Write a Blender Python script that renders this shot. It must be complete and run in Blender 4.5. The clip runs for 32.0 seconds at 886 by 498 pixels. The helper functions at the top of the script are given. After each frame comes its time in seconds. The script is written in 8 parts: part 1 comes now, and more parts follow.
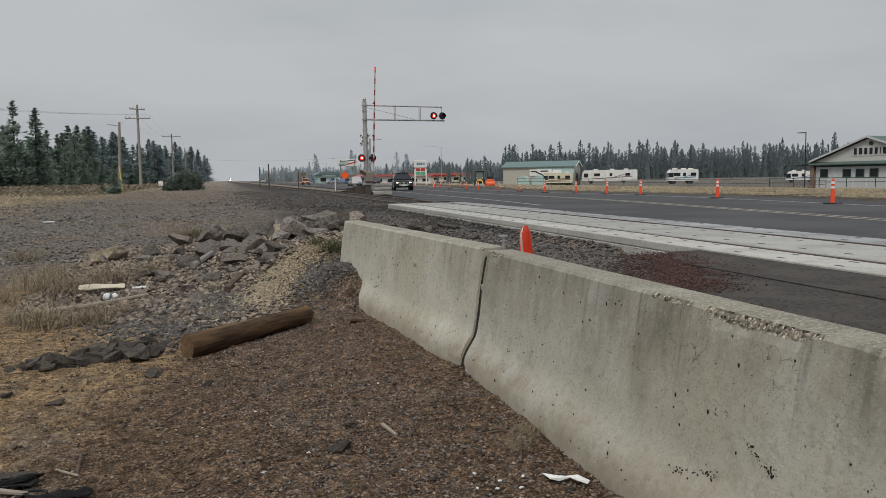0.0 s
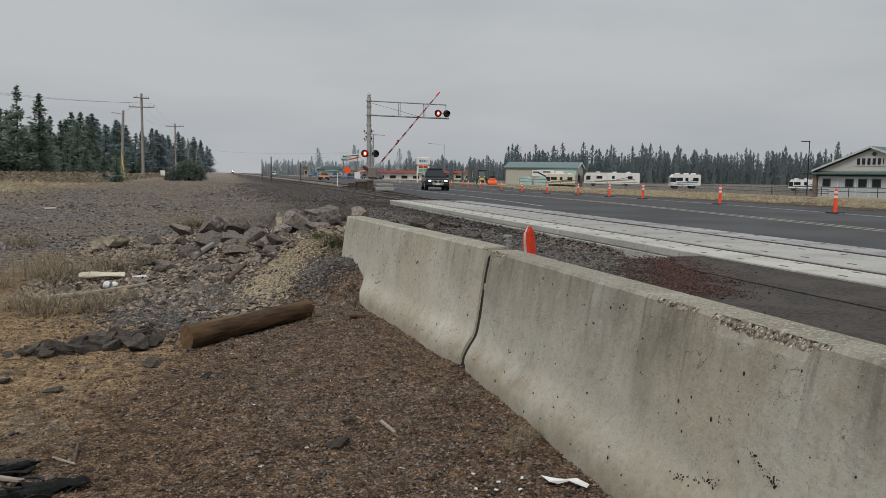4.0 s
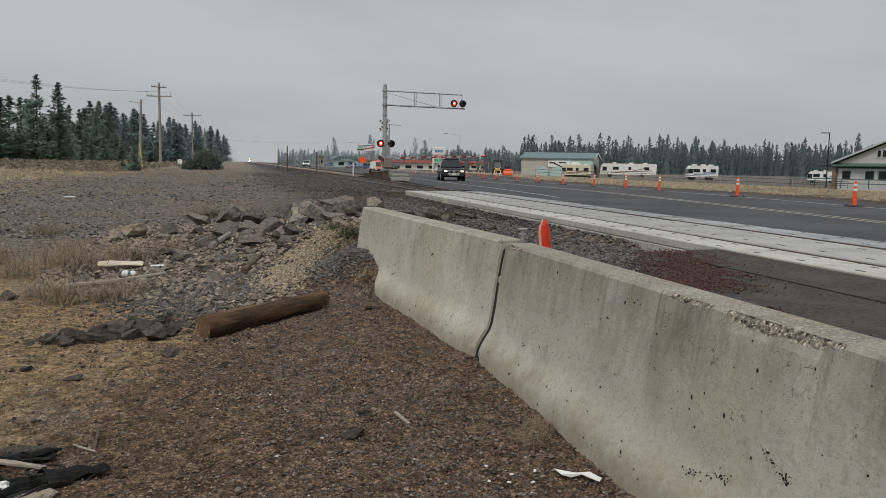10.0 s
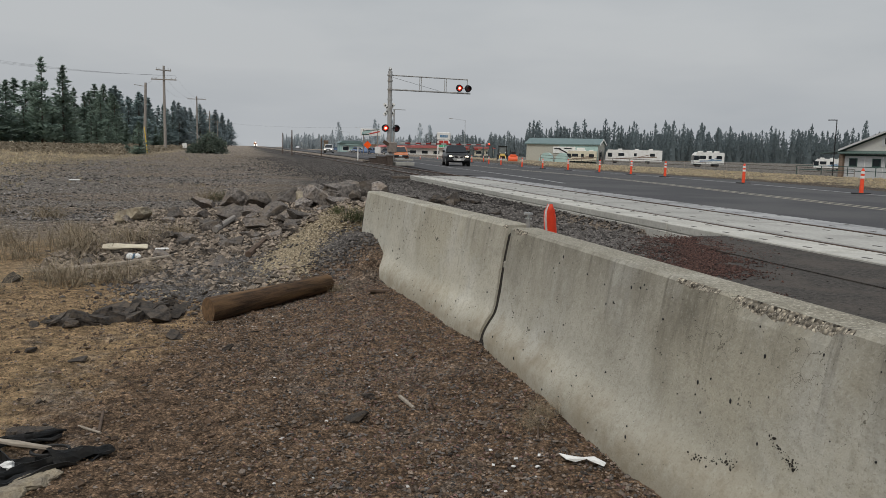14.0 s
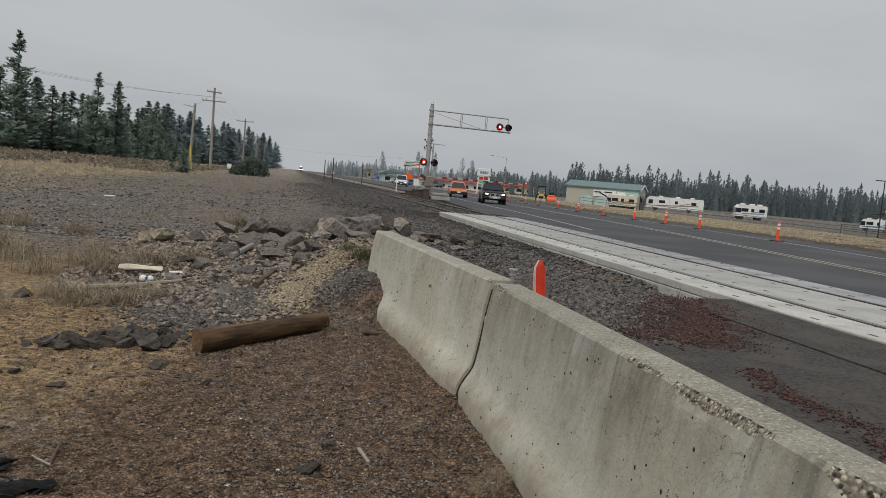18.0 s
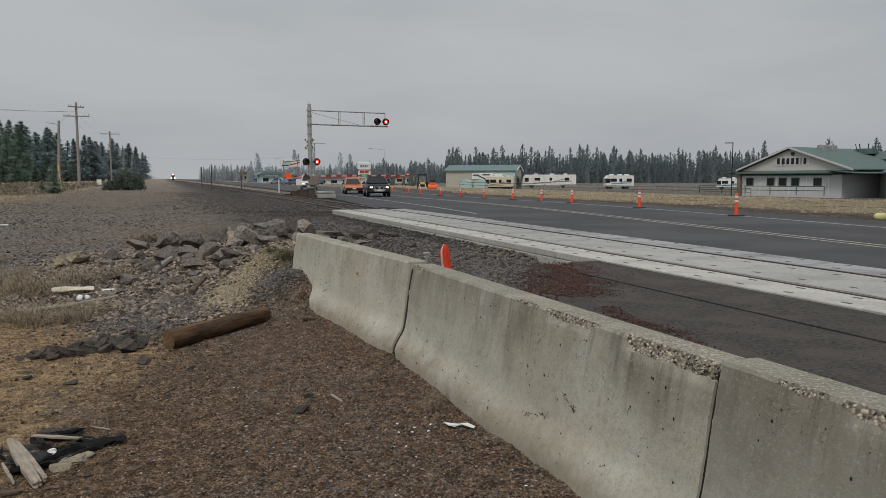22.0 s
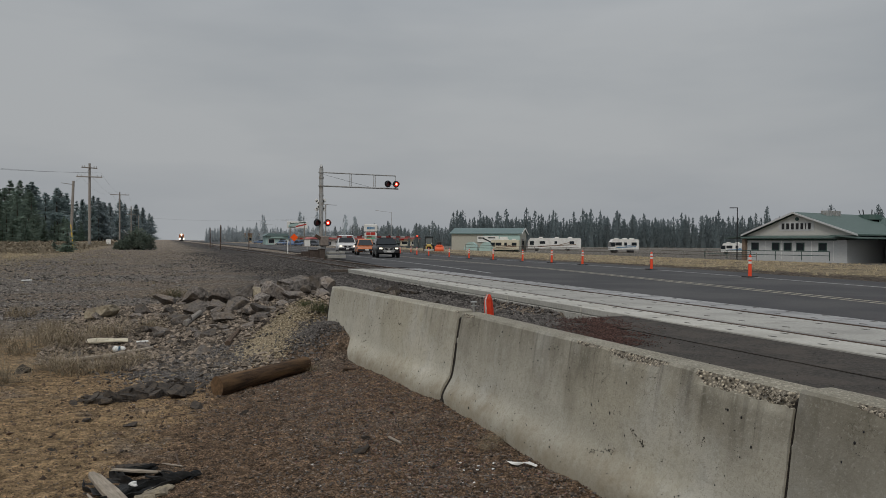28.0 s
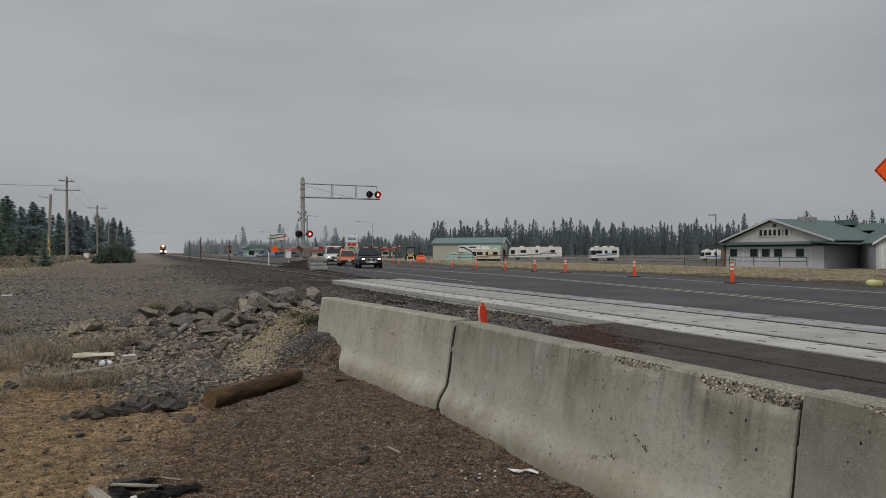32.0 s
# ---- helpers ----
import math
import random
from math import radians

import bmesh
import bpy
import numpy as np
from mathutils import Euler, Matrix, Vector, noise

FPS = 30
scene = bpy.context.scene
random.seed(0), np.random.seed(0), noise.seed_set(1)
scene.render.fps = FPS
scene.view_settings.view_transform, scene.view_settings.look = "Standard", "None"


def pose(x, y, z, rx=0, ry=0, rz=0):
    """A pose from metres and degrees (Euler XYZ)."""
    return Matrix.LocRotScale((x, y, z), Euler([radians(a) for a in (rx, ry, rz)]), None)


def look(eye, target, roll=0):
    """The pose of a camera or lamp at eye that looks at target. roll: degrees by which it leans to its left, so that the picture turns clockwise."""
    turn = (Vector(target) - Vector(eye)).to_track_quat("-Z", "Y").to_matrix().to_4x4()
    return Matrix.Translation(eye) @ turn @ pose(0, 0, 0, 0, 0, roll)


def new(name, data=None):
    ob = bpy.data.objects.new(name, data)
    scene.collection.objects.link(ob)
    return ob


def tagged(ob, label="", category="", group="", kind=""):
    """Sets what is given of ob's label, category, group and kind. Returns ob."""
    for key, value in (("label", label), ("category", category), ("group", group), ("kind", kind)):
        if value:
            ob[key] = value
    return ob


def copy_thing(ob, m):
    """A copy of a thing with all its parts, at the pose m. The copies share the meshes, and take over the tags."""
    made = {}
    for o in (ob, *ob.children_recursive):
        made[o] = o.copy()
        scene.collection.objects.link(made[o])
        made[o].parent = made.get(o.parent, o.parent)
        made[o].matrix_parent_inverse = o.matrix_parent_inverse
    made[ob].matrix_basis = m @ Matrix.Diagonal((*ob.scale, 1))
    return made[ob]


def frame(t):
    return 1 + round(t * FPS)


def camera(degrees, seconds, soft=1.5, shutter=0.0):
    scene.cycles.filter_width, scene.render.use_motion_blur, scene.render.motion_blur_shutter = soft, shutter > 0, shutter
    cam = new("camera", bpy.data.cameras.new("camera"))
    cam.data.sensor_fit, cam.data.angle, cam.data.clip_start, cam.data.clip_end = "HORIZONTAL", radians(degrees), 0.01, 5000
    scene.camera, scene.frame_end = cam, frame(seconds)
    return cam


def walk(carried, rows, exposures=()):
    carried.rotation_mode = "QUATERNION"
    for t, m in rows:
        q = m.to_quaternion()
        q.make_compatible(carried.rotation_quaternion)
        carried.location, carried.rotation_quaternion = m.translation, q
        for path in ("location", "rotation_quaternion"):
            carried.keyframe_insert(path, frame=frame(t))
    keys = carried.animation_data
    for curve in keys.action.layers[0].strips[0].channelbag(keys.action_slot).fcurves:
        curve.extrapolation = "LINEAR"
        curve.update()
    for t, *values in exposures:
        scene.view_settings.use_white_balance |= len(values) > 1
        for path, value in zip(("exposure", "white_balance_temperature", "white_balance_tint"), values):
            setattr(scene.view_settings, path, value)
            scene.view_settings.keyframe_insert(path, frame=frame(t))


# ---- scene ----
cam = camera(59.56, 32.0, soft=0.7)
# seconds, eye, target, roll
PATH = [
    (0.0, (0.043, -0.019, 0.943), (5.384, 19.166, -0.900), -0.97),
    (0.5, (0.044, -0.023, 0.947), (5.455, 19.141, -0.921), -1.17),
    (1.0, (0.040, -0.019, 0.940), (5.460, 19.143, -0.920), -1.14),
    (1.5, (0.034, -0.016, 0.946), (5.477, 19.138, -0.917), -0.69),
    (2.0, (0.030, -0.006, 0.946), (5.448, 19.155, -0.918), -0.16),
    (2.5, (0.033, -0.001, 0.943), (5.442, 19.162, -0.931), 0.09),
    (4.5, (0.019, 0.011, 0.945), (5.319, 19.202, -0.954), 0.90),
    (5.0, (0.017, 0.013, 0.950), (5.193, 19.237, -0.955), 0.75),
    (5.5, (0.025, 0.009, 0.948), (5.056, 19.268, -0.988), 0.49),
    (6.0, (-0.001, 0.007, 0.965), (5.076, 19.255, -0.966), 0.86),
    (6.5, (-0.003, 0.004, 0.963), (4.981, 19.270, -1.032), 0.76),
    (7.0, (0.008, 0.005, 0.961), (4.976, 19.272, -1.054), 0.79),
    (7.5, (0.012, 0.002, 0.956), (4.962, 19.271, -1.097), 0.72),
    (8.0, (0.012, 0.011, 0.955), (4.911, 19.284, -1.171), 0.88),
    (8.5, (0.014, 0.012, 0.952), (4.928, 19.280, -1.200), 0.89),
    (9.0, (0.000, 0.000, 0.960), (4.920, 19.265, -1.199), 1.02),
    (9.5, (0.007, 0.009, 0.957), (4.935, 19.273, -1.187), 0.92),
    (10.0, (0.017, -0.013, 0.966), (4.979, 19.242, -1.192), 1.01),
    (10.5, (0.021, -0.004, 0.960), (4.953, 19.259, -1.186), 1.14),
    (11.0, (0.024, -0.001, 0.959), (4.932, 19.264, -1.221), 1.01),
    (11.5, (0.025, -0.011, 0.962), (4.934, 19.251, -1.245), 0.93),
    (12.0, (0.026, -0.009, 0.960), (4.937, 19.244, -1.312), 0.98),
    (12.5, (0.023, 0.000, 0.957), (4.928, 19.236, -1.475), 0.95),
    (13.0, (0.020, 0.001, 0.952), (4.926, 19.233, -1.512), 1.13),
    (13.5, (0.020, -0.004, 0.956), (4.888, 19.230, -1.566), 1.22),
    (14.0, (0.016, 0.009, 0.953), (4.869, 19.245, -1.579), 1.34),
    (14.5, (0.013, 0.010, 0.953), (4.718, 19.280, -1.601), 1.30),
    (16.5, (0.034, -0.011, 0.967), (4.592, 19.286, -1.653), 0.76),
    (17.0, (0.080, -0.007, 0.981), (4.636, 19.291, -1.634), 0.68),
    (17.5, (0.262, 0.035, 1.027), (4.181, 19.522, -1.194), 2.33),
    (18.0, (0.407, -0.037, 1.100), (4.315, 19.502, -0.617), 4.89),
    (18.5, (0.448, -0.413, 1.085), (4.907, 19.008, -0.635), 5.44),
    (19.0, (0.403, -0.653, 1.139), (4.847, 18.756, -0.748), 5.30),
    (19.5, (0.347, -0.725, 1.179), (4.821, 18.676, -0.708), 4.51),
    (20.0, (0.295, -1.004, 1.169), (4.890, 18.368, -0.732), 2.76),
    (20.5, (0.200, -1.270, 1.184), (5.135, 18.010, -0.796), 1.88),
    (21.0, (0.057, -1.414, 1.188), (5.622, 17.695, -0.780), 0.89),
    (21.5, (-0.193, -1.550, 1.224), (6.466, 17.211, -0.694), 0.25),
    (22.0, (-0.341, -1.657, 1.225), (6.395, 17.085, -0.604), -0.13),
    (22.5, (-0.472, -1.842, 1.228), (6.384, 16.899, -0.090), 0.08),
    (23.0, (-0.600, -1.945, 1.243), (7.402, 16.372, 0.565), 0.40),
    (23.5, (-0.844, -1.901, 1.199), (8.643, 15.705, 1.022), 0.55),
    (24.0, (-1.005, -1.814, 1.205), (8.567, 15.746, 1.046), 0.07),
    (24.5, (-1.027, -1.818, 1.202), (8.585, 15.720, 1.059), -0.23),
    (26.5, (-0.901, -1.838, 1.144), (8.814, 15.643, 0.974), 0.48),
    (27.0, (-0.887, -1.821, 1.138), (7.436, 16.363, 0.942), 0.57),
    (27.5, (-0.876, -1.804, 1.120), (6.466, 16.799, 0.917), 0.77),
    (28.0, (-0.863, -1.791, 1.110), (5.826, 17.056, 0.905), 0.31),
    (28.5, (-0.883, -1.799, 1.112), (5.638, 17.107, 0.949), 0.28),
    (29.0, (-0.907, -1.790, 1.112), (5.656, 17.101, 0.979), 0.08),
    (29.5, (-0.953, -1.765, 1.120), (5.677, 17.104, 1.018), -0.02),
    (30.0, (-0.999, -1.756, 1.118), (5.742, 17.073, 1.031), 0.52),
    (30.5, (-1.025, -1.767, 1.118), (6.037, 16.944, 1.121), 0.46),
    (31.0, (-1.015, -1.757, 1.112), (6.049, 16.954, 1.144), -0.10),
    (31.5, (-1.015, -1.761, 1.106), (6.103, 16.930, 1.157), -0.31),
    (32.0, (-0.999, -1.770, 1.103), (6.160, 16.905, 1.155), -0.33),
]
walk(cam, [(t, look(e, g, r)) for t, e, g, r in PATH], [(0, 0.0), (16.5, 0.0), (19, 0.0), (21, -0.03), (22, -0.11), (23, -0.26), (24, -0.39), (27, -0.40), (29, -0.34), (32, -0.31)])

# ---- light: smoky overcast, soft sun from behind and the left ----
SUN_ELEV, SUN_AZ = radians(50), radians(215)
world = bpy.data.worlds.new("smoky_sky")
scene.world = world
world.use_nodes = True
wn, wl = world.node_tree.nodes, world.node_tree.links
wn.clear()
w_out = wn.new("ShaderNodeOutputWorld")
w_bg = wn.new("ShaderNodeBackground")
w_sky = wn.new("ShaderNodeTexSky")
w_sky.sky_type, w_sky.sun_disc = 'NISHITA', False
w_sky.sun_elevation, w_sky.sun_rotation = SUN_ELEV, SUN_AZ
w_sky.air_density, w_sky.dust_density = 2.0, 8.0
w_co = wn.new("ShaderNodeTexCoord")
w_map = wn.new("ShaderNodeMapping")
w_map.inputs["Scale"].default_value = (1.0, 1.0, 4.0)
w_noise = wn.new("ShaderNodeTexNoise")
w_noise.inputs["Scale"].default_value = 1.6
w_noise.inputs["Detail"].default_value = 5.0
w_noise.inputs["Roughness"].default_value = 0.5
w_ramp = wn.new("ShaderNodeValToRGB")
w_ramp.color_ramp.elements[0].position, w_ramp.color_ramp.elements[0].color = 0.36, (2.85, 3.07, 3.32, 1)
w_ramp.color_ramp.elements[1].position, w_ramp.color_ramp.elements[1].color = 0.66, (3.75, 3.90, 4.05, 1)
w_sep = wn.new("ShaderNodeSeparateXYZ")
w_up = wn.new("ShaderNodeMapRange")
w_up.inputs["From Min"].default_value, w_up.inputs["From Max"].default_value = 0.25, 0.9
w_up.inputs["To Min"].default_value, w_up.inputs["To Max"].default_value = 1.0, 1.9
w_mul = wn.new("ShaderNodeVectorMath")
w_mul.operation = 'SCALE'
w_mix = wn.new("ShaderNodeMix")
w_mix.data_type = 'RGBA'
w_mix.inputs["Factor"].default_value = 0.93
wl.new(w_co.outputs["Generated"], w_map.inputs["Vector"])
wl.new(w_map.outputs["Vector"], w_noise.inputs["Vector"])
wl.new(w_noise.outputs["Fac"], w_ramp.inputs["Fac"])
wl.new(w_co.outputs["Generated"], w_sep.inputs["Vector"])
wl.new(w_sep.outputs["Z"], w_up.inputs["Value"])
wl.new(w_ramp.outputs["Color"], w_mul.inputs[0])
wl.new(w_up.outputs["Result"], w_mul.inputs["Scale"])
wl.new(w_sky.outputs["Color"], w_mix.inputs["A"])
wl.new(w_mul.outputs["Vector"], w_mix.inputs["B"])
wl.new(w_mix.outputs["Result"], w_bg.inputs["Color"])
w_bg.inputs["Strength"].default_value = 0.136
wl.new(w_bg.outputs["Background"], w_out.inputs["Surface"])
sun = new("sun", bpy.data.lights.new("sun", 'SUN'))
sun.data.energy, sun.data.angle, sun.data.color = 1.3, radians(13), (1.0, 0.95, 0.88)
sun.matrix_basis = look((0, 0, 50), (math.sin(SUN_AZ) * -30, math.cos(SUN_AZ) * -30, 50 - 30 * math.tan(SUN_ELEV)))

# ---- materials ----
def mat(name, c1, c2, scale=6.0, rough=0.8, bump=0.25, metal=0.0, c3=None, scale3=0.8, amount3=0.5, rand=0.0, stretch=(1, 1, 1), depth=0.01, detail=6.0):
    """Two colours in fine grain, a third in wide stains, relief, and an offset per object."""
    m = bpy.data.materials.new(name)
    m.use_nodes = True
    n, l = m.node_tree.nodes, m.node_tree.links
    b = n["Principled BSDF"]
    co = n.new("ShaderNodeTexCoord")
    mp = n.new("ShaderNodeMapping")
    mp.inputs["Scale"].default_value = stretch
    l.new(co.outputs["Object"], mp.inputs["Vector"])
    t = n.new("ShaderNodeTexNoise")
    t.inputs["Scale"].default_value, t.inputs["Detail"].default_value, t.inputs["Roughness"].default_value = scale, detail, 0.62
    l.new(mp.outputs["Vector"], t.inputs["Vector"])
    r = n.new("ShaderNodeValToRGB")
    r.color_ramp.elements[0].position, r.color_ramp.elements[0].color = 0.32, (*c1, 1)
    r.color_ramp.elements[1].position, r.color_ramp.elements[1].color = 0.68, (*c2, 1)
    l.new(t.outputs["Fac"], r.inputs["Fac"])
    col = r.outputs["Color"]
    if c3:
        t3 = n.new("ShaderNodeTexNoise")
        t3.inputs["Scale"].default_value, t3.inputs["Detail"].default_value = scale3, 4.0
        l.new(mp.outputs["Vector"], t3.inputs["Vector"])
        r3 = n.new("ShaderNodeMapRange")
        r3.inputs["From Min"].default_value, r3.inputs["From Max"].default_value = 0.46, 0.62
        r3.inputs["To Max"].default_value = amount3
        l.new(t3.outputs["Fac"], r3.inputs["Value"])
        x = n.new("ShaderNodeMix")
        x.data_type = 'RGBA'
        l.new(r3.outputs["Result"], x.inputs["Factor"])
        l.new(col, x.inputs["A"])
        x.inputs["B"].default_value = (*c3, 1)
        col = x.outputs["Result"]
    if rand:
        oi = n.new("ShaderNodeObjectInfo")
        mr = n.new("ShaderNodeMapRange")
        mr.inputs["To Min"].default_value, mr.inputs["To Max"].default_value = 1 - rand, 1 + rand
        l.new(oi.outputs["Random"], mr.inputs["Value"])
        h = n.new("ShaderNodeHueSaturation")
        l.new(mr.outputs["Result"], h.inputs["Value"])
        l.new(col, h.inputs["Color"])
        col = h.outputs["Color"]
    l.new(col, b.inputs["Base Color"])
    b.inputs["Roughness"].default_value, b.inputs["Metallic"].default_value = rough, metal
    b.inputs["Specular IOR Level"].default_value = 0.3
    if bump:
        bp = n.new("ShaderNodeBump")
        bp.inputs["Strength"].default_value, bp.inputs["Distance"].default_value = bump, depth
        l.new(t.outputs["Fac"], bp.inputs["Height"])
        l.new(bp.outputs["Normal"], b.inputs["Normal"])
    return m


def island(m, low, high):
    """Lets the value of each loose piece of a mesh vary."""
    n, l = m.node_tree.nodes, m.node_tree.links
    b = n["Principled BSDF"]
    src = b.inputs["Base Color"].links[0].from_socket
    g = n.new("ShaderNodeNewGeometry")
    mr = n.new("ShaderNodeMapRange")
    mr.inputs["To Min"].default_value, mr.inputs["To Max"].default_value = low, high
    l.new(g.outputs["Random Per Island"], mr.inputs["Value"])
    h = n.new("ShaderNodeHueSaturation")
    l.new(mr.outputs["Result"], h.inputs["Value"])
    l.new(src, h.inputs["Color"])
    l.new(h.outputs["Color"], b.inputs["Base Color"])
    return m


def plain(name, c, rough=0.5, metal=0.0):
    return mat(name, tuple(v * 0.86 for v in c), tuple(min(1, v * 1.1) for v in c), 9.0, rough, 0.05, metal)


def glow(name, c, strength):
    m = bpy.data.materials.new(name)
    m.use_nodes = True
    b = m.node_tree.nodes["Principled BSDF"]
    b.inputs["Base Color"].default_value = (*c, 1)
    b.inputs["Emission Color"].default_value = (*c, 1)
    b.inputs["Emission Strength"].default_value = strength
    return m


M_ASPHALT = mat("asphalt", (0.034, 0.034, 0.037), (0.062, 0.061, 0.064), 60, 0.85, 0.5, c3=(0.085, 0.083, 0.082), scale3=0.35, amount3=0.6, depth=0.004)
M_ASPHALT_OLD = mat("asphalt_apron", (0.018, 0.016, 0.014), (0.078, 0.069, 0.061), 26, 0.95, 1.0, c3=(0.082, 0.069, 0.058), scale3=2.2, amount3=0.55, depth=0.012, detail=12.0)
M_PANEL = mat("panel_concrete", (0.38, 0.37, 0.335), (0.50, 0.49, 0.45), 18, 0.85, 0.2, c3=(0.28, 0.27, 0.24), scale3=1.3, amount3=0.5, rand=0.06)
M_PANEL_GREY = mat("grey_panel_concrete", (0.25, 0.253, 0.252), (0.36, 0.36, 0.36), 18, 0.85, 0.2, c3=(0.15, 0.15, 0.155), scale3=1.3, amount3=0.6, rand=0.10)
M_STEEL_RUST = mat("rusty_steel", (0.060, 0.040, 0.030), (0.14, 0.09, 0.065), 30, 0.7, 0.3, metal=0.3)
M_RAILTOP = mat("worn_rail", (0.13, 0.118, 0.108), (0.24, 0.222, 0.205), 40, 0.4, 0.1, metal=0.6)
M_SLOT = plain("slot_shadow_grey", (0.12, 0.115, 0.105), 0.9)
M_DIRTSTONE = island(mat("dirt_stone", (0.075, 0.060, 0.049), (0.22, 0.180, 0.148), 30, 0.9, 0.4), 0.15, 1.25)
M_CRUMB = island(mat("brown_crumb", (0.10, 0.066, 0.043), (0.29, 0.194, 0.124), 30, 0.95, 0.4), 0.12, 1.25)
M_SANDCRUMB = island(mat("sand_crumb", (0.13, 0.09, 0.055), (0.34, 0.24, 0.145), 30, 0.95, 0.4), 0.3, 1.15)
M_CLOD = island(mat("earth_clod", (0.055, 0.038, 0.027), (0.165, 0.113, 0.078), 30, 0.95, 0.4), 0.4, 1.3)
M_RUBBER = mat("black_rubber", (0.015, 0.015, 0.016), (0.04, 0.04, 0.04), 30, 0.75, 0.3)
M_TIE = mat("tie_wood", (0.045, 0.036, 0.030), (0.12, 0.098, 0.08), 12, 0.9, 0.6, rand=0.25, stretch=(1, 8, 8))
M_BALLAST = island(mat("ballast_stone", (0.058, 0.053, 0.050), (0.15, 0.137, 0.127), 20, 0.9, 0.4), 0.3, 1.5)
M_GRAVEL = island(mat("dark_gravel_stone", (0.11, 0.086, 0.068), (0.31, 0.245, 0.195), 30, 0.9, 0.4), 0.15, 1.3)
M_RUBBLE = island(mat("crushed_rubble", (0.110, 0.090, 0.071), (0.335, 0.275, 0.218), 25, 0.95, 0.4), 0.10, 1.4)
M_COARSE = island(mat("coarse_broken_stone", (0.10, 0.093, 0.088), (0.285, 0.262, 0.243), 20, 0.95, 0.4), 0.2, 1.5)
M_REDSTONE = island(mat("red_cinder", (0.044, 0.025, 0.021), (0.108, 0.058, 0.047), 25, 0.95, 0.4), 0.3, 1.45)
M_REDCRUMB = island(mat("dull_red_crumb", (0.085, 0.050, 0.042), (0.21, 0.128, 0.108), 25, 0.95, 0.4), 0.25, 1.4)
M_TANSTONE = island(mat("tan_chips", (0.215, 0.176, 0.120), (0.42, 0.352, 0.245), 20, 0.95, 0.4), 0.45, 1.25)
M_WHITESTONE = island(mat("pale_chips", (0.45, 0.43, 0.40), (0.75, 0.73, 0.70), 20, 0.9, 0.2), 0.6, 1.1)
M_ROCK = mat("basalt_rock", (0.044, 0.039, 0.036), (0.245, 0.218, 0.196), 9, 0.95, 1.0, c3=(0.175, 0.141, 0.108), scale3=2.6, amount3=0.65, detail=10.0, rand=0.5, depth=0.03)
M_ROCK_TAN = mat("tan_rock", (0.22, 0.18, 0.12), (0.42, 0.37, 0.28), 9, 0.95, 0.8, c3=(0.16, 0.14, 0.12), scale3=3, rand=0.15, depth=0.02)
M_BROKEN_ASPHALT = mat("broken_asphalt", (0.014, 0.012, 0.011), (0.085, 0.074, 0.065), 16, 0.98, 1.0, c3=(0.105, 0.082, 0.060), scale3=5.0, amount3=0.6, detail=10.0, rand=0.3, depth=0.01)
M_GALV = mat("galvanised_steel", (0.33, 0.34, 0.34), (0.48, 0.48, 0.47), 14, 0.5, 0.1, metal=0.5, c3=(0.24, 0.20, 0.16), scale3=3, amount3=0.5)
M_BLACK = plain("black_paint", (0.02, 0.02, 0.022), 0.6)
M_WHITE = mat("white_paint", (0.66, 0.66, 0.64), (0.80, 0.80, 0.78), 8, 0.6, 0.05, c3=(0.5, 0.48, 0.44), scale3=1.5, amount3=0.3)
M_PANEL_MID = mat("worn_panel_concrete", (0.29, 0.284, 0.262), (0.40, 0.394, 0.367), 18, 0.85, 0.2, c3=(0.22, 0.215, 0.20), scale3=1.3, amount3=0.5, rand=0.08)
M_GRIT = island(mat("dark_grit", (0.020, 0.018, 0.016), (0.075, 0.066, 0.058), 30, 0.9, 0.3), 0.5, 1.5)
M_RED = plain("red_paint", (0.45, 0.045, 0.035), 0.6)
M_ORANGE = mat("orange_plastic", (0.80, 0.075, 0.028), (0.95, 0.11, 0.045), 7, 0.5, 0.1, c3=(0.45, 0.07, 0.04), scale3=3, amount3=0.3)
M_ORANGE_SIGN = mat("orange_sheeting", (1.0, 0.105, 0.010), (1.0, 0.125, 0.014), 9, 0.9, 0.02)
M_GLASS_DARK = plain("dark_glass", (0.02, 0.025, 0.03), 0.12)
M_WOOD_POLE = mat("weathered_pole", (0.17, 0.155, 0.14), (0.30, 0.275, 0.25), 6, 0.9, 0.4, stretch=(6, 6, 0.6), rand=0.15)
M_YELLOW = plain("yellow_paint", (0.75, 0.52, 0.05), 0.6)
M_YLINE = mat("yellow_line", (0.32, 0.292, 0.228), (0.46, 0.425, 0.345), 30, 0.8, 0.2, c3=(0.12, 0.11, 0.09), scale3=9, amount3=0.7)
M_WLINE = mat("white_line", (0.27, 0.27, 0.266), (0.44, 0.44, 0.435), 30, 0.8, 0.2, c3=(0.14, 0.14, 0.14), scale3=9, amount3=0.7)
M_LAMP_ON = glow("lit_lens", (1.0, 0.03, 0.015), 1.6)
M_LAMP_CORE = glow("lit_core", (1.0, 0.42, 0.25), 6.0)
M_LAMP_OFF = plain("dark_red_lens", (0.10, 0.012, 0.010), 0.25)
M_HEAD = glow("headlamp", (1.0, 0.90, 0.72), 1.7)
M_TRAIN_HEAD = glow("locomotive_lamp", (1.0, 0.90, 0.72), 25.0)


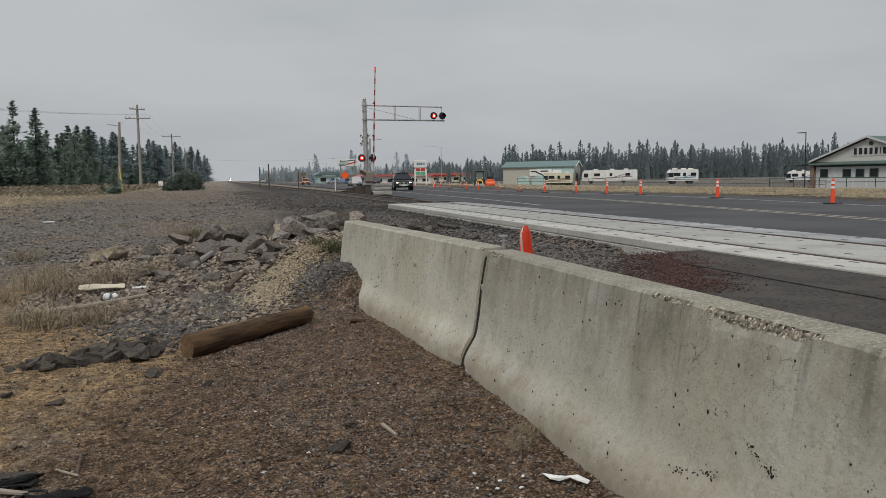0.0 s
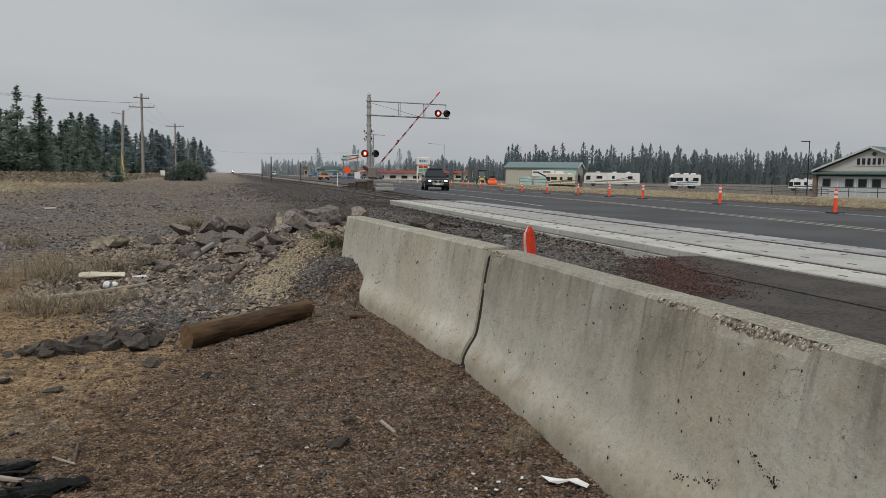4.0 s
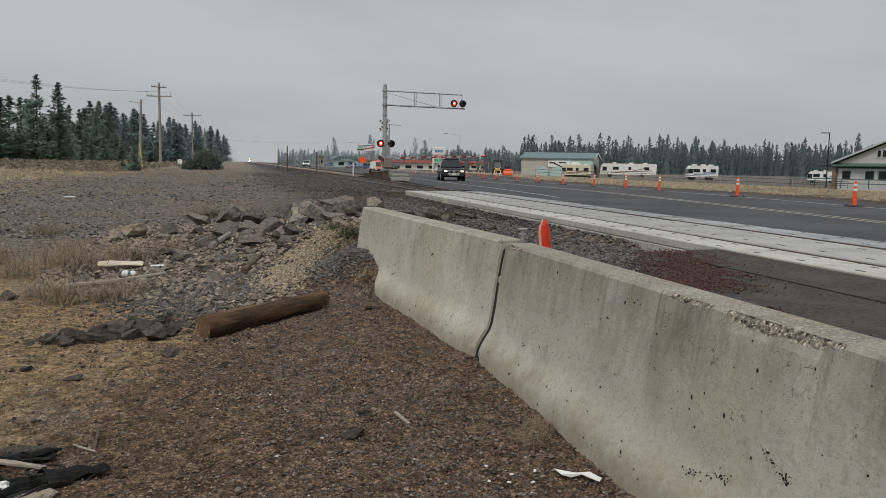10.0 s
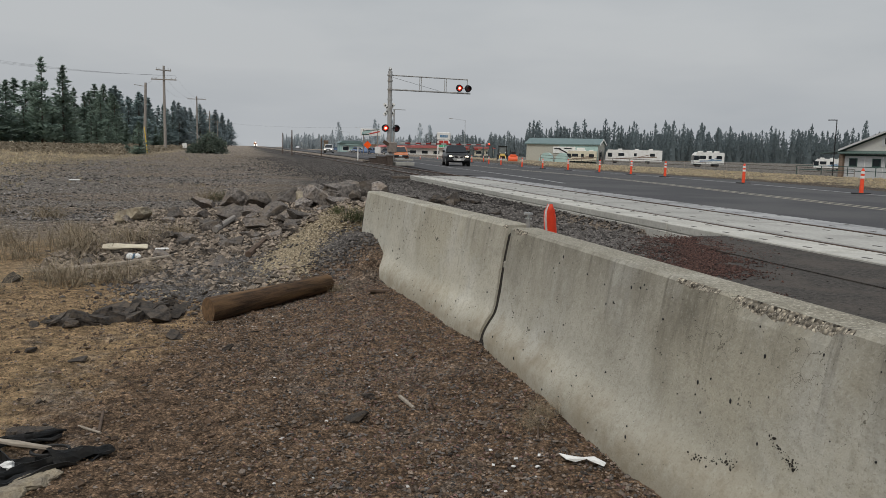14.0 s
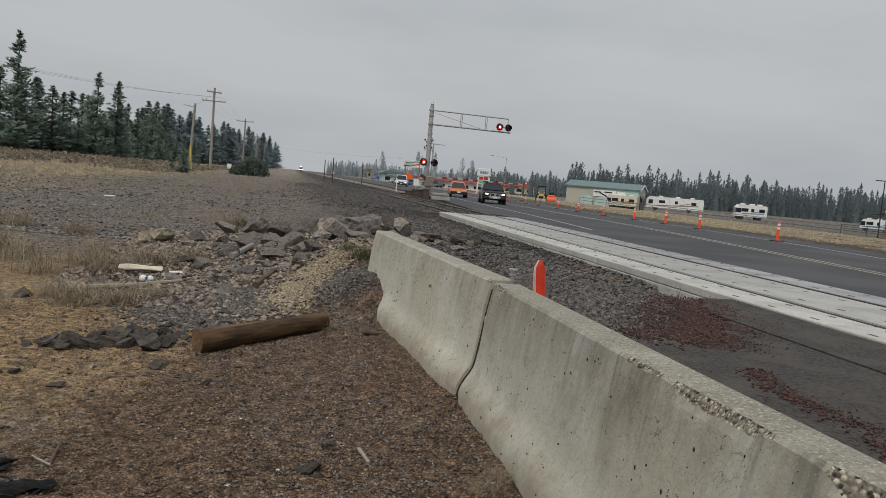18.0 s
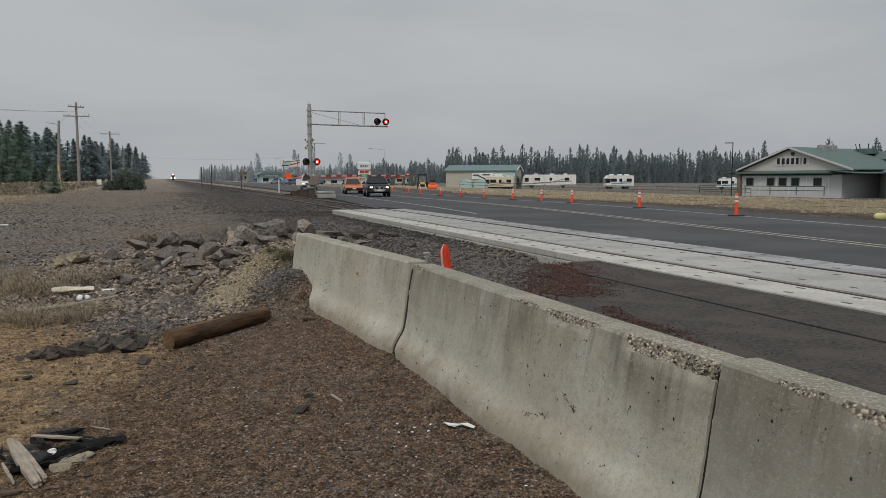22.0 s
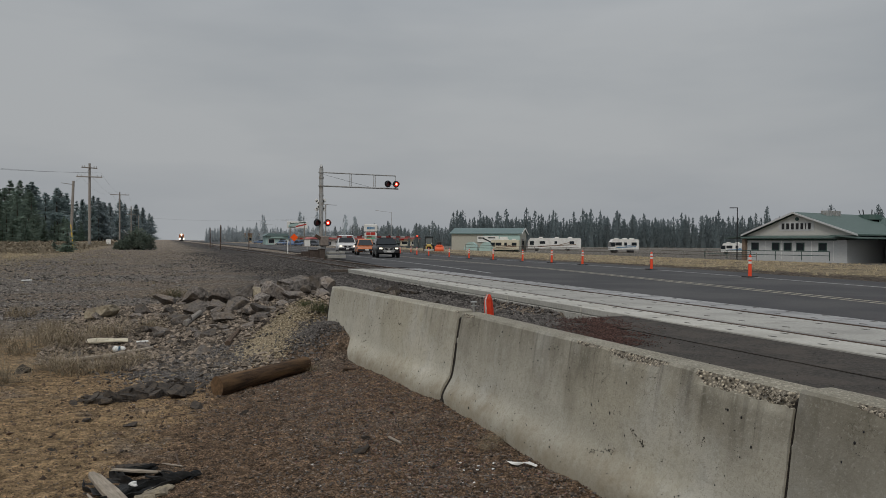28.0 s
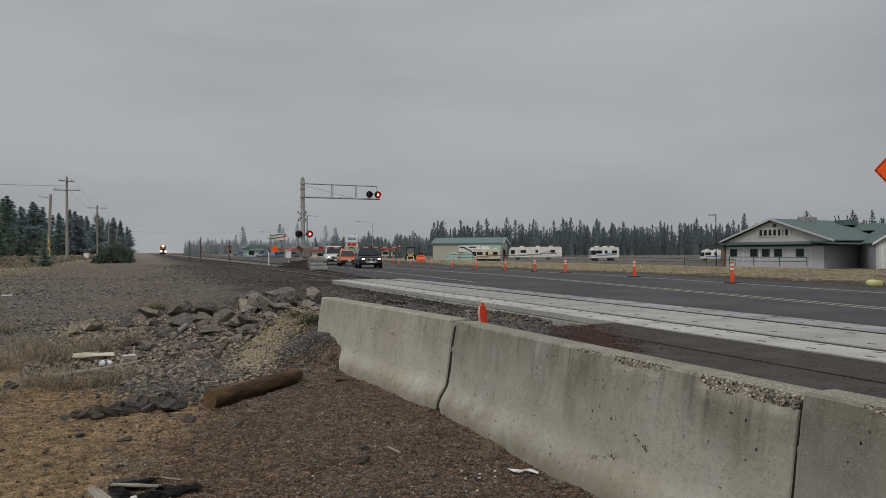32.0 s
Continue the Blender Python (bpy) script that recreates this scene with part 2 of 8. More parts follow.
def needles(name, c1, c2):
    m = island(mat(name, c1, c2, 0.7, 0.9, 0.0, rand=0.14), 0.80, 1.2)
    # thin sprays let light through
    n, l = m.node_tree.nodes, m.node_tree.links
    b = n["Principled BSDF"]
    t = n.new("ShaderNodeBsdfTranslucent")
    l.new(b.inputs["Base Color"].links[0].from_socket, t.inputs["Color"])
    x = n.new("ShaderNodeMixShader")
    x.inputs["Fac"].default_value = 0.52
    l.new(b.outputs["BSDF"], x.inputs[1])
    l.new(t.outputs["BSDF"], x.inputs[2])
    l.new(x.outputs["Shader"], n["Material Output"].inputs["Surface"])
    return m


# smoke haze is painted in: base colours get paler and bluer with distance
M_NEEDLE = needles("pine_needles_haze_tint", (0.185, 0.248, 0.205), (0.275, 0.345, 0.285))
M_NEEDLE_FAR = needles("far_needles_haze_tint", (0.160, 0.198, 0.210), (0.208, 0.248, 0.256))
M_NEEDLE_HAZE = needles("mid_needles_haze_tint", (0.225, 0.288, 0.290), (0.300, 0.368, 0.365))
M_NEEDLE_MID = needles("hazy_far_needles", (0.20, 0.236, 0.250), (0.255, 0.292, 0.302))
M_NEEDLE_TOWN = needles("distant_needles_haze_tint", (0.36, 0.405, 0.432), (0.43, 0.472, 0.496))
M_BARK = mat("bark", (0.05, 0.04, 0.032), (0.13, 0.10, 0.08), 8, 0.95, 0.5, stretch=(4, 4, 1))
M_BUSH = needles("bush_leaves", (0.105, 0.135, 0.108), (0.165, 0.195, 0.155))
M_SHRUB = needles("shrub_leaves", (0.06, 0.075, 0.035), (0.13, 0.14, 0.07))
M_DRYGRASS = island(mat("dry_grass", (0.285, 0.235, 0.158), (0.45, 0.385, 0.275), 3, 0.95, 0.0), 0.55, 1.35)
M_STRAW = island(mat("golden_straw", (0.40, 0.33, 0.215), (0.60, 0.505, 0.350), 3, 0.95, 0.0), 0.65, 1.3)
M_BRUSH = island(mat("sagebrush", (0.145, 0.122, 0.088), (0.275, 0.235, 0.175), 3, 0.95, 0.0), 0.6, 1.35)
M_DRYWEED = island(mat("dry_weed", (0.17, 0.135, 0.092), (0.33, 0.27, 0.185), 6, 0.95, 0.0), 0.6, 1.4)


# ---- mesh helpers ----
def box(bm, c, s, m=None, bevel=0.0):
    """A box with centre c and full sizes s, turned by m."""
    g = bmesh.ops.create_cube(bm, size=1.0)
    vs = g["verts"]
    bmesh.ops.scale(bm, vec=s, verts=vs)
    if bevel:
        es = list({e for v in vs for e in v.link_edges})
        r = bmesh.ops.bevel(bm, geom=es, offset=bevel, segments=1, affect='EDGES', profile=0.5)
        vs = list({v for f in r["faces"] for v in f.verts} | {v for v in vs if v.is_valid})
    mm = Matrix.Translation(c) @ (m or Matrix())
    bmesh.ops.transform(bm, matrix=mm, verts=vs)
    return vs


def tube(bm, a, b, r0, r1=None, n=10, caps=True):
    """A tapered round bar from a to b."""
    a, b = Vector(a), Vector(b)
    d = b - a
    q = d.to_track_quat('Z', 'Y').to_matrix().to_4x4()
    g = bmesh.ops.create_cone(bm, cap_ends=caps, segments=n, radius1=r0, radius2=r0 if r1 is None else r1, depth=d.length)
    bmesh.ops.transform(bm, matrix=Matrix.Translation((a + b) / 2) @ q, verts=g["verts"])
    return g["verts"]


def prism(bm, outline, y0, y1, m=None):
    """The outline in x and z, drawn out from y0 to y1."""
    a = [bm.verts.new((x, y0, z)) for x, z in outline]
    b = [bm.verts.new((x, y1, z)) for x, z in outline]
    n = len(outline)
    bm.faces.new(a)
    bm.faces.new(b[::-1])
    for i in range(n):
        bm.faces.new((a[i], b[i], b[(i + 1) % n], a[(i + 1) % n]))
    if m:
        bmesh.ops.transform(bm, matrix=m, verts=a + b)
    return a + b


def mesh_of(bm, name, material, smooth=False):
    bmesh.ops.recalc_face_normals(bm, faces=bm.faces[:])
    me = bpy.data.meshes.new(name)
    bm.to_mesh(me)
    bm.free()
    me.materials.append(material)
    if smooth:
        for p in me.polygons:
            p.use_smooth = True
    return me


def part(name, bm, material, parent, label="", at=None, smooth=False):
    """One mesh object under a thing or under a part."""
    ob = new(name, bm if isinstance(bm, bpy.types.Mesh) else mesh_of(bm, name, material, smooth))
    ob.parent = parent
    if at:
        ob.matrix_basis = at
    return tagged(ob, label)


def single(name, bm, material, label, category, m=None, group="", kind="", smooth=False):
    ob = new(name, mesh_of(bm, name, material, smooth))
    ob.matrix_basis = m or Matrix()
    return tagged(ob, label, category, group, kind)


def thing(name, label, category, m=None, group="", kind=""):
    ob = new(name)
    ob.empty_display_size = 0.3
    ob.matrix_basis = m or Matrix()
    return tagged(ob, label, category, group, kind)


def soup(name, verts, faces, material):
    me = bpy.data.meshes.new(name)
    me.from_pydata(verts, [], faces)
    me.materials.append(material)
    return me


def smooth01(a, b, v):
    t = min(1.0, max(0.0, (v - a) / (b - a)))
    return t * t * (3 - 2 * t)


# ---- the lie of the land ----
TRACK_X, GAUGE = 7.22, 1.435
PANEL_END = 28.2


def road_mid(y):
    """The road's centre line: it slants over the track and then runs beside it."""
    if y < 45:
        return 10.55 + 0.125 * y
    return 10.55 + 0.125 * 45 + 4.0 * (1 - math.exp(-(y - 45) / 32.0)) + 0.004 * (y - 45)


def road_z(y):
    return -0.22 * smooth01(22, 60, y)


def bump2(x, y, cx, cy, sx, sy):
    return math.exp(-((x - cx) / sx) ** 2 - ((y - cy) / sy) ** 2)


def ground_z(x, y):
    n1 = noise.noise((x * 0.5, y * 0.5, 0.0))
    n2 = noise.noise((x * 1.9, y * 1.9, 4.0))
    left = -0.58 - 0.20 * bump2(x, y, -2.5, 12.0, 3.0, 5.0) + 0.62 * smooth01(13, 34, y)
    left += 0.36 * bump2(x, y, 1.3, 15.8, 2.4, 3.2) + 0.74 * bump2(x, y, 1.50, 11.0, 1.05, 1.45)
    left += 0.35 * smooth01(60, 200, y) * smooth01(2, -12, x)
    left += 0.05 * n1 + 0.018 * n2 + 0.17 * bump2(x, y, 1.22, 9.35, 0.40, 0.42)
    left += 0.011 * noise.noise((x * 4.6, y * 4.6, 9.0))
    # soil banked against the barrier, gravel piled at its end
    left += 0.075 * smooth01(0.7, 1.65, x) * smooth01(9.4, 8.4, y)
    left += 0.24 * smooth01(8.42, 8.78, y) * smooth01(10.0, 8.95, y) * smooth01(1.02, 1.42, x)
    right = -0.07 - 0.20 * smooth01(7.8, 10.0, y) * smooth01(29.0, 27.0, y) + 0.02 * n1 + 0.012 * n2
    edge = 1.95 if y < 5.5 else max(1.62, 1.95 - (y - 5.5) * 0.085)
    if y > 10.2:
        k = smooth01(1.0, 4.6 - 1.5 * smooth01(14, 30, y), x)
    else:
        k = smooth01(edge - 0.05, edge + 0.25, x)
    z = left + (right - left) * k
    # bed of the track
    z = max(z, -0.16 - 0.55 * max(0.0, abs(x - TRACK_X) - 1.5)) if y > 10.5 and x < TRACK_X + 4 else z
    mid, rz = road_mid(y), road_z(y)
    if x > TRACK_X + 1.2:
        d = abs(x - mid)
        flat = rz - 0.30
        z = flat + (-0.10 - flat + rz) * smooth01(5.6, 6.4, d)
        if x > mid + 6.0:
            z = rz - 0.07 + 0.06 * n1 - 1.0 * smooth01(mid + 16, mid + 60, x) + 0.02 * n2
    elif y < 9.6 and x > 2.3:
        z = min(z, -0.05) if x < apron_edge(y) - 0.05 and y > 5.0 else -0.27
    return z


def spread(lo, fine0, fine1, hi, step, grow):
    v = list(np.arange(fine0, fine1 + 1e-6, step))
    s, a = step, fine1
    while a < hi:
        s *= grow
        a += s
        v.append(min(a, hi))
    s, a = step, fine0
    while a > lo:
        s *= grow
        a -= s
        v.insert(0, max(a, lo))
    return v


def make_ground():
    def refined(v, a, b, step):
        return [q for q in v if q < a] + list(np.arange(a, b, step)) + [q for q in v if q >= b]
    xs = refined(spread(-2200, -6.0, 6.0, 2200, 0.10, 1.09), -3.2, 1.9, 0.026)
    ys = refined(spread(-1500, 0.0, 20.0, 3200, 0.13, 1.08), 1.5, 9.6, 0.030)

    def clods(x, y):
        """Trodden, crumbly surface near the path: lumps and hollows of a few centimetres."""
        if not (-3.3 < x < 1.95 and 1.4 < y < 9.8):
            return 0.0
        fade = smooth01(-3.3, -2.7, x) * smooth01(1.4, 2.0, y) * smooth01(9.8, 9.0, y)
        a = noise.noise((x * 7.0, y * 7.0, 2.0))
        b = noise.noise((x * 15.0, y * 15.0, 5.0))
        c = noise.noise((x * 31.0, y * 31.0, 8.0))
        lump = max(0.0, noise.noise((x * 10.0, y * 10.0, 17.0)) - 0.25)
        return fade * (0.010 * a + 0.009 * b + 0.007 * c + 0.045 * lump)
    verts = [(x, y, ground_z(x, y) + clods(x, y)) for y in ys for x in xs]
    w = len(xs)
    faces = [(j * w + i, j * w + i + 1, (j + 1) * w + i + 1, (j + 1) * w + i) for j in range(len(ys) - 1) for i in range(w - 1)]
    me = soup("ground", verts, faces, ground_material())
    for p in me.polygons:
        p.use_smooth = True
    tagged(new("ground", me), "bare brown dirt and grey gravel ground with dry grass patches", "ground", kind="structure")


def ground_material():
    m = bpy.data.materials.new("ground_soil")
    m.use_nodes = True
    n, l = m.node_tree.nodes, m.node_tree.links
    b = n["Principled BSDF"]
    co = n.new("ShaderNodeTexCoord")

    def tex(scale, detail=6.0, rough=0.65):
        t = n.new("ShaderNodeTexNoise")
        t.inputs["Scale"].default_value, t.inputs["Detail"].default_value, t.inputs["Roughness"].default_value = scale, detail, rough
        l.new(co.outputs["Object"], t.inputs["Vector"])
        return t.outputs["Fac"]

    def math_(op, a, c):
        q = n.new("ShaderNodeMath")
        q.operation = op
        for k, v in ((0, a), (1, c)):
            if isinstance(v, (int, float)):
                q.inputs[k].default_value = v
            else:
                l.new(v, q.inputs[k])
        return q.outputs[0]

    def rng(v, a, c, lo=0.0, hi=1.0):
        q = n.new("ShaderNodeMapRange")
        q.interpolation_type = 'SMOOTHSTEP'
        q.inputs["From Min"].default_value, q.inputs["From Max"].default_value = a, c
        q.inputs["To Min"].default_value, q.inputs["To Max"].default_value = lo, hi
        l.new(v, q.inputs["Value"])
        return q.outputs["Result"]

    def two(v, c1, c2, a=0.35, c=0.65):
        q = n.new("ShaderNodeValToRGB")
        q.color_ramp.elements[0].position, q.color_ramp.elements[0].color = a, (*c1, 1)
        q.color_ramp.elements[1].position, q.color_ramp.elements[1].color = c, (*c2, 1)
        l.new(v, q.inputs["Fac"])
        return q.outputs["Color"]

    def mix(fac, a, c):
        q = n.new("ShaderNodeMix")
        q.data_type = 'RGBA'
        l.new(fac, q.inputs["Factor"])
        l.new(a, q.inputs["A"])
        l.new(c, q.inputs["B"])
        return q.outputs["Result"]

    sep = n.new("ShaderNodeSeparateXYZ")
    l.new(co.outputs["Object"], sep.inputs["Vector"])
    wob = math_('MULTIPLY', math_('SUBTRACT', tex(0.45, 5), 0.5), 5.0)
    x, y = math_('ADD', sep.outputs["X"], wob), math_('ADD', sep.outputs["Y"], math_('MULTIPLY', wob, 1.4))
    grain, fine, wide = tex(26, 9, 0.75), tex(90, 4, 0.7), tex(1.3, 5)
    brown = two(grain, (0.066, 0.042, 0.028), (0.56, 0.375, 0.24), 0.32, 0.74)
    tan = two(grain, (0.275, 0.185, 0.099), (0.72, 0.505, 0.292))
    grey = two(grain, (0.125, 0.110, 0.097), (0.46, 0.41, 0.355))
    yellow = two(grain, (0.17, 0.128, 0.072), (0.42, 0.33, 0.20))
    grass = two(tex(2.2, 8), (0.26, 0.208, 0.140), (0.50, 0.41, 0.285))
    field = two(tex(2.0, 10, 0.75), (0.14, 0.118, 0.096), (0.42, 0.345, 0.265))
    # brown gravel beside the barrier, tan soil further left
    sand = rng(math_('ADD', math_('ADD', sep.outputs["X"], math_('MULTIPLY', sep.outputs["Y"], -0.27)), math_('MULTIPLY', math_('SUBTRACT', tex(1.8, 7), 0.5), 1.6)), -2.0, -2.7)
    col = mix(sand, brown, tan)
    col = mix(math_('MULTIPLY', rng(wide, 0.54, 0.66), 0.5), col, grey)
    # grey gravel flats
    far = rng(math_('ADD', y, math_('MULTIPLY', x, 1.0)), 8.5, 12.5)
    col = mix(far, col, grey)
    # paler worn streaks over the flats
    streak = n.new("ShaderNodeMapping")
    streak.inputs["Scale"].default_value = (0.10, 0.45, 1.0)
    l.new(co.outputs["Object"], streak.inputs["Vector"])
    sn = n.new("ShaderNodeTexNoise")
    sn.inputs["Scale"].default_value, sn.inputs["Detail"].default_value, sn.inputs["Roughness"].default_value = 1.0, 8.0, 0.7
    l.new(streak.outputs["Vector"], sn.inputs["Vector"])
    col = mix(math_('MULTIPLY', math_('MULTIPLY', far, rng(sn.outputs["Fac"], 0.42, 0.56)), 0.75), col, two(grain, (0.17, 0.132, 0.098), (0.46, 0.365, 0.275)))
    # yellow mound at the barrier's end
    dx, dy = math_('SUBTRACT', sep.outputs["X"], 0.66), math_('SUBTRACT', sep.outputs["Y"], 10.2)
    mx = math_('DIVIDE', math_('ADD', math_('MULTIPLY', dx, 0.76), math_('MULTIPLY', dy, 0.65)), 1.4)
    my = math_('DIVIDE', math_('ADD', math_('MULTIPLY', dx, -0.65), math_('MULTIPLY', dy, 0.76)), 0.78)
    rad = math_('ADD', math_('ADD', math_('MULTIPLY', mx, mx), math_('MULTIPLY', my, my)), math_('MULTIPLY', math_('SUBTRACT', tex(2.5, 5), 0.5), 1.6))
    col = mix(rng(rad, 1.25, 0.7), col, yellow)
    col = mix(math_('MULTIPLY', rng(y, 24, 40), rng(wide, 0.40, 0.62)), col, field)
    # dark ballast fringe of the track
    col = mix(math_('MULTIPLY', rng(math_('ADD', sep.outputs["X"], math_('MULTIPLY', wob, 1.1)), -0.5, 5.0), math_('MULTIPLY', rng(sep.outputs["Y"], 12.5, 15.5), rng(sep.outputs["X"], 11.5, 10.5))), col, two(grain, (0.035, 0.032, 0.031), (0.145, 0.132, 0.124)))
    # dry grass far left, and in the strip beyond the road
    col = mix(math_('MULTIPLY', rng(math_('ADD', x, math_('MULTIPLY', y, 0.02)), -5.0, -8.0), rng(y, 22, 27)), col, grass)
    beyond = math_('SUBTRACT', sep.outputs["X"], math_('MULTIPLY', sep.outputs["Y"], 0.125))
    col = mix(rng(beyond, 15.5, 16.5), col, two(tex(3.0, 9, 0.75), (0.085, 0.066, 0.052), (0.235, 0.192, 0.150)))
    straw = two(tex(1.6, 9, 0.75), (0.27, 0.215, 0.135), (0.62, 0.515, 0.350))
    col = mix(math_('MULTIPLY', rng(math_('ADD', beyond, math_('MULTIPLY', wob, 0.45)), 19.0, 21.5), rng(tex(0.30, 6), 0.34, 0.50)), col, straw)
    col = mix(rng(math_('ADD', beyond, math_('MULTIPLY', wob, 1.0)), 47.0, 51.0), col, two(tex(2.5, 8), (0.13, 0.118, 0.103), (0.26, 0.24, 0.21)))
    # pebbles: each cell its own value, shade between the cells painted dark
    cells = []
    for scale in (62.0, 150.0):
        v = n.new("ShaderNodeTexVoronoi")
        v.inputs["Scale"].default_value = scale
        l.new(co.outputs["Object"], v.inputs["Vector"])
        s3 = n.new("ShaderNodeSeparateXYZ")
        l.new(v.outputs["Color"], s3.inputs["Vector"])
        cells.append((v.outputs["Distance"], s3.outputs["X"]))
    value = math_('MULTIPLY', rng(cells[0][1], 0.0, 1.0, 0.72, 1.28), rng(cells[1][1], 0.0, 1.0, 0.75, 1.25))
    value = math_('MULTIPLY', value, rng(cells[0][0], 0.30, 0.75, 1.08, 0.55))
    # fine sand has few pebbles; clods and trodden patches at hand size
    even = n.new("ShaderNodeMix")
    l.new(math_('MULTIPLY', math_('MULTIPLY', sand, rng(far, 0.0, 0.6, 1.0, 0.0)), 0.72), even.inputs["Factor"])
    l.new(value, even.inputs["A"])
    even.inputs["B"].default_value = 0.92
    # the coarser noise also paints the shade of small hollows into the value
    value = math_('MULTIPLY', even.outputs["Result"], rng(tex(9.0, 9, 0.8), 0.36, 0.64, 0.40, 1.54))
    hsv = n.new("ShaderNodeHueSaturation")
    l.new(value, hsv.inputs["Value"])
    l.new(col, hsv.inputs["Color"])
    l.new(hsv.outputs["Color"], b.inputs["Base Color"])
    b.inputs["Roughness"].default_value = 0.95
    b.inputs["Specular IOR Level"].default_value = 0.15
    bp = n.new("ShaderNodeBump")
    bp.inputs["Strength"].default_value, bp.inputs["Distance"].default_value = 1.0, 0.08
    l.new(math_('SUBTRACT', math_('ADD', grain, math_('MULTIPLY', fine, 0.3)), math_('MULTIPLY', cells[0][0], 0.45)), bp.inputs["Height"])
    l.new(bp.outputs["Normal"], b.inputs["Normal"])
    return m


def strip(name, ys, left, right, z, material, thick, label, category, parent=None):
    """A ribbon along y with a real edge."""
    verts, faces = [], []
    for y in ys:
        a, b, h = left(y), right(y), z(y)
        verts += [(a, y, h), (b, y, h), (b, y, h - thick), (a, y, h - thick)]
    for i in range(len(ys) - 1):
        p = i * 4
        for k in range(4):
            faces.append((p + k, p + 4 + k, p + 4 + (k + 1) % 4, p + (k + 1) % 4))
    faces += [(3, 2, 1, 0), (len(verts) - 4, len(verts) - 3, len(verts) - 2, len(verts) - 1)]
    ob = new(name, soup(name, verts, faces, material))
    if parent:
        ob.parent = parent
        return tagged(ob, label)
    return tagged(ob, label, category, kind="structure")


def apron_edge(y):
    """Ragged edge of the paving, cut back towards the panels."""
    return float(np.interp(y, (5.0, 5.6, 5.9, 6.8, 8.0, 9.0, 9.6), (2.32, 3.2, 3.9, 4.56, 5.14, 5.46, 5.6)))


def make_road():
    near = list(np.arange(-60, 60, 1.0)) + list(np.arange(60, 400, 8.0)) + [500, 700, 1000, 1500]

    def lft(y):
        e = road_mid(y) - 6.2
        return max(e, 8.72) if y < 30.5 else e
    road = strip("road", near, lft, lambda y: road_mid(y) + 6.1, road_z, M_ASPHALT, 0.25, "dark grey asphalt highway with faded yellow and white lines", "road")
    for d, nm in ((-0.15, "yellow_line"), (0.16, "yellow_line")):
        strip(nm, [y for y in near if -40 < y < 300], lambda y: road_mid(y) + d - 0.045, lambda y: road_mid(y) + d + 0.045, lambda y: road_z(y) + 0.004, M_YLINE, 0.003, "worn yellow centre line", "", road)
    strip("edge_line", [y for y in near if -40 < y < 300], lambda y: road_mid(y) + 3.95, lambda y: road_mid(y) + 4.07, lambda y: road_z(y) + 0.004, M_WLINE, 0.003, "worn white edge line", "", road)
    strip("lane_line", [y for y in near if 22 < y < 300], lambda y: road_mid(y) - 3.75, lambda y: road_mid(y) - 3.63, lambda y: road_z(y) + 0.004, M_WLINE, 0.003, "worn white edge line", "", road)
    # paving on the near side of the track
    ys = list(np.arange(-40, 2, 0.4)) + list(np.arange(2, 10.4, 0.1))

    def west(y):
        return apron_edge(y) + 0.10 * noise.noise((y * 1.7, 3, 7)) + 0.05 * noise.noise((y * 6, 3, 7))
    strip("asphalt_apron", [y for y in ys if y < 7.0], lambda y: min(west(y), 4.70), lambda y: 4.78, lambda y: -0.034, M_ASPHALT_OLD, 0.2, "worn dark asphalt beside the crossing panels", "pavement")
    strip("asphalt_apron", [y for y in ys if y < 8.6], lambda y: min(5.70, max(4.81, west(y))), lambda y: 5.785, lambda y: -0.028, M_ASPHALT_OLD, 0.2, "newer strip of dark asphalt along the panels", "pavement")


def make_panels():
    """Concrete crossing panels: field panels outside the rails and gauge panels between them, with lifting slots."""
    length = 3.05
    n = int((PANEL_END + 33) / length)

    def slab(w, cols):
        bm = bmesh.new()
        box(bm, (0, 0, -0.055), (w, length - 0.035, 0.11), bevel=0.010)
        box(bm, (0, 0, -0.210), (w + 0.012, length - 0.04, 0.18), bevel=0.008)
        box(bm, (0, 0, -0.115), (w - 0.05, length - 0.06, 0.03))
        return mesh_of(bm, "crossing_panel", M_PANEL)

    def slots(w):
        bm = bmesh.new()
        # thin plates on the surface, their grey standing for shade inside the slots
        for yy in (-1.1, -0.35, 0.4, 1.15):
            for s in (-1, 1):
                box(bm, (s * w * 0.30, yy + 0.1 * s, 0.0025), (0.035, 0.11, 0.004))
        return mesh_of(bm, "lifting_slot", M_SLOT)
    crossing = thing("rail_crossing", "pale precast concrete rail crossing laid between the rails", "rail crossing", kind="structure")
    # black strips added to stand for the shade in the flangeway gaps
    for x0 in (6.411, 6.585 - 0.022, 7.856, 8.03 - 0.022):
        bm = bmesh.new()
        box(bm, (x0 + 0.011, PANEL_END / 2 - 16, -0.06), (0.02, PANEL_END + 31, 0.10))
        part("flangeway_shade_strip", bm, M_RUBBER, crossing, "black strip for the shade of the gap beside the rail")
    kinds = ((5.80, 6.41), (6.585, 7.855), (8.03, 8.74))
    for a, b in kinds:
        me, sl = slab(b - a, 2), slots(b - a)
        if a > 6:
            me.materials[0] = M_PANEL_GREY if a > 8 else M_PANEL_MID
        for i in range(n):
            y = PANEL_END - length * (i + 0.5)
            ob = part("crossing_panel", me, None, crossing, at=pose((a + b) / 2, y, random.uniform(-0.006, 0.0), 0, 0, 180 * (i % 2)))
            tagged(part("lifting_slot", sl, None, ob, "flat dark pieces for the shade in lifting slots"), kind="stuff")


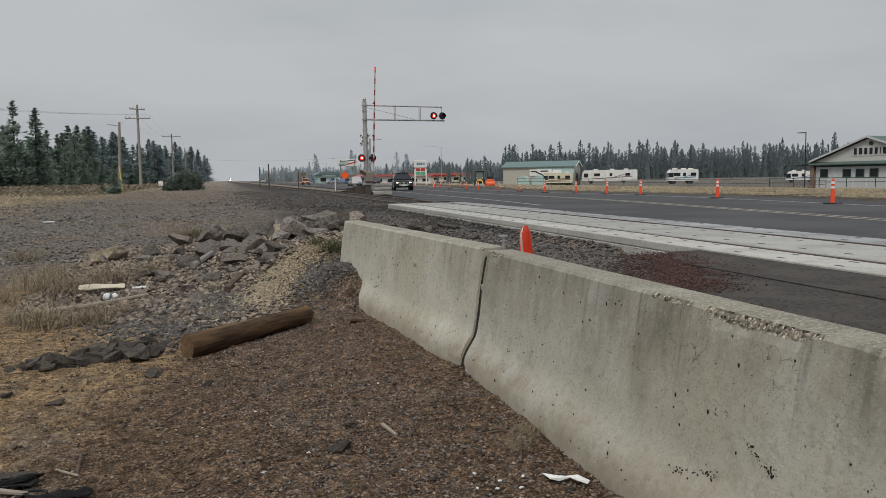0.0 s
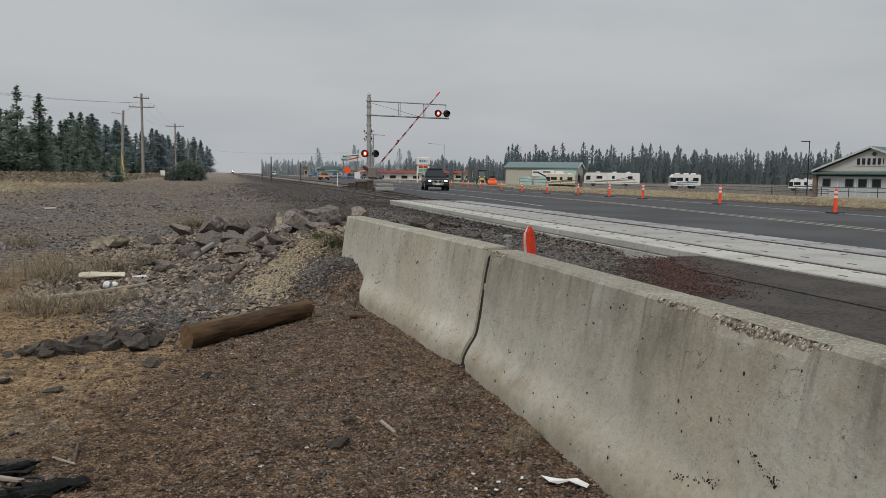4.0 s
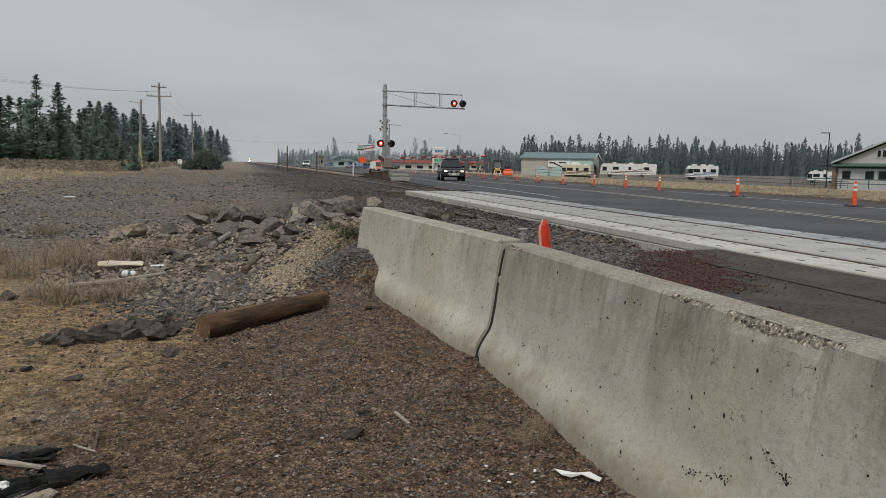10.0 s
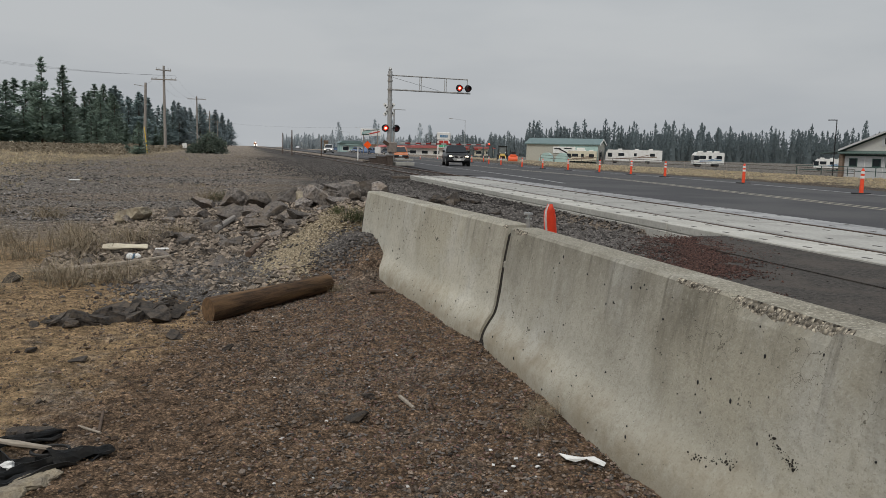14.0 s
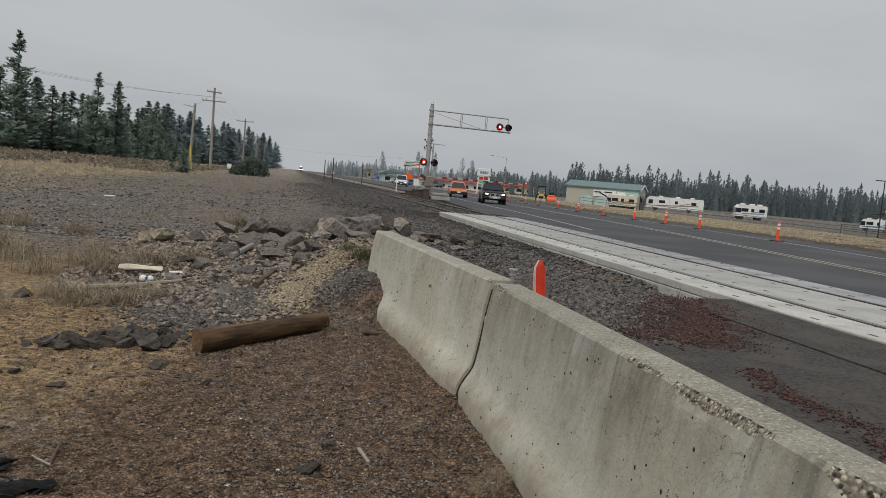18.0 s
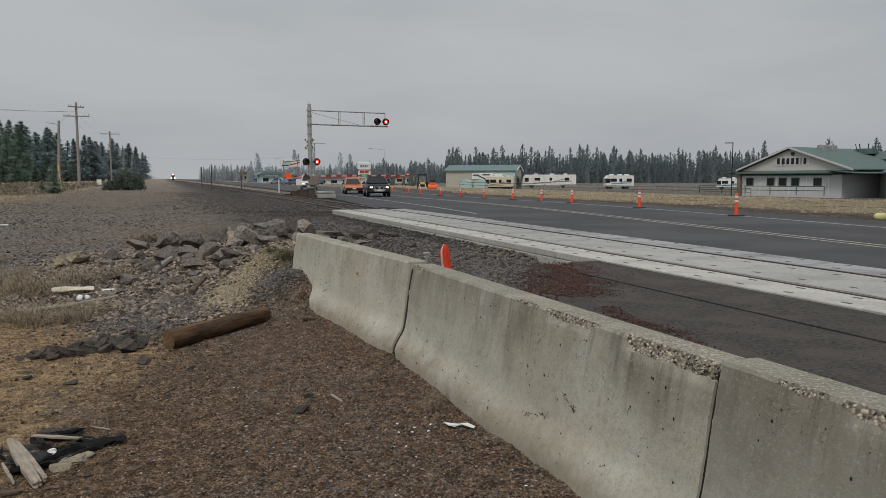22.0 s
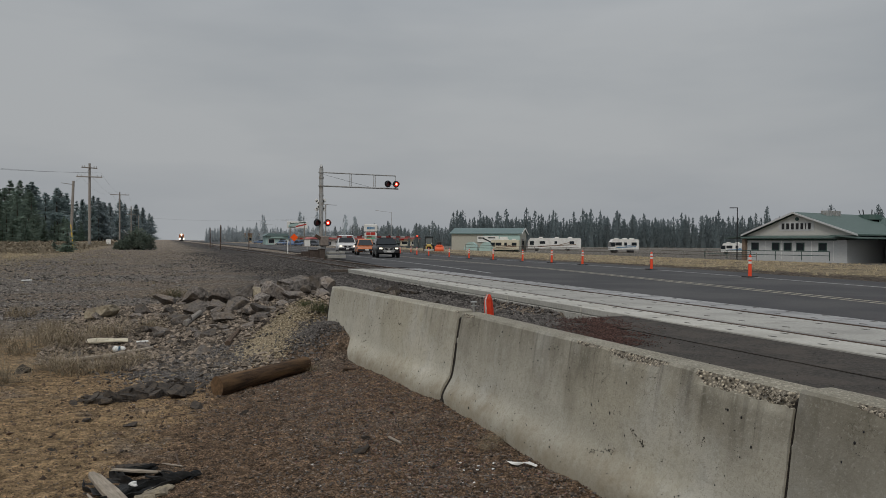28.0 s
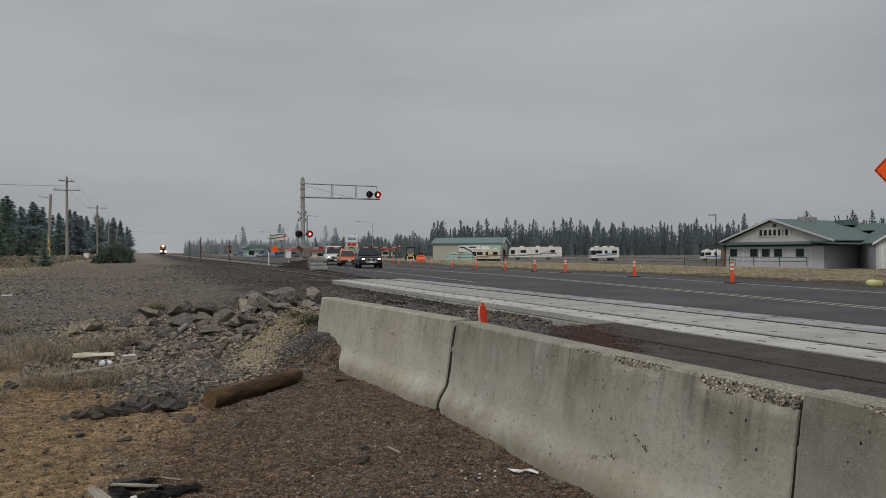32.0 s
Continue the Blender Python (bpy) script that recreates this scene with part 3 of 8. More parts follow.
def make_track():
    tr = thing("railway_track", "rusty steel rails on dark wooden ties in ballast", "railway track", kind="structure")
    prof = [(-0.07, -0.17), (0.07, -0.17), (0.07, -0.155), (0.012, -0.135), (0.012, -0.045), (0.036, -0.035), (0.036, -0.004), (0.028, 0), (-0.028, 0), (-0.036, -0.004), (-0.036, -0.035), (-0.012, -0.045), (-0.012, -0.135), (-0.07, -0.155)]
    for s in (-1, 1):
        x = TRACK_X + s * (GAUGE / 2 + 0.036)
        bm = bmesh.new()
        prism(bm, [(px + x, pz) for px, pz in prof], -60, 1500)
        part("rail", bm, M_STEEL_RUST, tr, "rusty steel rail")
        bm = bmesh.new()
        box(bm, (x, 720, 0.002), (0.05, 1560, 0.003))
        part("rail_head", bm, M_RAILTOP, tr, "worn shiny running surface")
    bm = bmesh.new()
    box(bm, (0, 0, 0), (2.6, 0.23, 0.18), bevel=0.012)
    tie = mesh_of(bm, "tie", M_TIE)
    for i in range(150):
        part("tie", tie, M_TIE, tr, at=pose(TRACK_X + random.uniform(-0.05, 0.05), PANEL_END + 0.5 + i * 0.55, -0.275, 0, 0, random.uniform(-0.8, 0.8)))
    # a short row of bolted timbers where the panels begin
    bm = bmesh.new()
    box(bm, (5.75, PANEL_END + 0.25, -0.14), (1.2, 0.34, 0.2), bevel=0.015)
    part("end_timber", bm, M_TIE, tr, "dark timber at the end of the panels")


def stones(name, n, place, size, material, label, category, flat=0.7, seed=3, level=None):
    """Many small stones as one mesh: place() gives x, y."""
    rnd = np.random.RandomState(seed)
    base = np.array([(1, 0, 0), (-1, 0, 0), (0, 1, 0), (0, -1, 0), (0, 0, 1), (0, 0, -1)], float)
    tri = [(0, 2, 4), (2, 1, 4), (1, 3, 4), (3, 0, 4), (2, 0, 5), (1, 2, 5), (3, 1, 5), (0, 3, 5)]
    verts, faces = [], []
    for i in range(n):
        x, y = place(rnd)
        s = size(rnd)
        v = base * (s * rnd.uniform(0.55, 1.3, (6, 1))) * np.array([rnd.uniform(0.8, 1.4), 1.0, flat])
        a, c = rnd.uniform(0, 6.28), rnd.uniform(-0.5, 0.5)
        ca, sa, cc, sc = math.cos(a), math.sin(a), math.cos(c), math.sin(c)
        v = v @ np.array([[1, 0, 0], [0, cc, -sc], [0, sc, cc]]) @ np.array([[ca, -sa, 0], [sa, ca, 0], [0, 0, 1]])
        v += (x, y, (ground_z(x, y) if level is None else max(level, ground_z(x, y))) + s * 0.30)
        k = len(verts)
        verts += v.tolist()
        faces += [(p + k, q + k, r + k) for p, q, r in tri]
    return tagged(new(name, soup(name, verts, faces, material)), label, category, kind="stuff")


def make_gravel():
    # ballast shoulder of the track and between panels and barrier
    def bed(r):
        while True:
            y = 9 + r.rand() ** 1.4 * 60
            x = r.uniform(2.2, 5.75) if y < 28 else (TRACK_X + r.uniform(-3.4, 3.0) if r.rand() < 0.72 else TRACK_X - 3.4 - abs(r.normal(0, 1.7)))
            if not (y < 10.5 and x < 2.4):
                return x, y
    stones("ballast_gravel", 28000, bed, lambda r: r.uniform(0.018, 0.05), M_BALLAST, "dark grey crushed ballast stones beside the rails", "gravel", seed=4)

    def near_strip(r):
        y = r.uniform(5.2, 11)
        return r.uniform(2.35, max(2.8, apron_edge(y) + 0.12)), y
    stones("ballast_gravel", 14000, near_strip, lambda r: r.uniform(0.012, 0.034), M_BALLAST, "dark grey crushed stones behind the barrier", "gravel", seed=5, level=-0.24)

    def cinder(r):
        while True:
            y = 5.75 + 2.6 * r.rand() ** 1.5 + r.normal(0, 0.15)
            x = apron_edge(max(5.9, y)) - 0.18 + r.normal(0, 0.30)
            if noise.noise((x * 3.0, y * 2.0, 1.0)) + 0.6 * noise.noise((x * 9.0, y * 6.0, 4.0)) > r.uniform(-0.75, 0.2):
                return x, y

    def trail(r):
        while True:
            y = r.uniform(2.75, 4.85)
            x = 3.3 + 0.17 * (y - 2.7) + r.normal(0, 0.065) + 0.06 * math.sin(y * 4)
            if noise.noise((x * 5.0, y * 3.0, 8.0)) > r.uniform(-0.7, 0.25):
                return x, y
    stones("red_cinder", 11000, cinder, lambda r: 0.004 + 0.011 * r.rand() ** 2, M_REDSTONE, "dark red cinder gravel spilled on the asphalt", "gravel", seed=6, level=-0.032)
    stones("red_cinder", 1500, trail, lambda r: 0.004 + 0.011 * r.rand() ** 2, M_REDSTONE, "thin trail of red cinders behind the barrier", "gravel", seed=7, level=-0.032)
    stones("asphalt_grit", 500, lambda r: (r.uniform(2.5, 5.6), r.uniform(0.5, 9.4)), lambda r: r.uniform(0.003, 0.009), M_GRIT, "loose dark grit on the asphalt", "gravel", seed=15, level=-0.032)

    def dirt(r):
        while True:
            y, x = 1.2 + r.rand() ** 1.2 * 9, r.uniform(-3.4, 1.75)
            if x > -0.45 - 0.12 * (y - 5) + 0.5 * r.normal() or r.rand() < 0.14:
                return x, y

    def lane(r):
        y = 2.0 + r.rand() * 7.5
        return 0.9 + r.normal(0, 0.55), y
    stones("dirt_gravel", 42000, dirt, lambda r: 0.003 + 0.012 * r.rand() ** 4, M_GRAVEL, "small brown and grey stones in the dirt", "gravel", seed=8)
    stones("dirt_gravel", 9000, lane, lambda r: 0.004 + 0.010 * r.rand() ** 2, M_BALLAST, "dark gravel spread beside the barrier", "gravel", seed=18)
    stones("red_crumbs", 9000, lambda r: (1.05 + r.normal(0, 0.5), 1.8 + 7.2 * r.rand()), lambda r: 0.003 + 0.010 * r.rand() ** 3, M_REDCRUMB, "dull red cinder crumbs in the dirt beside the barrier", "gravel", seed=41)
    stones("brown_crumbs", 36000, dirt, lambda r: 0.003 + 0.010 * r.rand() ** 4, M_CRUMB, "brown crumbs of earth and bark in the dirt", "gravel", seed=19)
    stones("dirt_stones", 5200, dirt, lambda r: 0.006 + 0.015 * r.rand() ** 3, M_DIRTSTONE, "scattered brown and grey stones lying in the dirt", "gravel", flat=0.6, seed=29)
    stones("earth_clods", 1300, lambda r: (r.uniform(-3.4, 1.5), 2.0 + 8.0 * r.rand()), lambda r: 0.009 + 0.020 * r.rand() ** 3, M_CLOD, "dark clods of earth lying on the dirt", "earth", flat=0.75, seed=31)
    stones("sand_crumbs", 40000, lambda r: (-3.4 + 2.8 * r.rand() ** 0.9, 2.0 + 7.4 * r.rand()), lambda r: 0.002 + 0.007 * r.rand() ** 3, M_SANDCRUMB, "crumbs of tan earth on the sandy soil", "earth", flat=0.75, seed=43)
    stones("pale_gravel", 380, dirt, lambda r: 0.004 + 0.009 * r.rand() ** 2, M_WHITESTONE, "scattered pale stone chips in the dirt", "gravel", seed=9)

    def slope(r):
        while True:
            x, y = r.uniform(-2.8, 2.6), 8.5 + r.rand() * 9.5
            if y > 8.6 + 0.9 * abs(min(0, x)) and not (x > 0.55 and y < 10.2) and ((0.76 * (x - 0.66) + 0.65 * (y - 10.2)) / 1.1) ** 2 + ((0.76 * (y - 10.2) - 0.65 * (x - 0.66)) / 0.55) ** 2 > 0.35 + 0.75 * r.rand():
                return x, y
    stones("rubble_gravel", 30000, slope, lambda r: 0.010 + 0.055 * r.rand() ** 3.2, M_RUBBLE, "grey crushed rubble on the slope", "gravel", flat=0.7, seed=10)
    stones("tan_gravel", 11000, lambda r: (lambda u, v: (0.66 + 0.76 * u - 0.65 * v, 10.2 + 0.65 * u + 0.76 * v))(r.normal(-0.28, 0.72), r.normal(0, 0.33)), lambda r: r.uniform(0.006, 0.022), M_TANSTONE, "pale tan bark and stone chips on a small mound", "gravel", seed=11)
    stones("tan_gravel", 2600, lambda r: (0.42 + r.normal(0, 0.2), 9.72 + r.normal(0, 0.24)), lambda r: r.uniform(0.006, 0.022), M_TANSTONE, "pale tan chips spilled towards the log", "gravel", seed=33)
    stones("blue_gravel", 2200, lambda r: (1.18 + r.normal(0, 0.2), 9.5 + r.normal(0, 0.28)), lambda r: r.uniform(0.010, 0.030), M_BALLAST, "dark blue-grey gravel against the barrier's end", "gravel", seed=14)
    stones("blue_gravel", 6500, lambda r: (-0.5 + r.normal(0, 0.40), 9.9 + r.normal(0, 0.8)), lambda r: r.uniform(0.012, 0.035), M_BALLAST, "dark blue-grey gravel at the foot of the slope", "gravel", seed=13)
    stones("flat_gravel", 9000, lambda r: (r.uniform(-12, 2), 15 + r.rand() ** 2.0 * 60), lambda r: 0.008 + 0.026 * r.rand() ** 3, M_RUBBLE, "coarse grey gravel on the flat ground", "gravel", seed=12)

    def coarse(r):
        while True:
            y = 16.5 + 26 * r.rand() ** 1.7
            x = r.uniform(-12.5, 0.5)
            if noise.noise((x * 0.22, y * 0.16, 3.0)) + 0.5 * noise.noise((x * 0.8, y * 0.6, 5.0)) > r.uniform(-0.5, 0.25) + 0.03 * max(0.0, y - 27):
                return x, y
    stones("coarse_gravel", 20000, coarse, lambda r: 0.012 + 0.042 * r.rand() ** 3, M_COARSE, "coarse dark blue-grey broken stone on the flat ground", "gravel", flat=0.45, seed=22)


def barrier_material(name, k, stain):
    """Weathered grey concrete: blotches, faint streaks that run down, pores and hair cracks."""
    m = mat(name, (0.345 * k, 0.328 * k, 0.272 * k), (0.450 * k, 0.432 * k, 0.368 * k), 1.6, 0.9, 0.0, c3=(0.375 * k, 0.345 * k, 0.262 * k), scale3=0.9, amount3=0.55, detail=10.0)
    n, l = m.node_tree.nodes, m.node_tree.links
    b = n["Principled BSDF"]
    co = [q for q in n if q.type == 'TEX_COORD'][0]
    col = b.inputs["Base Color"].links[0].from_socket

    def noise_(scale, detail, stretch=(1, 1, 1)):
        mp = n.new("ShaderNodeMapping")
        mp.inputs["Scale"].default_value = stretch
        l.new(co.outputs["Object"], mp.inputs["Vector"])
        t = n.new("ShaderNodeTexNoise")
        t.inputs["Scale"].default_value, t.inputs["Detail"].default_value, t.inputs["Roughness"].default_value = scale, detail, 0.65
        l.new(mp.outputs["Vector"], t.inputs["Vector"])
        return t.outputs["Fac"]

    def rng(v, a, c, lo, hi):
        r = n.new("ShaderNodeMapRange")
        r.inputs["From Min"].default_value, r.inputs["From Max"].default_value = a, c
        r.inputs["To Min"].default_value, r.inputs["To Max"].default_value = lo, hi
        l.new(v, r.inputs["Value"])
        return r.outputs["Result"]

    def over(fac, colour):
        x = n.new("ShaderNodeMix")
        x.data_type = 'RGBA'
        l.new(fac, x.inputs["Factor"])
        l.new(col, x.inputs["A"])
        x.inputs["B"].default_value = (*colour, 1)
        return x.outputs["Result"]

    def less(a, c):
        q = n.new("ShaderNodeMath")
        q.operation = 'LESS_THAN'
        l.new(a, q.inputs[0])
        l.new(c, q.inputs[1])
        return q.outputs[0]

    def mul(a, c):
        q = n.new("ShaderNodeMath")
        q.operation = 'MULTIPLY'
        l.new(a, q.inputs[0])
        l.new(c, q.inputs[1])
        return q.outputs[0]

    def add(a, c):
        q = n.new("ShaderNodeMath")
        q.operation = 'ADD'
        l.new(a, q.inputs[0])
        l.new(c, q.inputs[1])
        return q.outputs[0]
    sep = n.new("ShaderNodeSeparateXYZ")
    l.new(co.outputs["Object"], sep.inputs["Vector"])
    # weathered upper part with a ragged lower limit
    upper = rng(add(sep.outputs["Z"], rng(noise_(1.0, 7, (2.0, 2.4, 0.6)), 0.3, 0.7, -0.22, 0.22)), 0.56, 0.96, 0.0, 1.0)
    col = over(mul(upper, rng(noise_(3.0, 9, (1.0, 1.3, 0.7)), 0.34, 0.62, 0.25 * stain, 0.92 * stain)), (0.160, 0.147, 0.115))
    # runs of dirty water from the top edge, wide and thin
    reach = rng(add(sep.outputs["Z"], rng(noise_(1.0, 3, (1.0, 6.0, 0.1)), 0.3, 0.7, -0.30, 0.22)), 0.60, 1.0, 0.0, 1.0)
    col = over(mul(reach, rng(noise_(1.0, 6, (3.0, 15.0, 0.4)), 0.53, 0.66, 0.0, 0.88 * stain)), (0.115, 0.104, 0.080))
    col = over(mul(mul(reach, rng(noise_(1.0, 3, (1.0, 2.2, 0.5)), 0.46, 0.58, 0.0, 1.0)), rng(noise_(1.0, 4, (3.0, 48.0, 0.8)), 0.58, 0.67, 0.0, 0.6 * stain)), (0.12, 0.11, 0.088))
    # pale lime bloom and smooth grey wash low on the face
    col = over(rng(noise_(1.3, 5, (1.0, 1.1, 0.9)), 0.52, 0.74, 0.0, 0.55), (0.50 * k, 0.50 * k, 0.465 * k))
    col = over(rng(noise_(5.0, 10, (1.0, 1.1, 0.9)), 0.55, 0.72, 0.0, 0.30), (0.22, 0.21, 0.172))
    # fine mottle and sand grains
    col = over(rng(noise_(24, 9), 0.50, 0.64, 0.0, 0.32), (0.215, 0.198, 0.155))
    col = over(rng(noise_(80, 5), 0.56, 0.67, 0.0, 0.58), (0.19, 0.175, 0.138))
    col = over(rng(noise_(55, 4), 0.56, 0.66, 0.0, 0.22), (0.56, 0.55, 0.50))
    # splashed soil along the foot
    col = over(mul(rng(add(sep.outputs["Z"], rng(noise_(2.2, 7), 0.3, 0.7, -0.16, 0.16)), 0.38, 0.16, 0.0, 0.85), rng(noise_(6.0, 8), 0.35, 0.65, 0.4, 1.0)), (0.275, 0.235, 0.168))
    # grime and lichen lying on the flat top
    geo = n.new("ShaderNodeNewGeometry")
    gs = n.new("ShaderNodeSeparateXYZ")
    l.new(geo.outputs["True Normal"], gs.inputs["Vector"])
    grime = n.new("ShaderNodeMath")
    grime.operation = 'MULTIPLY'
    l.new(rng(gs.outputs["Z"], 0.75, 0.95, 0.0, 1.0), grime.inputs[0])
    l.new(rng(noise_(6.0, 8), 0.35, 0.65, 0.25, 0.85), grime.inputs[1])
    col = over(grime.outputs[0], (0.235, 0.218, 0.170))
    flat = rng(gs.outputs["Z"], 0.75, 0.95, 0.0, 1.0)
    col = over(mul(flat, rng(noise_(45, 6), 0.50, 0.60, 0.0, 0.6)), (0.135, 0.118, 0.09))
    col = over(mul(flat, rng(noise_(62, 6), 0.53, 0.62, 0.0, 0.65)), (0.52, 0.48, 0.40))
    for scale, top in ((13.0, 0.09), (34.0, 0.15), (80.0, 0.2)):
        v = n.new("ShaderNodeTexVoronoi")
        v.inputs["Scale"].default_value = scale
        l.new(co.outputs["Object"], v.inputs["Vector"])
        col = over(less(v.outputs["Distance"], rng(noise_(4.5, 3), 0.52, 0.72, 0.0, top)), (0.085, 0.08, 0.07))
    wv = n.new("ShaderNodeVectorMath")
    wv.operation = 'ADD'
    nn = n.new("ShaderNodeTexNoise")
    nn.inputs["Scale"].default_value, nn.inputs["Detail"].default_value = 7.0, 5.0
    l.new(co.outputs["Object"], nn.inputs["Vector"])
    l.new(co.outputs["Object"], wv.inputs[0])
    sc = n.new("ShaderNodeVectorMath")
    sc.operation = 'SCALE'
    sc.inputs["Scale"].default_value = 0.35
    l.new(nn.outputs["Color"], sc.inputs[0])
    l.new(sc.outputs["Vector"], wv.inputs[1])
    v = n.new("ShaderNodeTexVoronoi")
    v.feature = 'DISTANCE_TO_EDGE'
    v.inputs["Scale"].default_value = 7.0
    l.new(wv.outputs["Vector"], v.inputs["Vector"])
    crack = mul(rng(noise_(1.9, 4), 0.50, 0.66, 0.0, 0.012), rng(sep.outputs["Z"], 0.62, 0.82, 0.0, 1.0))
    col = over(less(v.outputs["Distance"], crack), (0.13, 0.118, 0.092))
    l.new(col, b.inputs["Base Color"])
    relief = add(add(rng(noise_(60, 5), 0.3, 0.7, 0.0, 0.35), rng(noise_(7, 8), 0.3, 0.7, 0.0, 0.8)), rng(less(v.outputs["Distance"], crack), 0.0, 1.0, 0.0, -0.6))
    bp = n.new("ShaderNodeBump")
    bp.inputs["Strength"].default_value, bp.inputs["Distance"].default_value = 0.5, 0.008
    l.new(relief, bp.inputs["Height"])
    l.new(bp.outputs["Normal"], b.inputs["Normal"])
    return m


M_BARRIER = barrier_material("barrier_concrete", 1.05, 1.0)
M_BARRIER_PALE = barrier_material("pale_barrier_concrete", 1.20, 0.5)
M_BARRIER_GRIMY = barrier_material("grimy_barrier_concrete", 0.77, 1.1)
# dark colour for the imitated shade in the joints, and for scrapes
M_JOINT = mat("joint_shade_and_scrapes", (0.012, 0.010, 0.009), (0.04, 0.035, 0.028), 20, 0.95, 0.5)
M_AGGREGATE = island(mat("exposed_aggregate", (0.20, 0.175, 0.14), (0.42, 0.385, 0.32), 30, 0.95, 0.5), 0.12, 1.35)


def broken_material():
    """Rough broken concrete: pebbles of many greys and browns set in pale mortar."""
    m = mat("broken_concrete", (0.20, 0.175, 0.14), (0.42, 0.385, 0.32), 25, 0.95, 0.5)
    n, l = m.node_tree.nodes, m.node_tree.links
    b = n["Principled BSDF"]
    co = [q for q in n if q.type == 'TEX_COORD'][0]
    v = n.new("ShaderNodeTexVoronoi")
    v.inputs["Scale"].default_value = 62.0
    l.new(co.outputs["Object"], v.inputs["Vector"])
    sp = n.new("ShaderNodeSeparateXYZ")
    l.new(v.outputs["Color"], sp.inputs["Vector"])
    r = n.new("ShaderNodeValToRGB")
    r.color_ramp.elements[0].position, r.color_ramp.elements[0].color = 0.15, (0.035, 0.030, 0.024, 1)
    r.color_ramp.elements[1].position, r.color_ramp.elements[1].color = 0.9, (0.52, 0.46, 0.36, 1)
    l.new(sp.outputs["X"], r.inputs["Fac"])
    edge = n.new("ShaderNodeMapRange")
    edge.inputs["From Min"].default_value, edge.inputs["From Max"].default_value = 0.35, 0.7
    l.new(v.outputs["Distance"], edge.inputs["Value"])
    x = n.new("ShaderNodeMix")
    x.data_type = 'RGBA'
    l.new(edge.outputs["Result"], x.inputs["Factor"])
    l.new(r.outputs["Color"], x.inputs["A"])
    x.inputs["B"].default_value = (0.17, 0.152, 0.122, 1)
    l.new(x.outputs["Result"], b.inputs["Base Color"])
    bp = n.new("ShaderNodeBump")
    bp.invert = True
    bp.inputs["Strength"].default_value, bp.inputs["Distance"].default_value = 1.0, 0.012
    l.new(v.outputs["Distance"], bp.inputs["Height"])
    l.new(bp.outputs["Normal"], b.inputs["Normal"])
    return m


M_BROKEN_FACE = broken_material()


def make_barrier(a, b, top, seed, chips, gap=0.05, scrapes=(), concrete=None):
    """A precast concrete barrier between the ends a and b of its near top edge."""
    a, b = Vector((*a, 0)), Vector((*b, 0))
    d = b - a
    ang = math.atan2(d.y, d.x) - math.pi / 2
    ln = d.length - 0.02 - gap
    H = 1.0
    near = [(0.0, H - 0.015), (-0.034, 0.80), (-0.060, 0.60), (-0.082, 0.45), (-0.098, 0.355), (-0.158, 0.275), (-0.200, 0.195), (-0.212, 0.10), (-0.215, 0.0)]
    far = [(0.42, 0.0), (0.415, 0.11), (0.31, 0.36), (0.29, 0.42), (0.235, 0.80), (0.215, H - 0.015), (0.20, H), (0.015, H)]
    fine = []
    for (x0, z0), (x1, z1) in zip(near, near[1:]):
        fine += [(x0 + (x1 - x0) * u, z0 + (z1 - z0) * u) for u in (0.0, 0.34, 0.67)]
    fine.append(near[-1])
    for _ in range(4):
        fine = fine[:1] + [((a_[0] + 2 * b_[0] + c_[0]) / 4, b_[1]) for a_, b_, c_ in zip(fine, fine[1:], fine[2:])] + fine[-1:]
    nn = len(fine)
    prof = fine + far
    rnd = random.Random(seed)
    verts, faces = [], []
    n = len(prof)
    rows = sorted({0.0, 0.008, 0.02, 0.04, 0.07} | {ln * i / 260 for i in range(5, 256)} | {ln, ln - 0.008, ln - 0.02, ln - 0.04, ln - 0.07})
    steps = len(rows) - 1
    for i in range(steps + 1):
        y = 0.02 + rows[i]
        end = min(rows[i], ln - rows[i])
        for k, (x, z) in enumerate(prof):
            w = 0.003 * noise.noise((x * 3, y * 1.1, z * 3 + seed)) + 0.0012 * noise.noise((x * 9, y * 3, z * 9 + seed))
            dx, dz = w, 0.0
            if k in (0, n - 1):
                e = 0.0
                for c0, c1, depth in chips:
                    q = (smooth01(c0, c0 + 0.12, y) if c0 > 0 else 1.0) * smooth01(c1, c1 - 0.12, y)
                    e = max(e, q * depth * (0.55 + 0.6 * abs(noise.noise((y * 9, seed, k))) + 0.55 * abs(noise.noise((y * 37, seed, k)))))
                e += 0.006 * abs(noise.noise((y * 7, seed + 2, k)))
                dx += e * (0.25 if k == 0 else 0.75)
                dz -= e * (1.0 if k == 0 else 0.22)
            if k < nn and end < 0.03:
                dx += (0.003 + 0.014 * max(0.0, noise.noise((z * 7, seed, y > 2)))) * (1 - end / 0.03) ** 1.5
            if nn - 6 < k < nn and end < 0.25:
                dx += 0.05 * (1 - end / 0.25) * abs(noise.noise((y * 9, seed, z * 5)))
            verts.append((x + dx, y, z + dz))
    for i in range(steps):
        for k in range(n):
            faces.append((i * n + k, (i + 1) * n + k, (i + 1) * n + (k + 1) % n, i * n + (k + 1) % n))
    faces += [tuple(range(n))[::-1], tuple(steps * n + k for k in range(n))]
    m = Matrix.Translation((a.x, a.y, top - H)) @ Matrix.Rotation(ang, 4, 'Z')
    me = soup("concrete_barrier", verts, faces, concrete or M_BARRIER)
    me.materials.append(M_BROKEN_FACE)
    for i, p in enumerate(me.polygons[:steps * n]):
        row, k = divmod(i, n)
        p.use_smooth = 0 < k < nn - 1
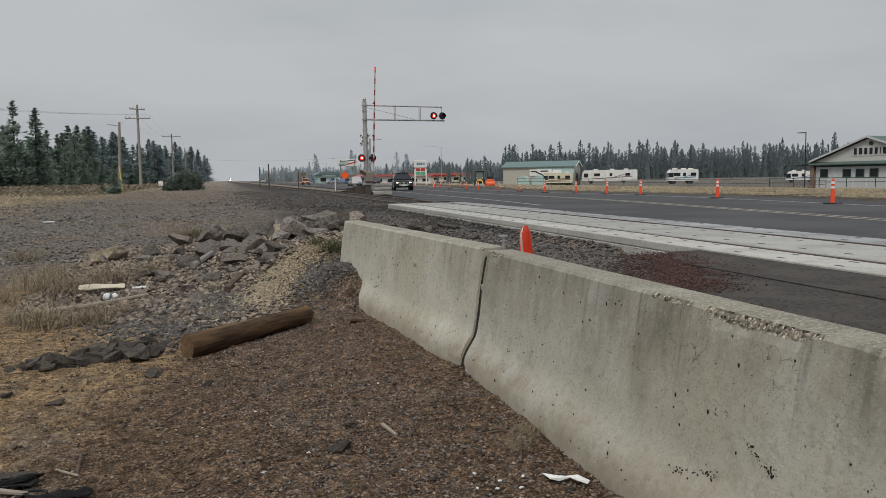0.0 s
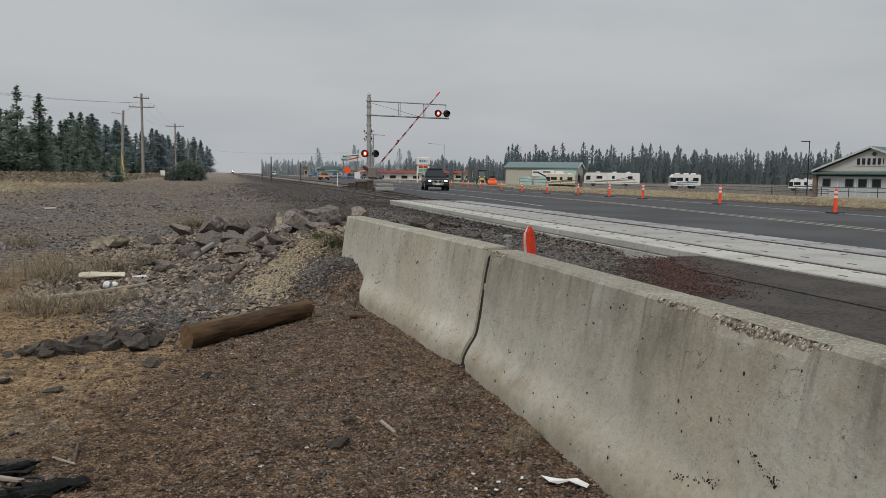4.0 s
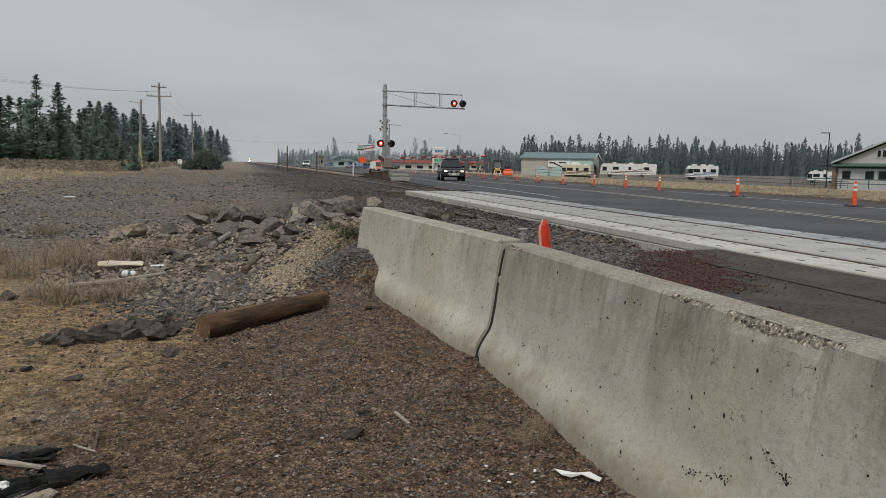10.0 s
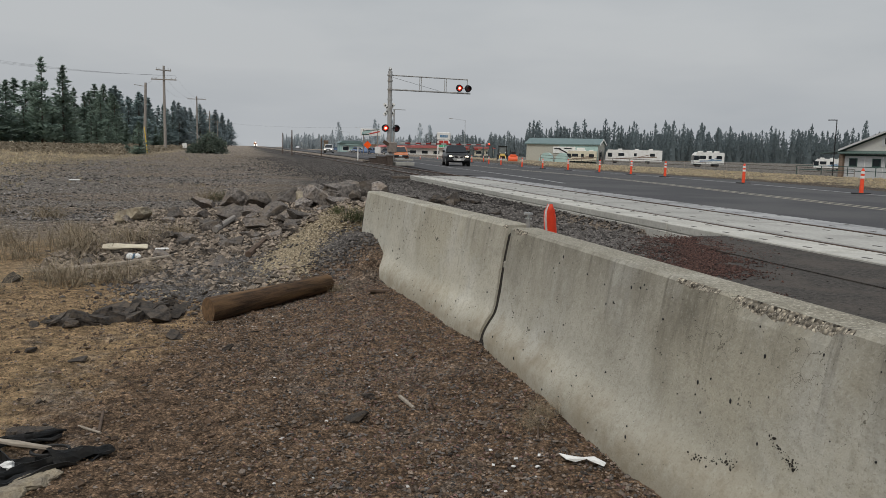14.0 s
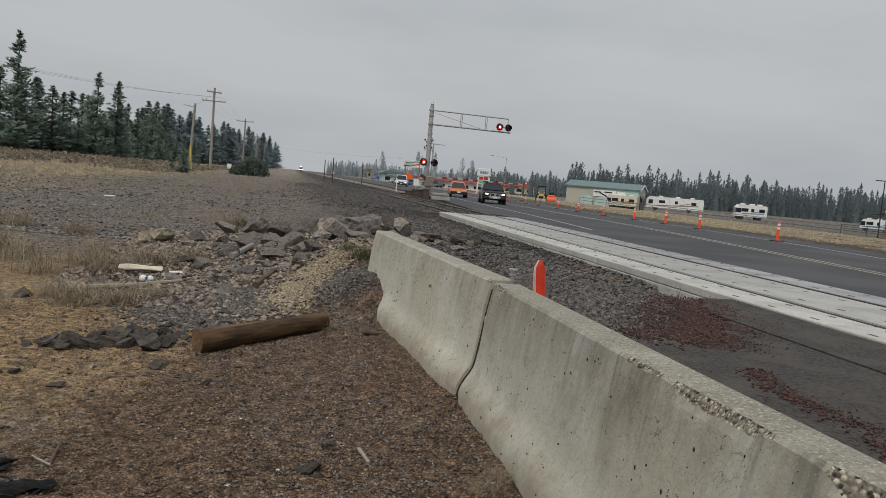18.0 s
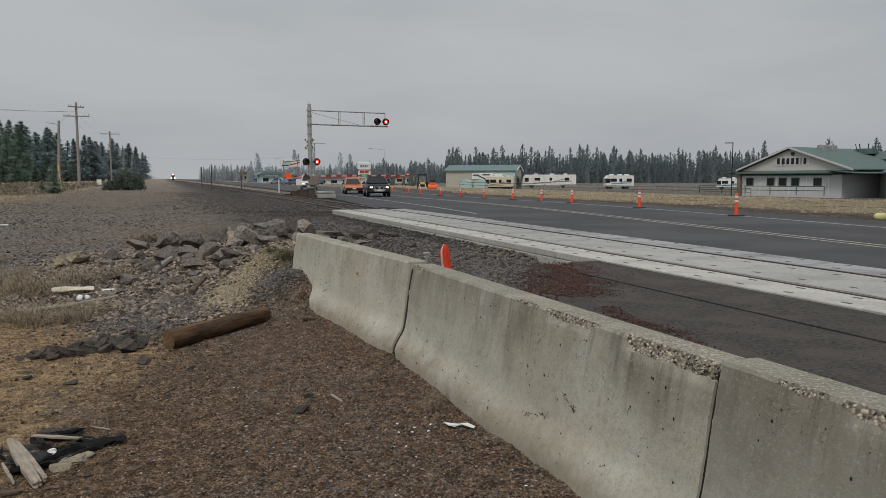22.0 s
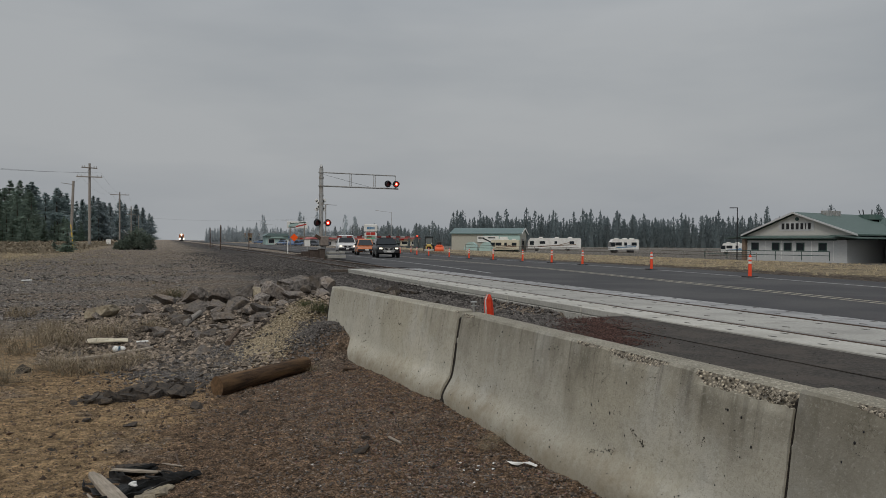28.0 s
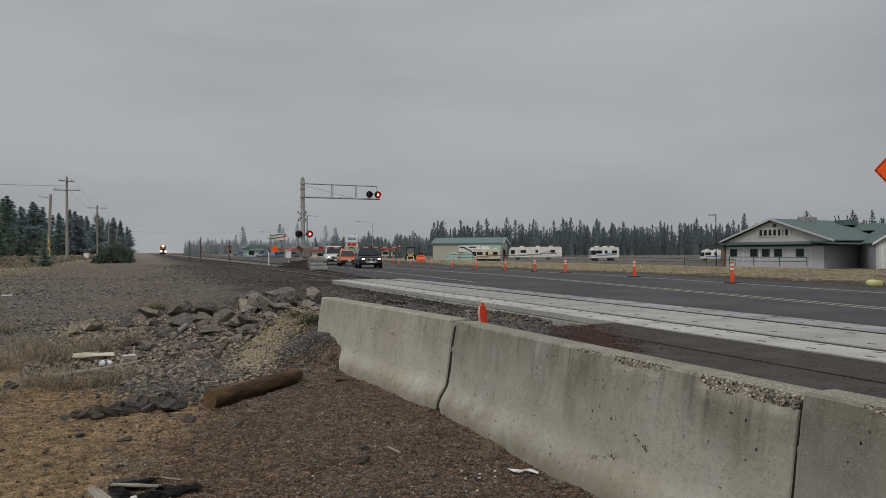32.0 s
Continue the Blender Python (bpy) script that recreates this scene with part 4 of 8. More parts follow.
        if k == n - 1 and any(c0 - 0.01 < rows[row] + 0.02 < c1 - 0.04 for c0, c1, _ in chips):
            p.material_index = 1
    ob = new("concrete_barrier", me)
    ob.matrix_basis = m
    tagged(ob, "weathered grey precast concrete traffic barrier with chipped edges", "barrier", "barriers beside the crossing")
    # aggregate laid bare along the broken edge
    pts, tris = [], []
    base = [(1, 0, 0), (-1, 0, 0), (0, 1, 0), (0, -1, 0), (0, 0, 1), (0, 0, -1)]
    tri = [(0, 2, 4), (2, 1, 4), (1, 3, 4), (3, 0, 4), (2, 0, 5), (1, 2, 5), (3, 1, 5), (0, 3, 5)]
    for c0, c1, depth in chips:
        for _ in range(int((c1 - c0) * (250 + 7000 * depth))):
            y = rnd.uniform(c0 + 0.03, c1 - 0.03)
            q = (smooth01(c0, c0 + 0.12, y) if c0 > 0 else 1.0) * smooth01(c1, c1 - 0.12, y)
            u = rnd.random()
            dp = depth * q * 0.8
            x, z = 0.27 * dp + u * 0.6 * dp + 0.004, H - 0.014 - dp + u * 0.75 * dp
            s = 0.003 + 0.006 * rnd.random() ** 1.6
            k = len(pts)
            pts += [(x + p[0] * s * rnd.uniform(0.7, 1.2), y + p[1] * s * rnd.uniform(0.7, 1.3), z + p[2] * s) for p in base]
            tris += [(f[0] + k, f[1] + k, f[2] + k) for f in tri]
    if pts:
        tagged(part("exposed_aggregate", soup("exposed_aggregate", pts, tris, M_AGGREGATE), M_AGGREGATE, ob, "rough pebbly broken edge"), kind="stuff")
    # holes and scuffs
    # no recess is cut: black bumps stand for the shade inside pits
    bm = bmesh.new()
    for _ in range(170):
        z, y = rnd.uniform(0.15, 0.95), rnd.uniform(0.15, ln - 0.1)
        x = np.interp(z, [p[1] for p in near[::-1]], [p[0] for p in near[::-1]])
        s = 0.0015 + 0.0055 * rnd.random() ** 2.5
        g = bmesh.ops.create_icosphere(bm, subdivisions=1, radius=1.0)
        bmesh.ops.transform(bm, matrix=Matrix.Translation((x - 0.001, y, z)) @ Matrix.Diagonal((0.004, s, s * rnd.uniform(0.8, 2.2), 1)), verts=g["verts"])
    tagged(part("pit", bm, M_BLACK, ob, "black dots for the shade of pits in the cast face"), kind="stuff")
    # dark plug close to the face imitates the shade of the open joint
    bm = bmesh.new()
    inner = [(x + (0.014 if x < 0.1 else -0.05), z * 0.95) for x, z in prof]
    prism(bm, inner, ln + 0.0, ln + 0.02 + gap + 0.03)
    part("joint_shade_plug", bm, M_JOINT, ob, "dark plug that stands for the shade in the joint")
    for z, hh in ((0.715, 0.06),):
        bm = bmesh.new()
        box(bm, (0.034 - 0.13 * (0.95 - z), ln + 0.02 + gap * 0.5, z), (0.07, gap * 0.9, hh), bevel=0.012)
        part("joint_loop", bm, M_BARRIER, ob, "concrete lug in the joint")
    # dark scrapes in the face, each a cluster of shallow gouges
    for y, z, y2, z2, count in scrapes:
        bm = bmesh.new()
        for _ in range(count):
            u = rnd.random() ** 0.7
            yy, zz = y + (y2 - y) * u + rnd.gauss(0, 0.010), z + (z2 - z) * u + rnd.gauss(0, 0.009)
            x = np.interp(zz, [p[1] for p in fine[::-1]], [p[0] for p in fine[::-1]])
            q = 0.0012 + 0.005 * rnd.random() ** 2.2
            g = bmesh.ops.create_icosphere(bm, subdivisions=1, radius=1.0)
            bmesh.ops.transform(bm, matrix=Matrix.Translation((x, yy, zz)) @ Matrix.Rotation(rnd.uniform(-0.8, 0.8), 4, 'X') @ Matrix.Diagonal((0.004, q * rnd.uniform(0.5, 2.0), q, 1)), verts=g["verts"])
        tagged(part("scrape", bm, M_JOINT, ob, "dark scraped marks on the face"), kind="stuff")
    return ob


SCRAPES = [(1.30, 0.56, 1.13, 0.475, 60), (1.14, 0.50, 1.12, 0.47, 16), (1.70, 0.30, 1.45, 0.37, 46), (1.47, 0.36, 1.42, 0.365, 18), (3.98, 0.44, 3.97, 0.40, 7), (3.67, 0.41, 3.66, 0.36, 8), (3.30, 0.70, 3.295, 0.62, 6), (0.95, 0.43, 0.93, 0.45, 14), (0.62, 0.60, 0.60, 0.64, 10)]


def make_barriers():
    make_barrier((1.90, 5.50), (1.50, 10.02), 0.405, 1, [(0.0, 0.12, 0.012)], 0.05, [(1.62, 0.73, 1.42, 0.71, 22), (2.75, 0.36, 2.6, 0.40, 18), (0.72, 0.28, 0.68, 0.31, 12)], M_BARRIER_PALE)
    b = make_barrier((1.955, 1.10), (1.90, 5.50), 0.395, 2, [(0.0, 0.26, 0.095), (0.05, 0.78, 0.085), (1.0, 1.68, 0.042), (1.75, 2.1, 0.016), (4.0, 4.3, 0.03)], 0.075, SCRAPES)
    make_barrier((1.99, -3.30), (1.955, 1.10), 0.415, 3, [(0.6, 1.6, 0.03), (2.2, 3.0, 0.05), (3.15, 3.78, 0.055), (3.80, 4.10, 0.028)], 0.008, [(2.9, 0.6, 2.8, 0.55, 20), (3.7, 0.5, 3.72, 0.46, 10)], M_BARRIER_GRIMY)


make_ground()
make_road()
make_track()
make_panels()
make_gravel()
make_barriers()


# ---- near things: log, rocks, litter, weeds ----
def rock_mesh(name, seed, material, flat=0.6, cuts=11):
    """A broken stone: a ball cut by random planes."""
    rnd = random.Random(seed)
    bm = bmesh.new()
    bmesh.ops.create_icosphere(bm, subdivisions=2, radius=0.62)
    slant = Vector((rnd.gauss(0, 0.35), rnd.gauss(0, 0.35), 1)).normalized()
    for i in range(cuts):
        # split along its bedding first, then broken across
        d = slant * (1 if i % 2 else -1) if i < 2 else Vector((rnd.gauss(0, 1), rnd.gauss(0, 1), rnd.gauss(0, 0.55))).normalized()
        o = d * (rnd.uniform(0.20, 0.34) if i < 2 else rnd.uniform(0.26, 0.52))
        g = bm.verts[:] + bm.edges[:] + bm.faces[:]
        r = bmesh.ops.bisect_plane(bm, geom=g, plane_co=o, plane_no=d, clear_outer=True)
        es = [e for e in r["geom_cut"] if isinstance(e, bmesh.types.BMEdge)]
        if es:
            bmesh.ops.edgeloop_fill(bm, edges=es)
    bmesh.ops.triangulate(bm, faces=bm.faces[:])
    for _ in range(2):
        bmesh.ops.subdivide_edges(bm, edges=[e for e in bm.edges if e.calc_length() > 0.11], cuts=1, use_grid_fill=True)
        bmesh.ops.triangulate(bm, faces=bm.faces[:])
    for v in bm.verts:
        v.co += v.co.normalized() * (0.035 * noise.noise(v.co * 4 + Vector((seed, 0, 0))) + 0.026 * noise.noise(v.co * 12 + Vector((seed, 3, 0))) + 0.014 * noise.noise(v.co * 31 + Vector((seed, 7, 0))))
        v.co.z *= min(1.0, flat * 1.3)
    return mesh_of(bm, name, material)


def make_rocks():
    big = [rock_mesh("rock", s, M_ROCK, random.uniform(0.36, 0.66)) for s in range(16)]
    slabs = [rock_mesh("asphalt_lump", 60 + s, M_BROKEN_ASPHALT, random.uniform(0.24, 0.46), 13) for s in range(8)]
    rnd = random.Random(5)

    def put(me, x, y, s, lift=0.18, label="rough grey basalt rock in the rubble pile", cat="rock", name="rock", group="rocks of the rubble pile"):
        ob = new(name, me)
        ob.matrix_basis = pose(x, y, ground_z(x, y) + s * lift, rnd.uniform(-25, 25), rnd.uniform(-25, 25), rnd.uniform(0, 360)) @ Matrix.Diagonal((s, s * rnd.uniform(0.75, 1.1), s, 1))
        tagged(ob, label, cat, group)
        return ob
    # boulders at the head of the pile
    heads = [(1.75, 18.3, 0.95), (1.15, 17.6, 0.85), (2.35, 18.9, 0.9), (0.75, 16.6, 0.75), (1.55, 16.4, 0.8), (0.25, 15.9, 0.7), (2.1, 17.2, 0.7), (-0.2, 16.8, 0.75), (1.0, 15.3, 0.6), (0.45, 14.6, 0.6), (-0.35, 15.1, 0.6), (1.7, 15.2, 0.55), (-0.9, 17.4, 0.65), (0.1, 13.7, 0.55), (0.85, 13.9, 0.5), (3.0, 19.2, 0.7), (-0.6, 14.1, 0.5), (1.4, 14.3, 0.42), (2.6, 16.6, 0.5), (3.4, 17.6, 0.55), (-1.4, 16.0, 0.45)]
    for x, y, s in heads:
        put(rnd.choice(big), x, y, s * 0.82, 0.22)
    # blocky boulders where the pile meets the ballast
    for i, (x, y, q) in enumerate(((2.0, 17.2, 0.8), (2.8, 19.2, 0.75), (2.9, 17.5, 0.6), (1.4, 15.5, 0.6))):
        put(rock_mesh("boulder", 120 + i, M_ROCK, 0.8, 9), x, y, q, 0.26, "large blocky grey boulder at the head of the pile", name="boulder")
    tan_ = rock_mesh("tan_rock", 91, M_ROCK_TAN, 0.75)
    put(tan_, 1.05, 16.6, 0.5, 0.3, "pale tan boulder among the grey rocks")
    put(tan_, 1.9, 18.6, 0.38, 0.5, "pale tan boulder among the grey rocks")
    put(rock_mesh("tan_rock", 92, M_ROCK_TAN, 0.42), -2.2, 16.3, 0.62, 0.2, "pale lichen-covered rock lying on the gravel", group="")
    for _ in range(285):
        while True:
            x, y = rnd.gauss(0.3, 1.3), rnd.gauss(14.2, 2.2)
            if 10.5 < y < 19 and not (x > 1.2 and y < 11) and ((0.76 * (x - 0.66) + 0.65 * (y - 10.2)) / 1.2) ** 2 + ((0.76 * (y - 10.2) - 0.65 * (x - 0.66)) / 0.6) ** 2 > 1:
                break
        put(rnd.choice(big), x, y, 0.08 + 0.32 * rnd.random() ** 2.8, 0.14)
    # broken stone and paving behind the barrier's end
    for _ in range(16):
        x, y = rnd.uniform(2.3, 4.4), rnd.uniform(13.5, 18.5)
        put(rnd.choice(big), x, y, rnd.uniform(0.2, 0.55), 0.12, "dark broken stone beside the ballast", group="stones beside the ballast")
    for x, y, q in ((4.6, 17.3, 0.55), (4.2, 17.0, 0.5), (3.8, 17.8, 0.42), (4.9, 17.6, 0.5), (4.3, 17.6, 0.55), (4.45, 16.7, 0.3), (5.05, 17.1, 0.3), (3.6, 17.2, 0.3), (4.0, 16.5, 0.22), (4.75, 18.1, 0.4)):
        put(rnd.choice(slabs), x, y, q, 0.12, "dark heap of broken paving beside the panels", group="stones beside the ballast")
    # row of broken asphalt at the foot of the slope
    for _ in range(130):
        u = rnd.random()
        x, y = -1.75 + 1.3 * u + rnd.gauss(0, 0.12), 7.35 + 0.2 * u + abs(rnd.gauss(0, 0.5 * u + 0.15)) - 0.15
        put(rnd.choice(slabs), x, y, 0.05 + 0.27 * rnd.random() ** 2.3, 0.07, "dark broken lump of asphalt in the dirt", "asphalt lump", "asphalt_lump", "broken asphalt at the foot of the slope")
    for x, y, s in ((0.6, 4.25, 0.15), (-0.60, 6.55, 0.16), (-1.18, 5.92, 0.13), (-1.6, 6.3, 0.1), (-0.16, 6.1, 0.12), (0.72, 4.62, 0.09), (-2.75, 10.2, 0.3), (0.05, 6.6, 0.07), (-0.78, 7.28, 0.34), (-1.0, 7.35, 0.25), (-1.75, 5.2, 0.08)):
        put(rnd.choice(slabs), x, y, s, 0.12, "single dark stone lying in the dirt", "stone", "stone", "loose stones in the dirt")


def make_log():
    a, b = Vector((-0.35, 7.17, 0)), Vector((0.83, 8.33, 0))
    a.z, b.z = ground_z(a.x, a.y) + 0.10, ground_z(b.x, b.y) + 0.09
    ln = (b - a).length
    verts, faces = [], []
    n, k = 22, 26
    for i in range(k + 1):
        r = 0.098 + 0.018 * (1 - i / k) ** 2 - 0.004 * i / k
        for j in range(n):
            t = j / n * math.tau
            w = 1 + 0.035 * noise.noise((math.cos(t) * 2, math.sin(t) * 2, i * 0.22)) + 0.012 * noise.noise((math.cos(t) * 9, math.sin(t) * 9, i * 0.15))
            cut = 0.03 * math.cos(t) if i == 0 else 0.0
            verts.append((math.cos(t) * r * w, math.sin(t) * r * w, ln * i / k + cut))
    for i in range(k):
        for j in range(n):
            faces.append((i * n + j, i * n + (j + 1) % n, (i + 1) * n + (j + 1) % n, (i + 1) * n + j))
    bark = mat("log_bark", (0.016, 0.010, 0.006), (0.105, 0.060, 0.031), 5, 0.85, 1.0, c3=(0.225, 0.130, 0.058), scale3=1.6, amount3=0.38, stretch=(7, 7, 0.8), depth=0.015)
    cutm = mat("log_end", (0.07, 0.042, 0.022), (0.19, 0.115, 0.06), 22, 0.9, 0.5)
    m = Matrix.Translation(a) @ (b - a).to_track_quat('Z', 'Y').to_matrix().to_4x4()
    lg = new("log", soup("log", verts, faces, bark))
    for p in lg.data.polygons:
        p.use_smooth = True
    lg.matrix_basis = m
    tagged(lg, "brown weathered wooden log lying on the dirt", "log")
    for z, r in ((0.0, 0.143), (ln, 0.106)):
        bm = bmesh.new()
        c = bm.verts.new((0, 0, z + (0.004 if z else -0.004)))
        i0 = 0 if z == 0 else k * n
        ring = [bm.verts.new(verts[i0 + j]) for j in range(n)]
        for j in range(n):
            bm.faces.new((c, ring[j], ring[(j + 1) % n]))
        part("cut_end", bm, cutm, lg, "paler sawn end")


def stick(name, pts, r, material, label, category="stick", group="sticks on the ground", lift=0.5):
    bm = bmesh.new()
    p = [Vector((x, y, ground_z(x, y) + r * lift + h)) for x, y, h in pts]
    for i in range(len(p) - 1):
        tube(bm, p[i], p[i + 1], r * (1 - 0.2 * i), r * (0.8 - 0.2 * i), 7)
    return single(name, bm, material, label, category, group=group)


def make_litter():
    grey_wood = mat("grey_wood", (0.20, 0.17, 0.135), (0.38, 0.33, 0.27), 9, 0.9, 0.4, stretch=(5, 5, 1))
    dark_wood = mat("dark_wood", (0.06, 0.042, 0.03), (0.14, 0.10, 0.075), 9, 0.9, 0.5)
    stick("branch", [(0.0, 10.55, 0.04), (0.22, 11.3, 0.04), (0.46, 12.1, 0.04)], 0.045, dark_wood, "dark dead branch on the rubble slope")
    stick("branch", [(-0.55, 13.8, 0.05), (-0.25, 14.6, 0.06)], 0.06, M_WOOD_POLE, "grey dead branch on the rubble slope")
    stick("board_strip", [(-2.44, 10.96, 0.02), (-1.8, 11.4, 0.03), (-1.1, 11.81, 0.02)], 0.04, grey_wood, "weathered grey strip of wood lying in weeds")
    stick("twig", [(-0.775, 4.30, 0), (-0.805, 4.64, 0.01)], 0.010, dark_wood, "small dry twig on the dirt")
    stick("twig", [(-0.90, 4.45, 0.0), (-0.76, 4.285, 0.01)], 0.008, grey_wood, "small dry twig on the dirt")
    stick("twig", [(0.91, 4.55, 0), (0.95, 4.32, 0)], 0.013, grey_wood, "small pale split of wood on the dirt")
    for x, y, a in ((0.35, 5.9, 0.4), (1.3, 4.1, -0.3), (-0.4, 5.2, 1.0), (0.1, 6.6, 0.2), (-1.8, 7.1, 0.2), (0.7, 6.5, 0.5), (1.45, 3.6, 1.2), (-0.9, 6.2, 0.1)):
        stick("twig", [(x, y, 0), (x + 0.2 * math.cos(a), y + 0.2 * math.sin(a), 0.008)], 0.006, dark_wood, "thin dry twig on the dirt")
    bm = bmesh.new()
    box(bm, (0, 0, 0), (0.24, 0.075, 0.03), bevel=0.006)
    single("wood_block", bm, dark_wood, "short dark piece of wood on the dirt", "wood", pose(1.32, 7.85, ground_z(1.32, 7.85) + 0.02, 0, 5, 18))
    # white sheet of torn paper
    bm = bmesh.new()
    rnd = random.Random(3)
    outline = [(-0.11, 0.035), (-0.06, 0.05), (0.0, 0.02), (0.06, 0.02), (0.115, -0.01), (0.10, -0.05), (0.045, -0.045), (0.02, -0.02), (-0.03, -0.015), (-0.075, -0.01)]
    top = [bm.verts.new((x, y, 0.012 + 0.010 * math.sin(x * 40) + rnd.uniform(0, 0.006))) for x, y in outline]
    bot = [bm.verts.new((v.co.x, v.co.y, v.co.z - 0.002)) for v in top]
    bm.faces.new(top)
    bm.faces.new(bot[::-1])
    for i in range(len(top)):
        bm.faces.new((top[i], bot[i], bot[(i + 1) % len(top)], top[(i + 1) % len(top)]))
    single("torn_paper", bm, M_WHITE, "torn scrap of white paper on the dirt", "paper", pose(1.55, 3.28, ground_z(1.55, 3.28) + 0.008, 0, 0, -20))
    for x, y in ((1.22, 3.32), (1.32, 3.27), (1.14, 3.38), (1.26, 3.40), (1.38, 3.40), (1.18, 3.55)):
        bm = bmesh.new()
        box(bm, (0, 0, 0), (0.020, 0.014, 0.008), bevel=0.002)
        single("paper_bit", bm, M_WHITE, "tiny white crumb of litter on the dirt", "litter", pose(x, y, ground_z(x, y) + 0.012, 10, 5, x * 700), group="white crumbs on the dirt")
    # pale board with a tied white bag beside it
    bm = bmesh.new()
    box(bm, (0, 0, 0), (0.66, 0.2, 0.035), bevel=0.012)
    bmesh.ops.subdivide_edges(bm, edges=bm.edges[:], cuts=3, use_grid_fill=True)
    vs = bm.verts[:]
    for v in vs:
        v.co.y += 0.05 * noise.noise(v.co * 5) * (1.4 + v.co.x)
        v.co.z += 0.04 * noise.noise(v.co * 6) - 0.03 * abs(v.co.x)
    single("pale_board", bm, mat("bleached_board", (0.45, 0.40, 0.30), (0.66, 0.60, 0.47), 8, 0.9, 0.3, stretch=(1, 5, 5)), "bleached split slab of wood in dry weeds", "board", pose(-1.85, 12.75, ground_z(-1.85, 12.75) + 0.09, 6, 0, 4))
    bag = thing("white_bag", "small knotted white plastic bag on the ground", "bag", pose(-1.62, 11.95, ground_z(-1.62, 11.95) + 0.06))
    for x, s in ((-0.05, 0.058), (0.05, 0.05)):
        bm = bmesh.new()
        g = bmesh.ops.create_icosphere(bm, subdivisions=3, radius=s)
        for v in g["verts"]:
            v.co *= 1 + 0.12 * noise.noise(v.co * 14)
            v.co.x += x
        part("bulge", bm, M_WHITE, bag, smooth=True)
    bm = bmesh.new()
    box(bm, (0.0, -0.02, 0.01), (0.02, 0.105, 0.08), pose(0, 0, 0, 0, 12, 0), bevel=0.01)
    part("blue_band", bm, plain("blue_print", (0.12, 0.22, 0.32)), bag, "faded blue printed band")
    bm = bmesh.new()
    box(bm, (0, 0, 0), (0.30, 0.10, 0.04), bevel=0.015)
    single("white_scrap", bm, M_WHITE, "small white plastic scrap on the gravel", "litter", pose(-4.9, 24.5, ground_z(-4.9, 24.5) + 0.04, 0, 0, 25))
    bm = bmesh.new()
    box(bm, (0, 0, 0), (0.20, 0.06, 0.03), bevel=0.01)
    single("white_scrap", bm, M_WHITE, "small white plastic scrap on the gravel", "litter", pose(-1.28, 12.45, ground_z(-1.28, 12.45) + 0.06, 0, 0, 15))
    # torn black wheel-arch liner with splintered wood round it
    gx, gy = -0.98, 3.86
    gz = ground_z(gx, gy)
    black = mat("torn_black_plastic", (0.007, 0.0075, 0.008), (0.022, 0.023, 0.024), 14, 0.6, 0.6, c3=(0.09, 0.076, 0.06), scale3=9, amount3=0.15)
    liner = thing("black_plastic_debris", "torn black plastic car liner on the dirt", "debris", pose(gx, gy, gz))
    rnd = random.Random(8)

    def trough(name, mid, widths, heights, label=""):
        """A curved, torn channel: floor, front lip and higher back wall."""
        bm = bmesh.new()
        rows = []
        n_ = len(mid)
        for k in range(n_):
            p = Vector((mid[k][0] - gx, mid[k][1] - 3.93, mid[k][2]))
            q0, q1 = mid[max(0, k - 1)], mid[min(n_ - 1, k + 1)]
            d = Vector((q1[0] - q0[0], q1[1] - q0[1], 0)).normalized()
            side = Vector((-d.y, d.x, 0))
            w_, h_ = widths[k], heights[k]
            r_ = []
            for u, v in ((-0.55, 0.55), (-0.5, 0.1), (-0.2, 0.0), (0.2, 0.02), (0.5, 0.25), (0.6, 1.0)):
                r_.append(bm.verts.new(p + side * w_ * (u + rnd.uniform(-0.07, 0.07)) + Vector((0, 0, 0.008 + h_ * v * rnd.uniform(0.75, 1.2)))))
            rows.append(r_)
        for a, b in zip(rows, rows[1:]):
            for k in range(5):
                bm.faces.new((a[k], b[k], b[k + 1], a[k + 1]))
        bmesh.ops.subdivide_edges(bm, edges=bm.edges[:], cuts=2, use_grid_fill=True)
        for v in bm.verts:
            v.co += 0.028 * Vector(noise.noise_vector(v.co * 11)) + 0.011 * Vector(noise.noise_vector(v.co * 34))
            v.co.z = max(v.co.z, 0.003)
        bmesh.ops.solidify(bm, geom=bm.faces[:], thickness=0.005)
        part(name, bm, black, liner, label)
    trough("liner", [(-1.33, 4.16, 0), (-1.27, 4.0, 0), (-1.20, 3.86, 0), (-1.10, 3.80, 0), (-0.98, 3.86, 0), (-0.87, 3.93, 0), (-0.76, 3.98, 0), (-0.66, 4.03, 0.01)], [0.16, 0.22, 0.24, 0.22, 0.17, 0.13, 0.11, 0.05], [0.05, 0.065, 0.055, 0.035, 0.04, 0.05, 0.045, 0.03])
    trough("flap", [(-1.18, 3.66, 0), (-1.05, 3.70, 0.01), (-0.92, 3.80, 0.02), (-0.80, 3.90, 0.02)], [0.05, 0.06, 0.05, 0.03], [0.05, 0.06, 0.05, 0.03])
    trough("flap", [(-1.22, 4.22, 0), (-1.08, 4.24, 0.01), (-0.95, 4.30, 0.0)], [0.05, 0.07, 0.02], [0.03, 0.05, 0.02])
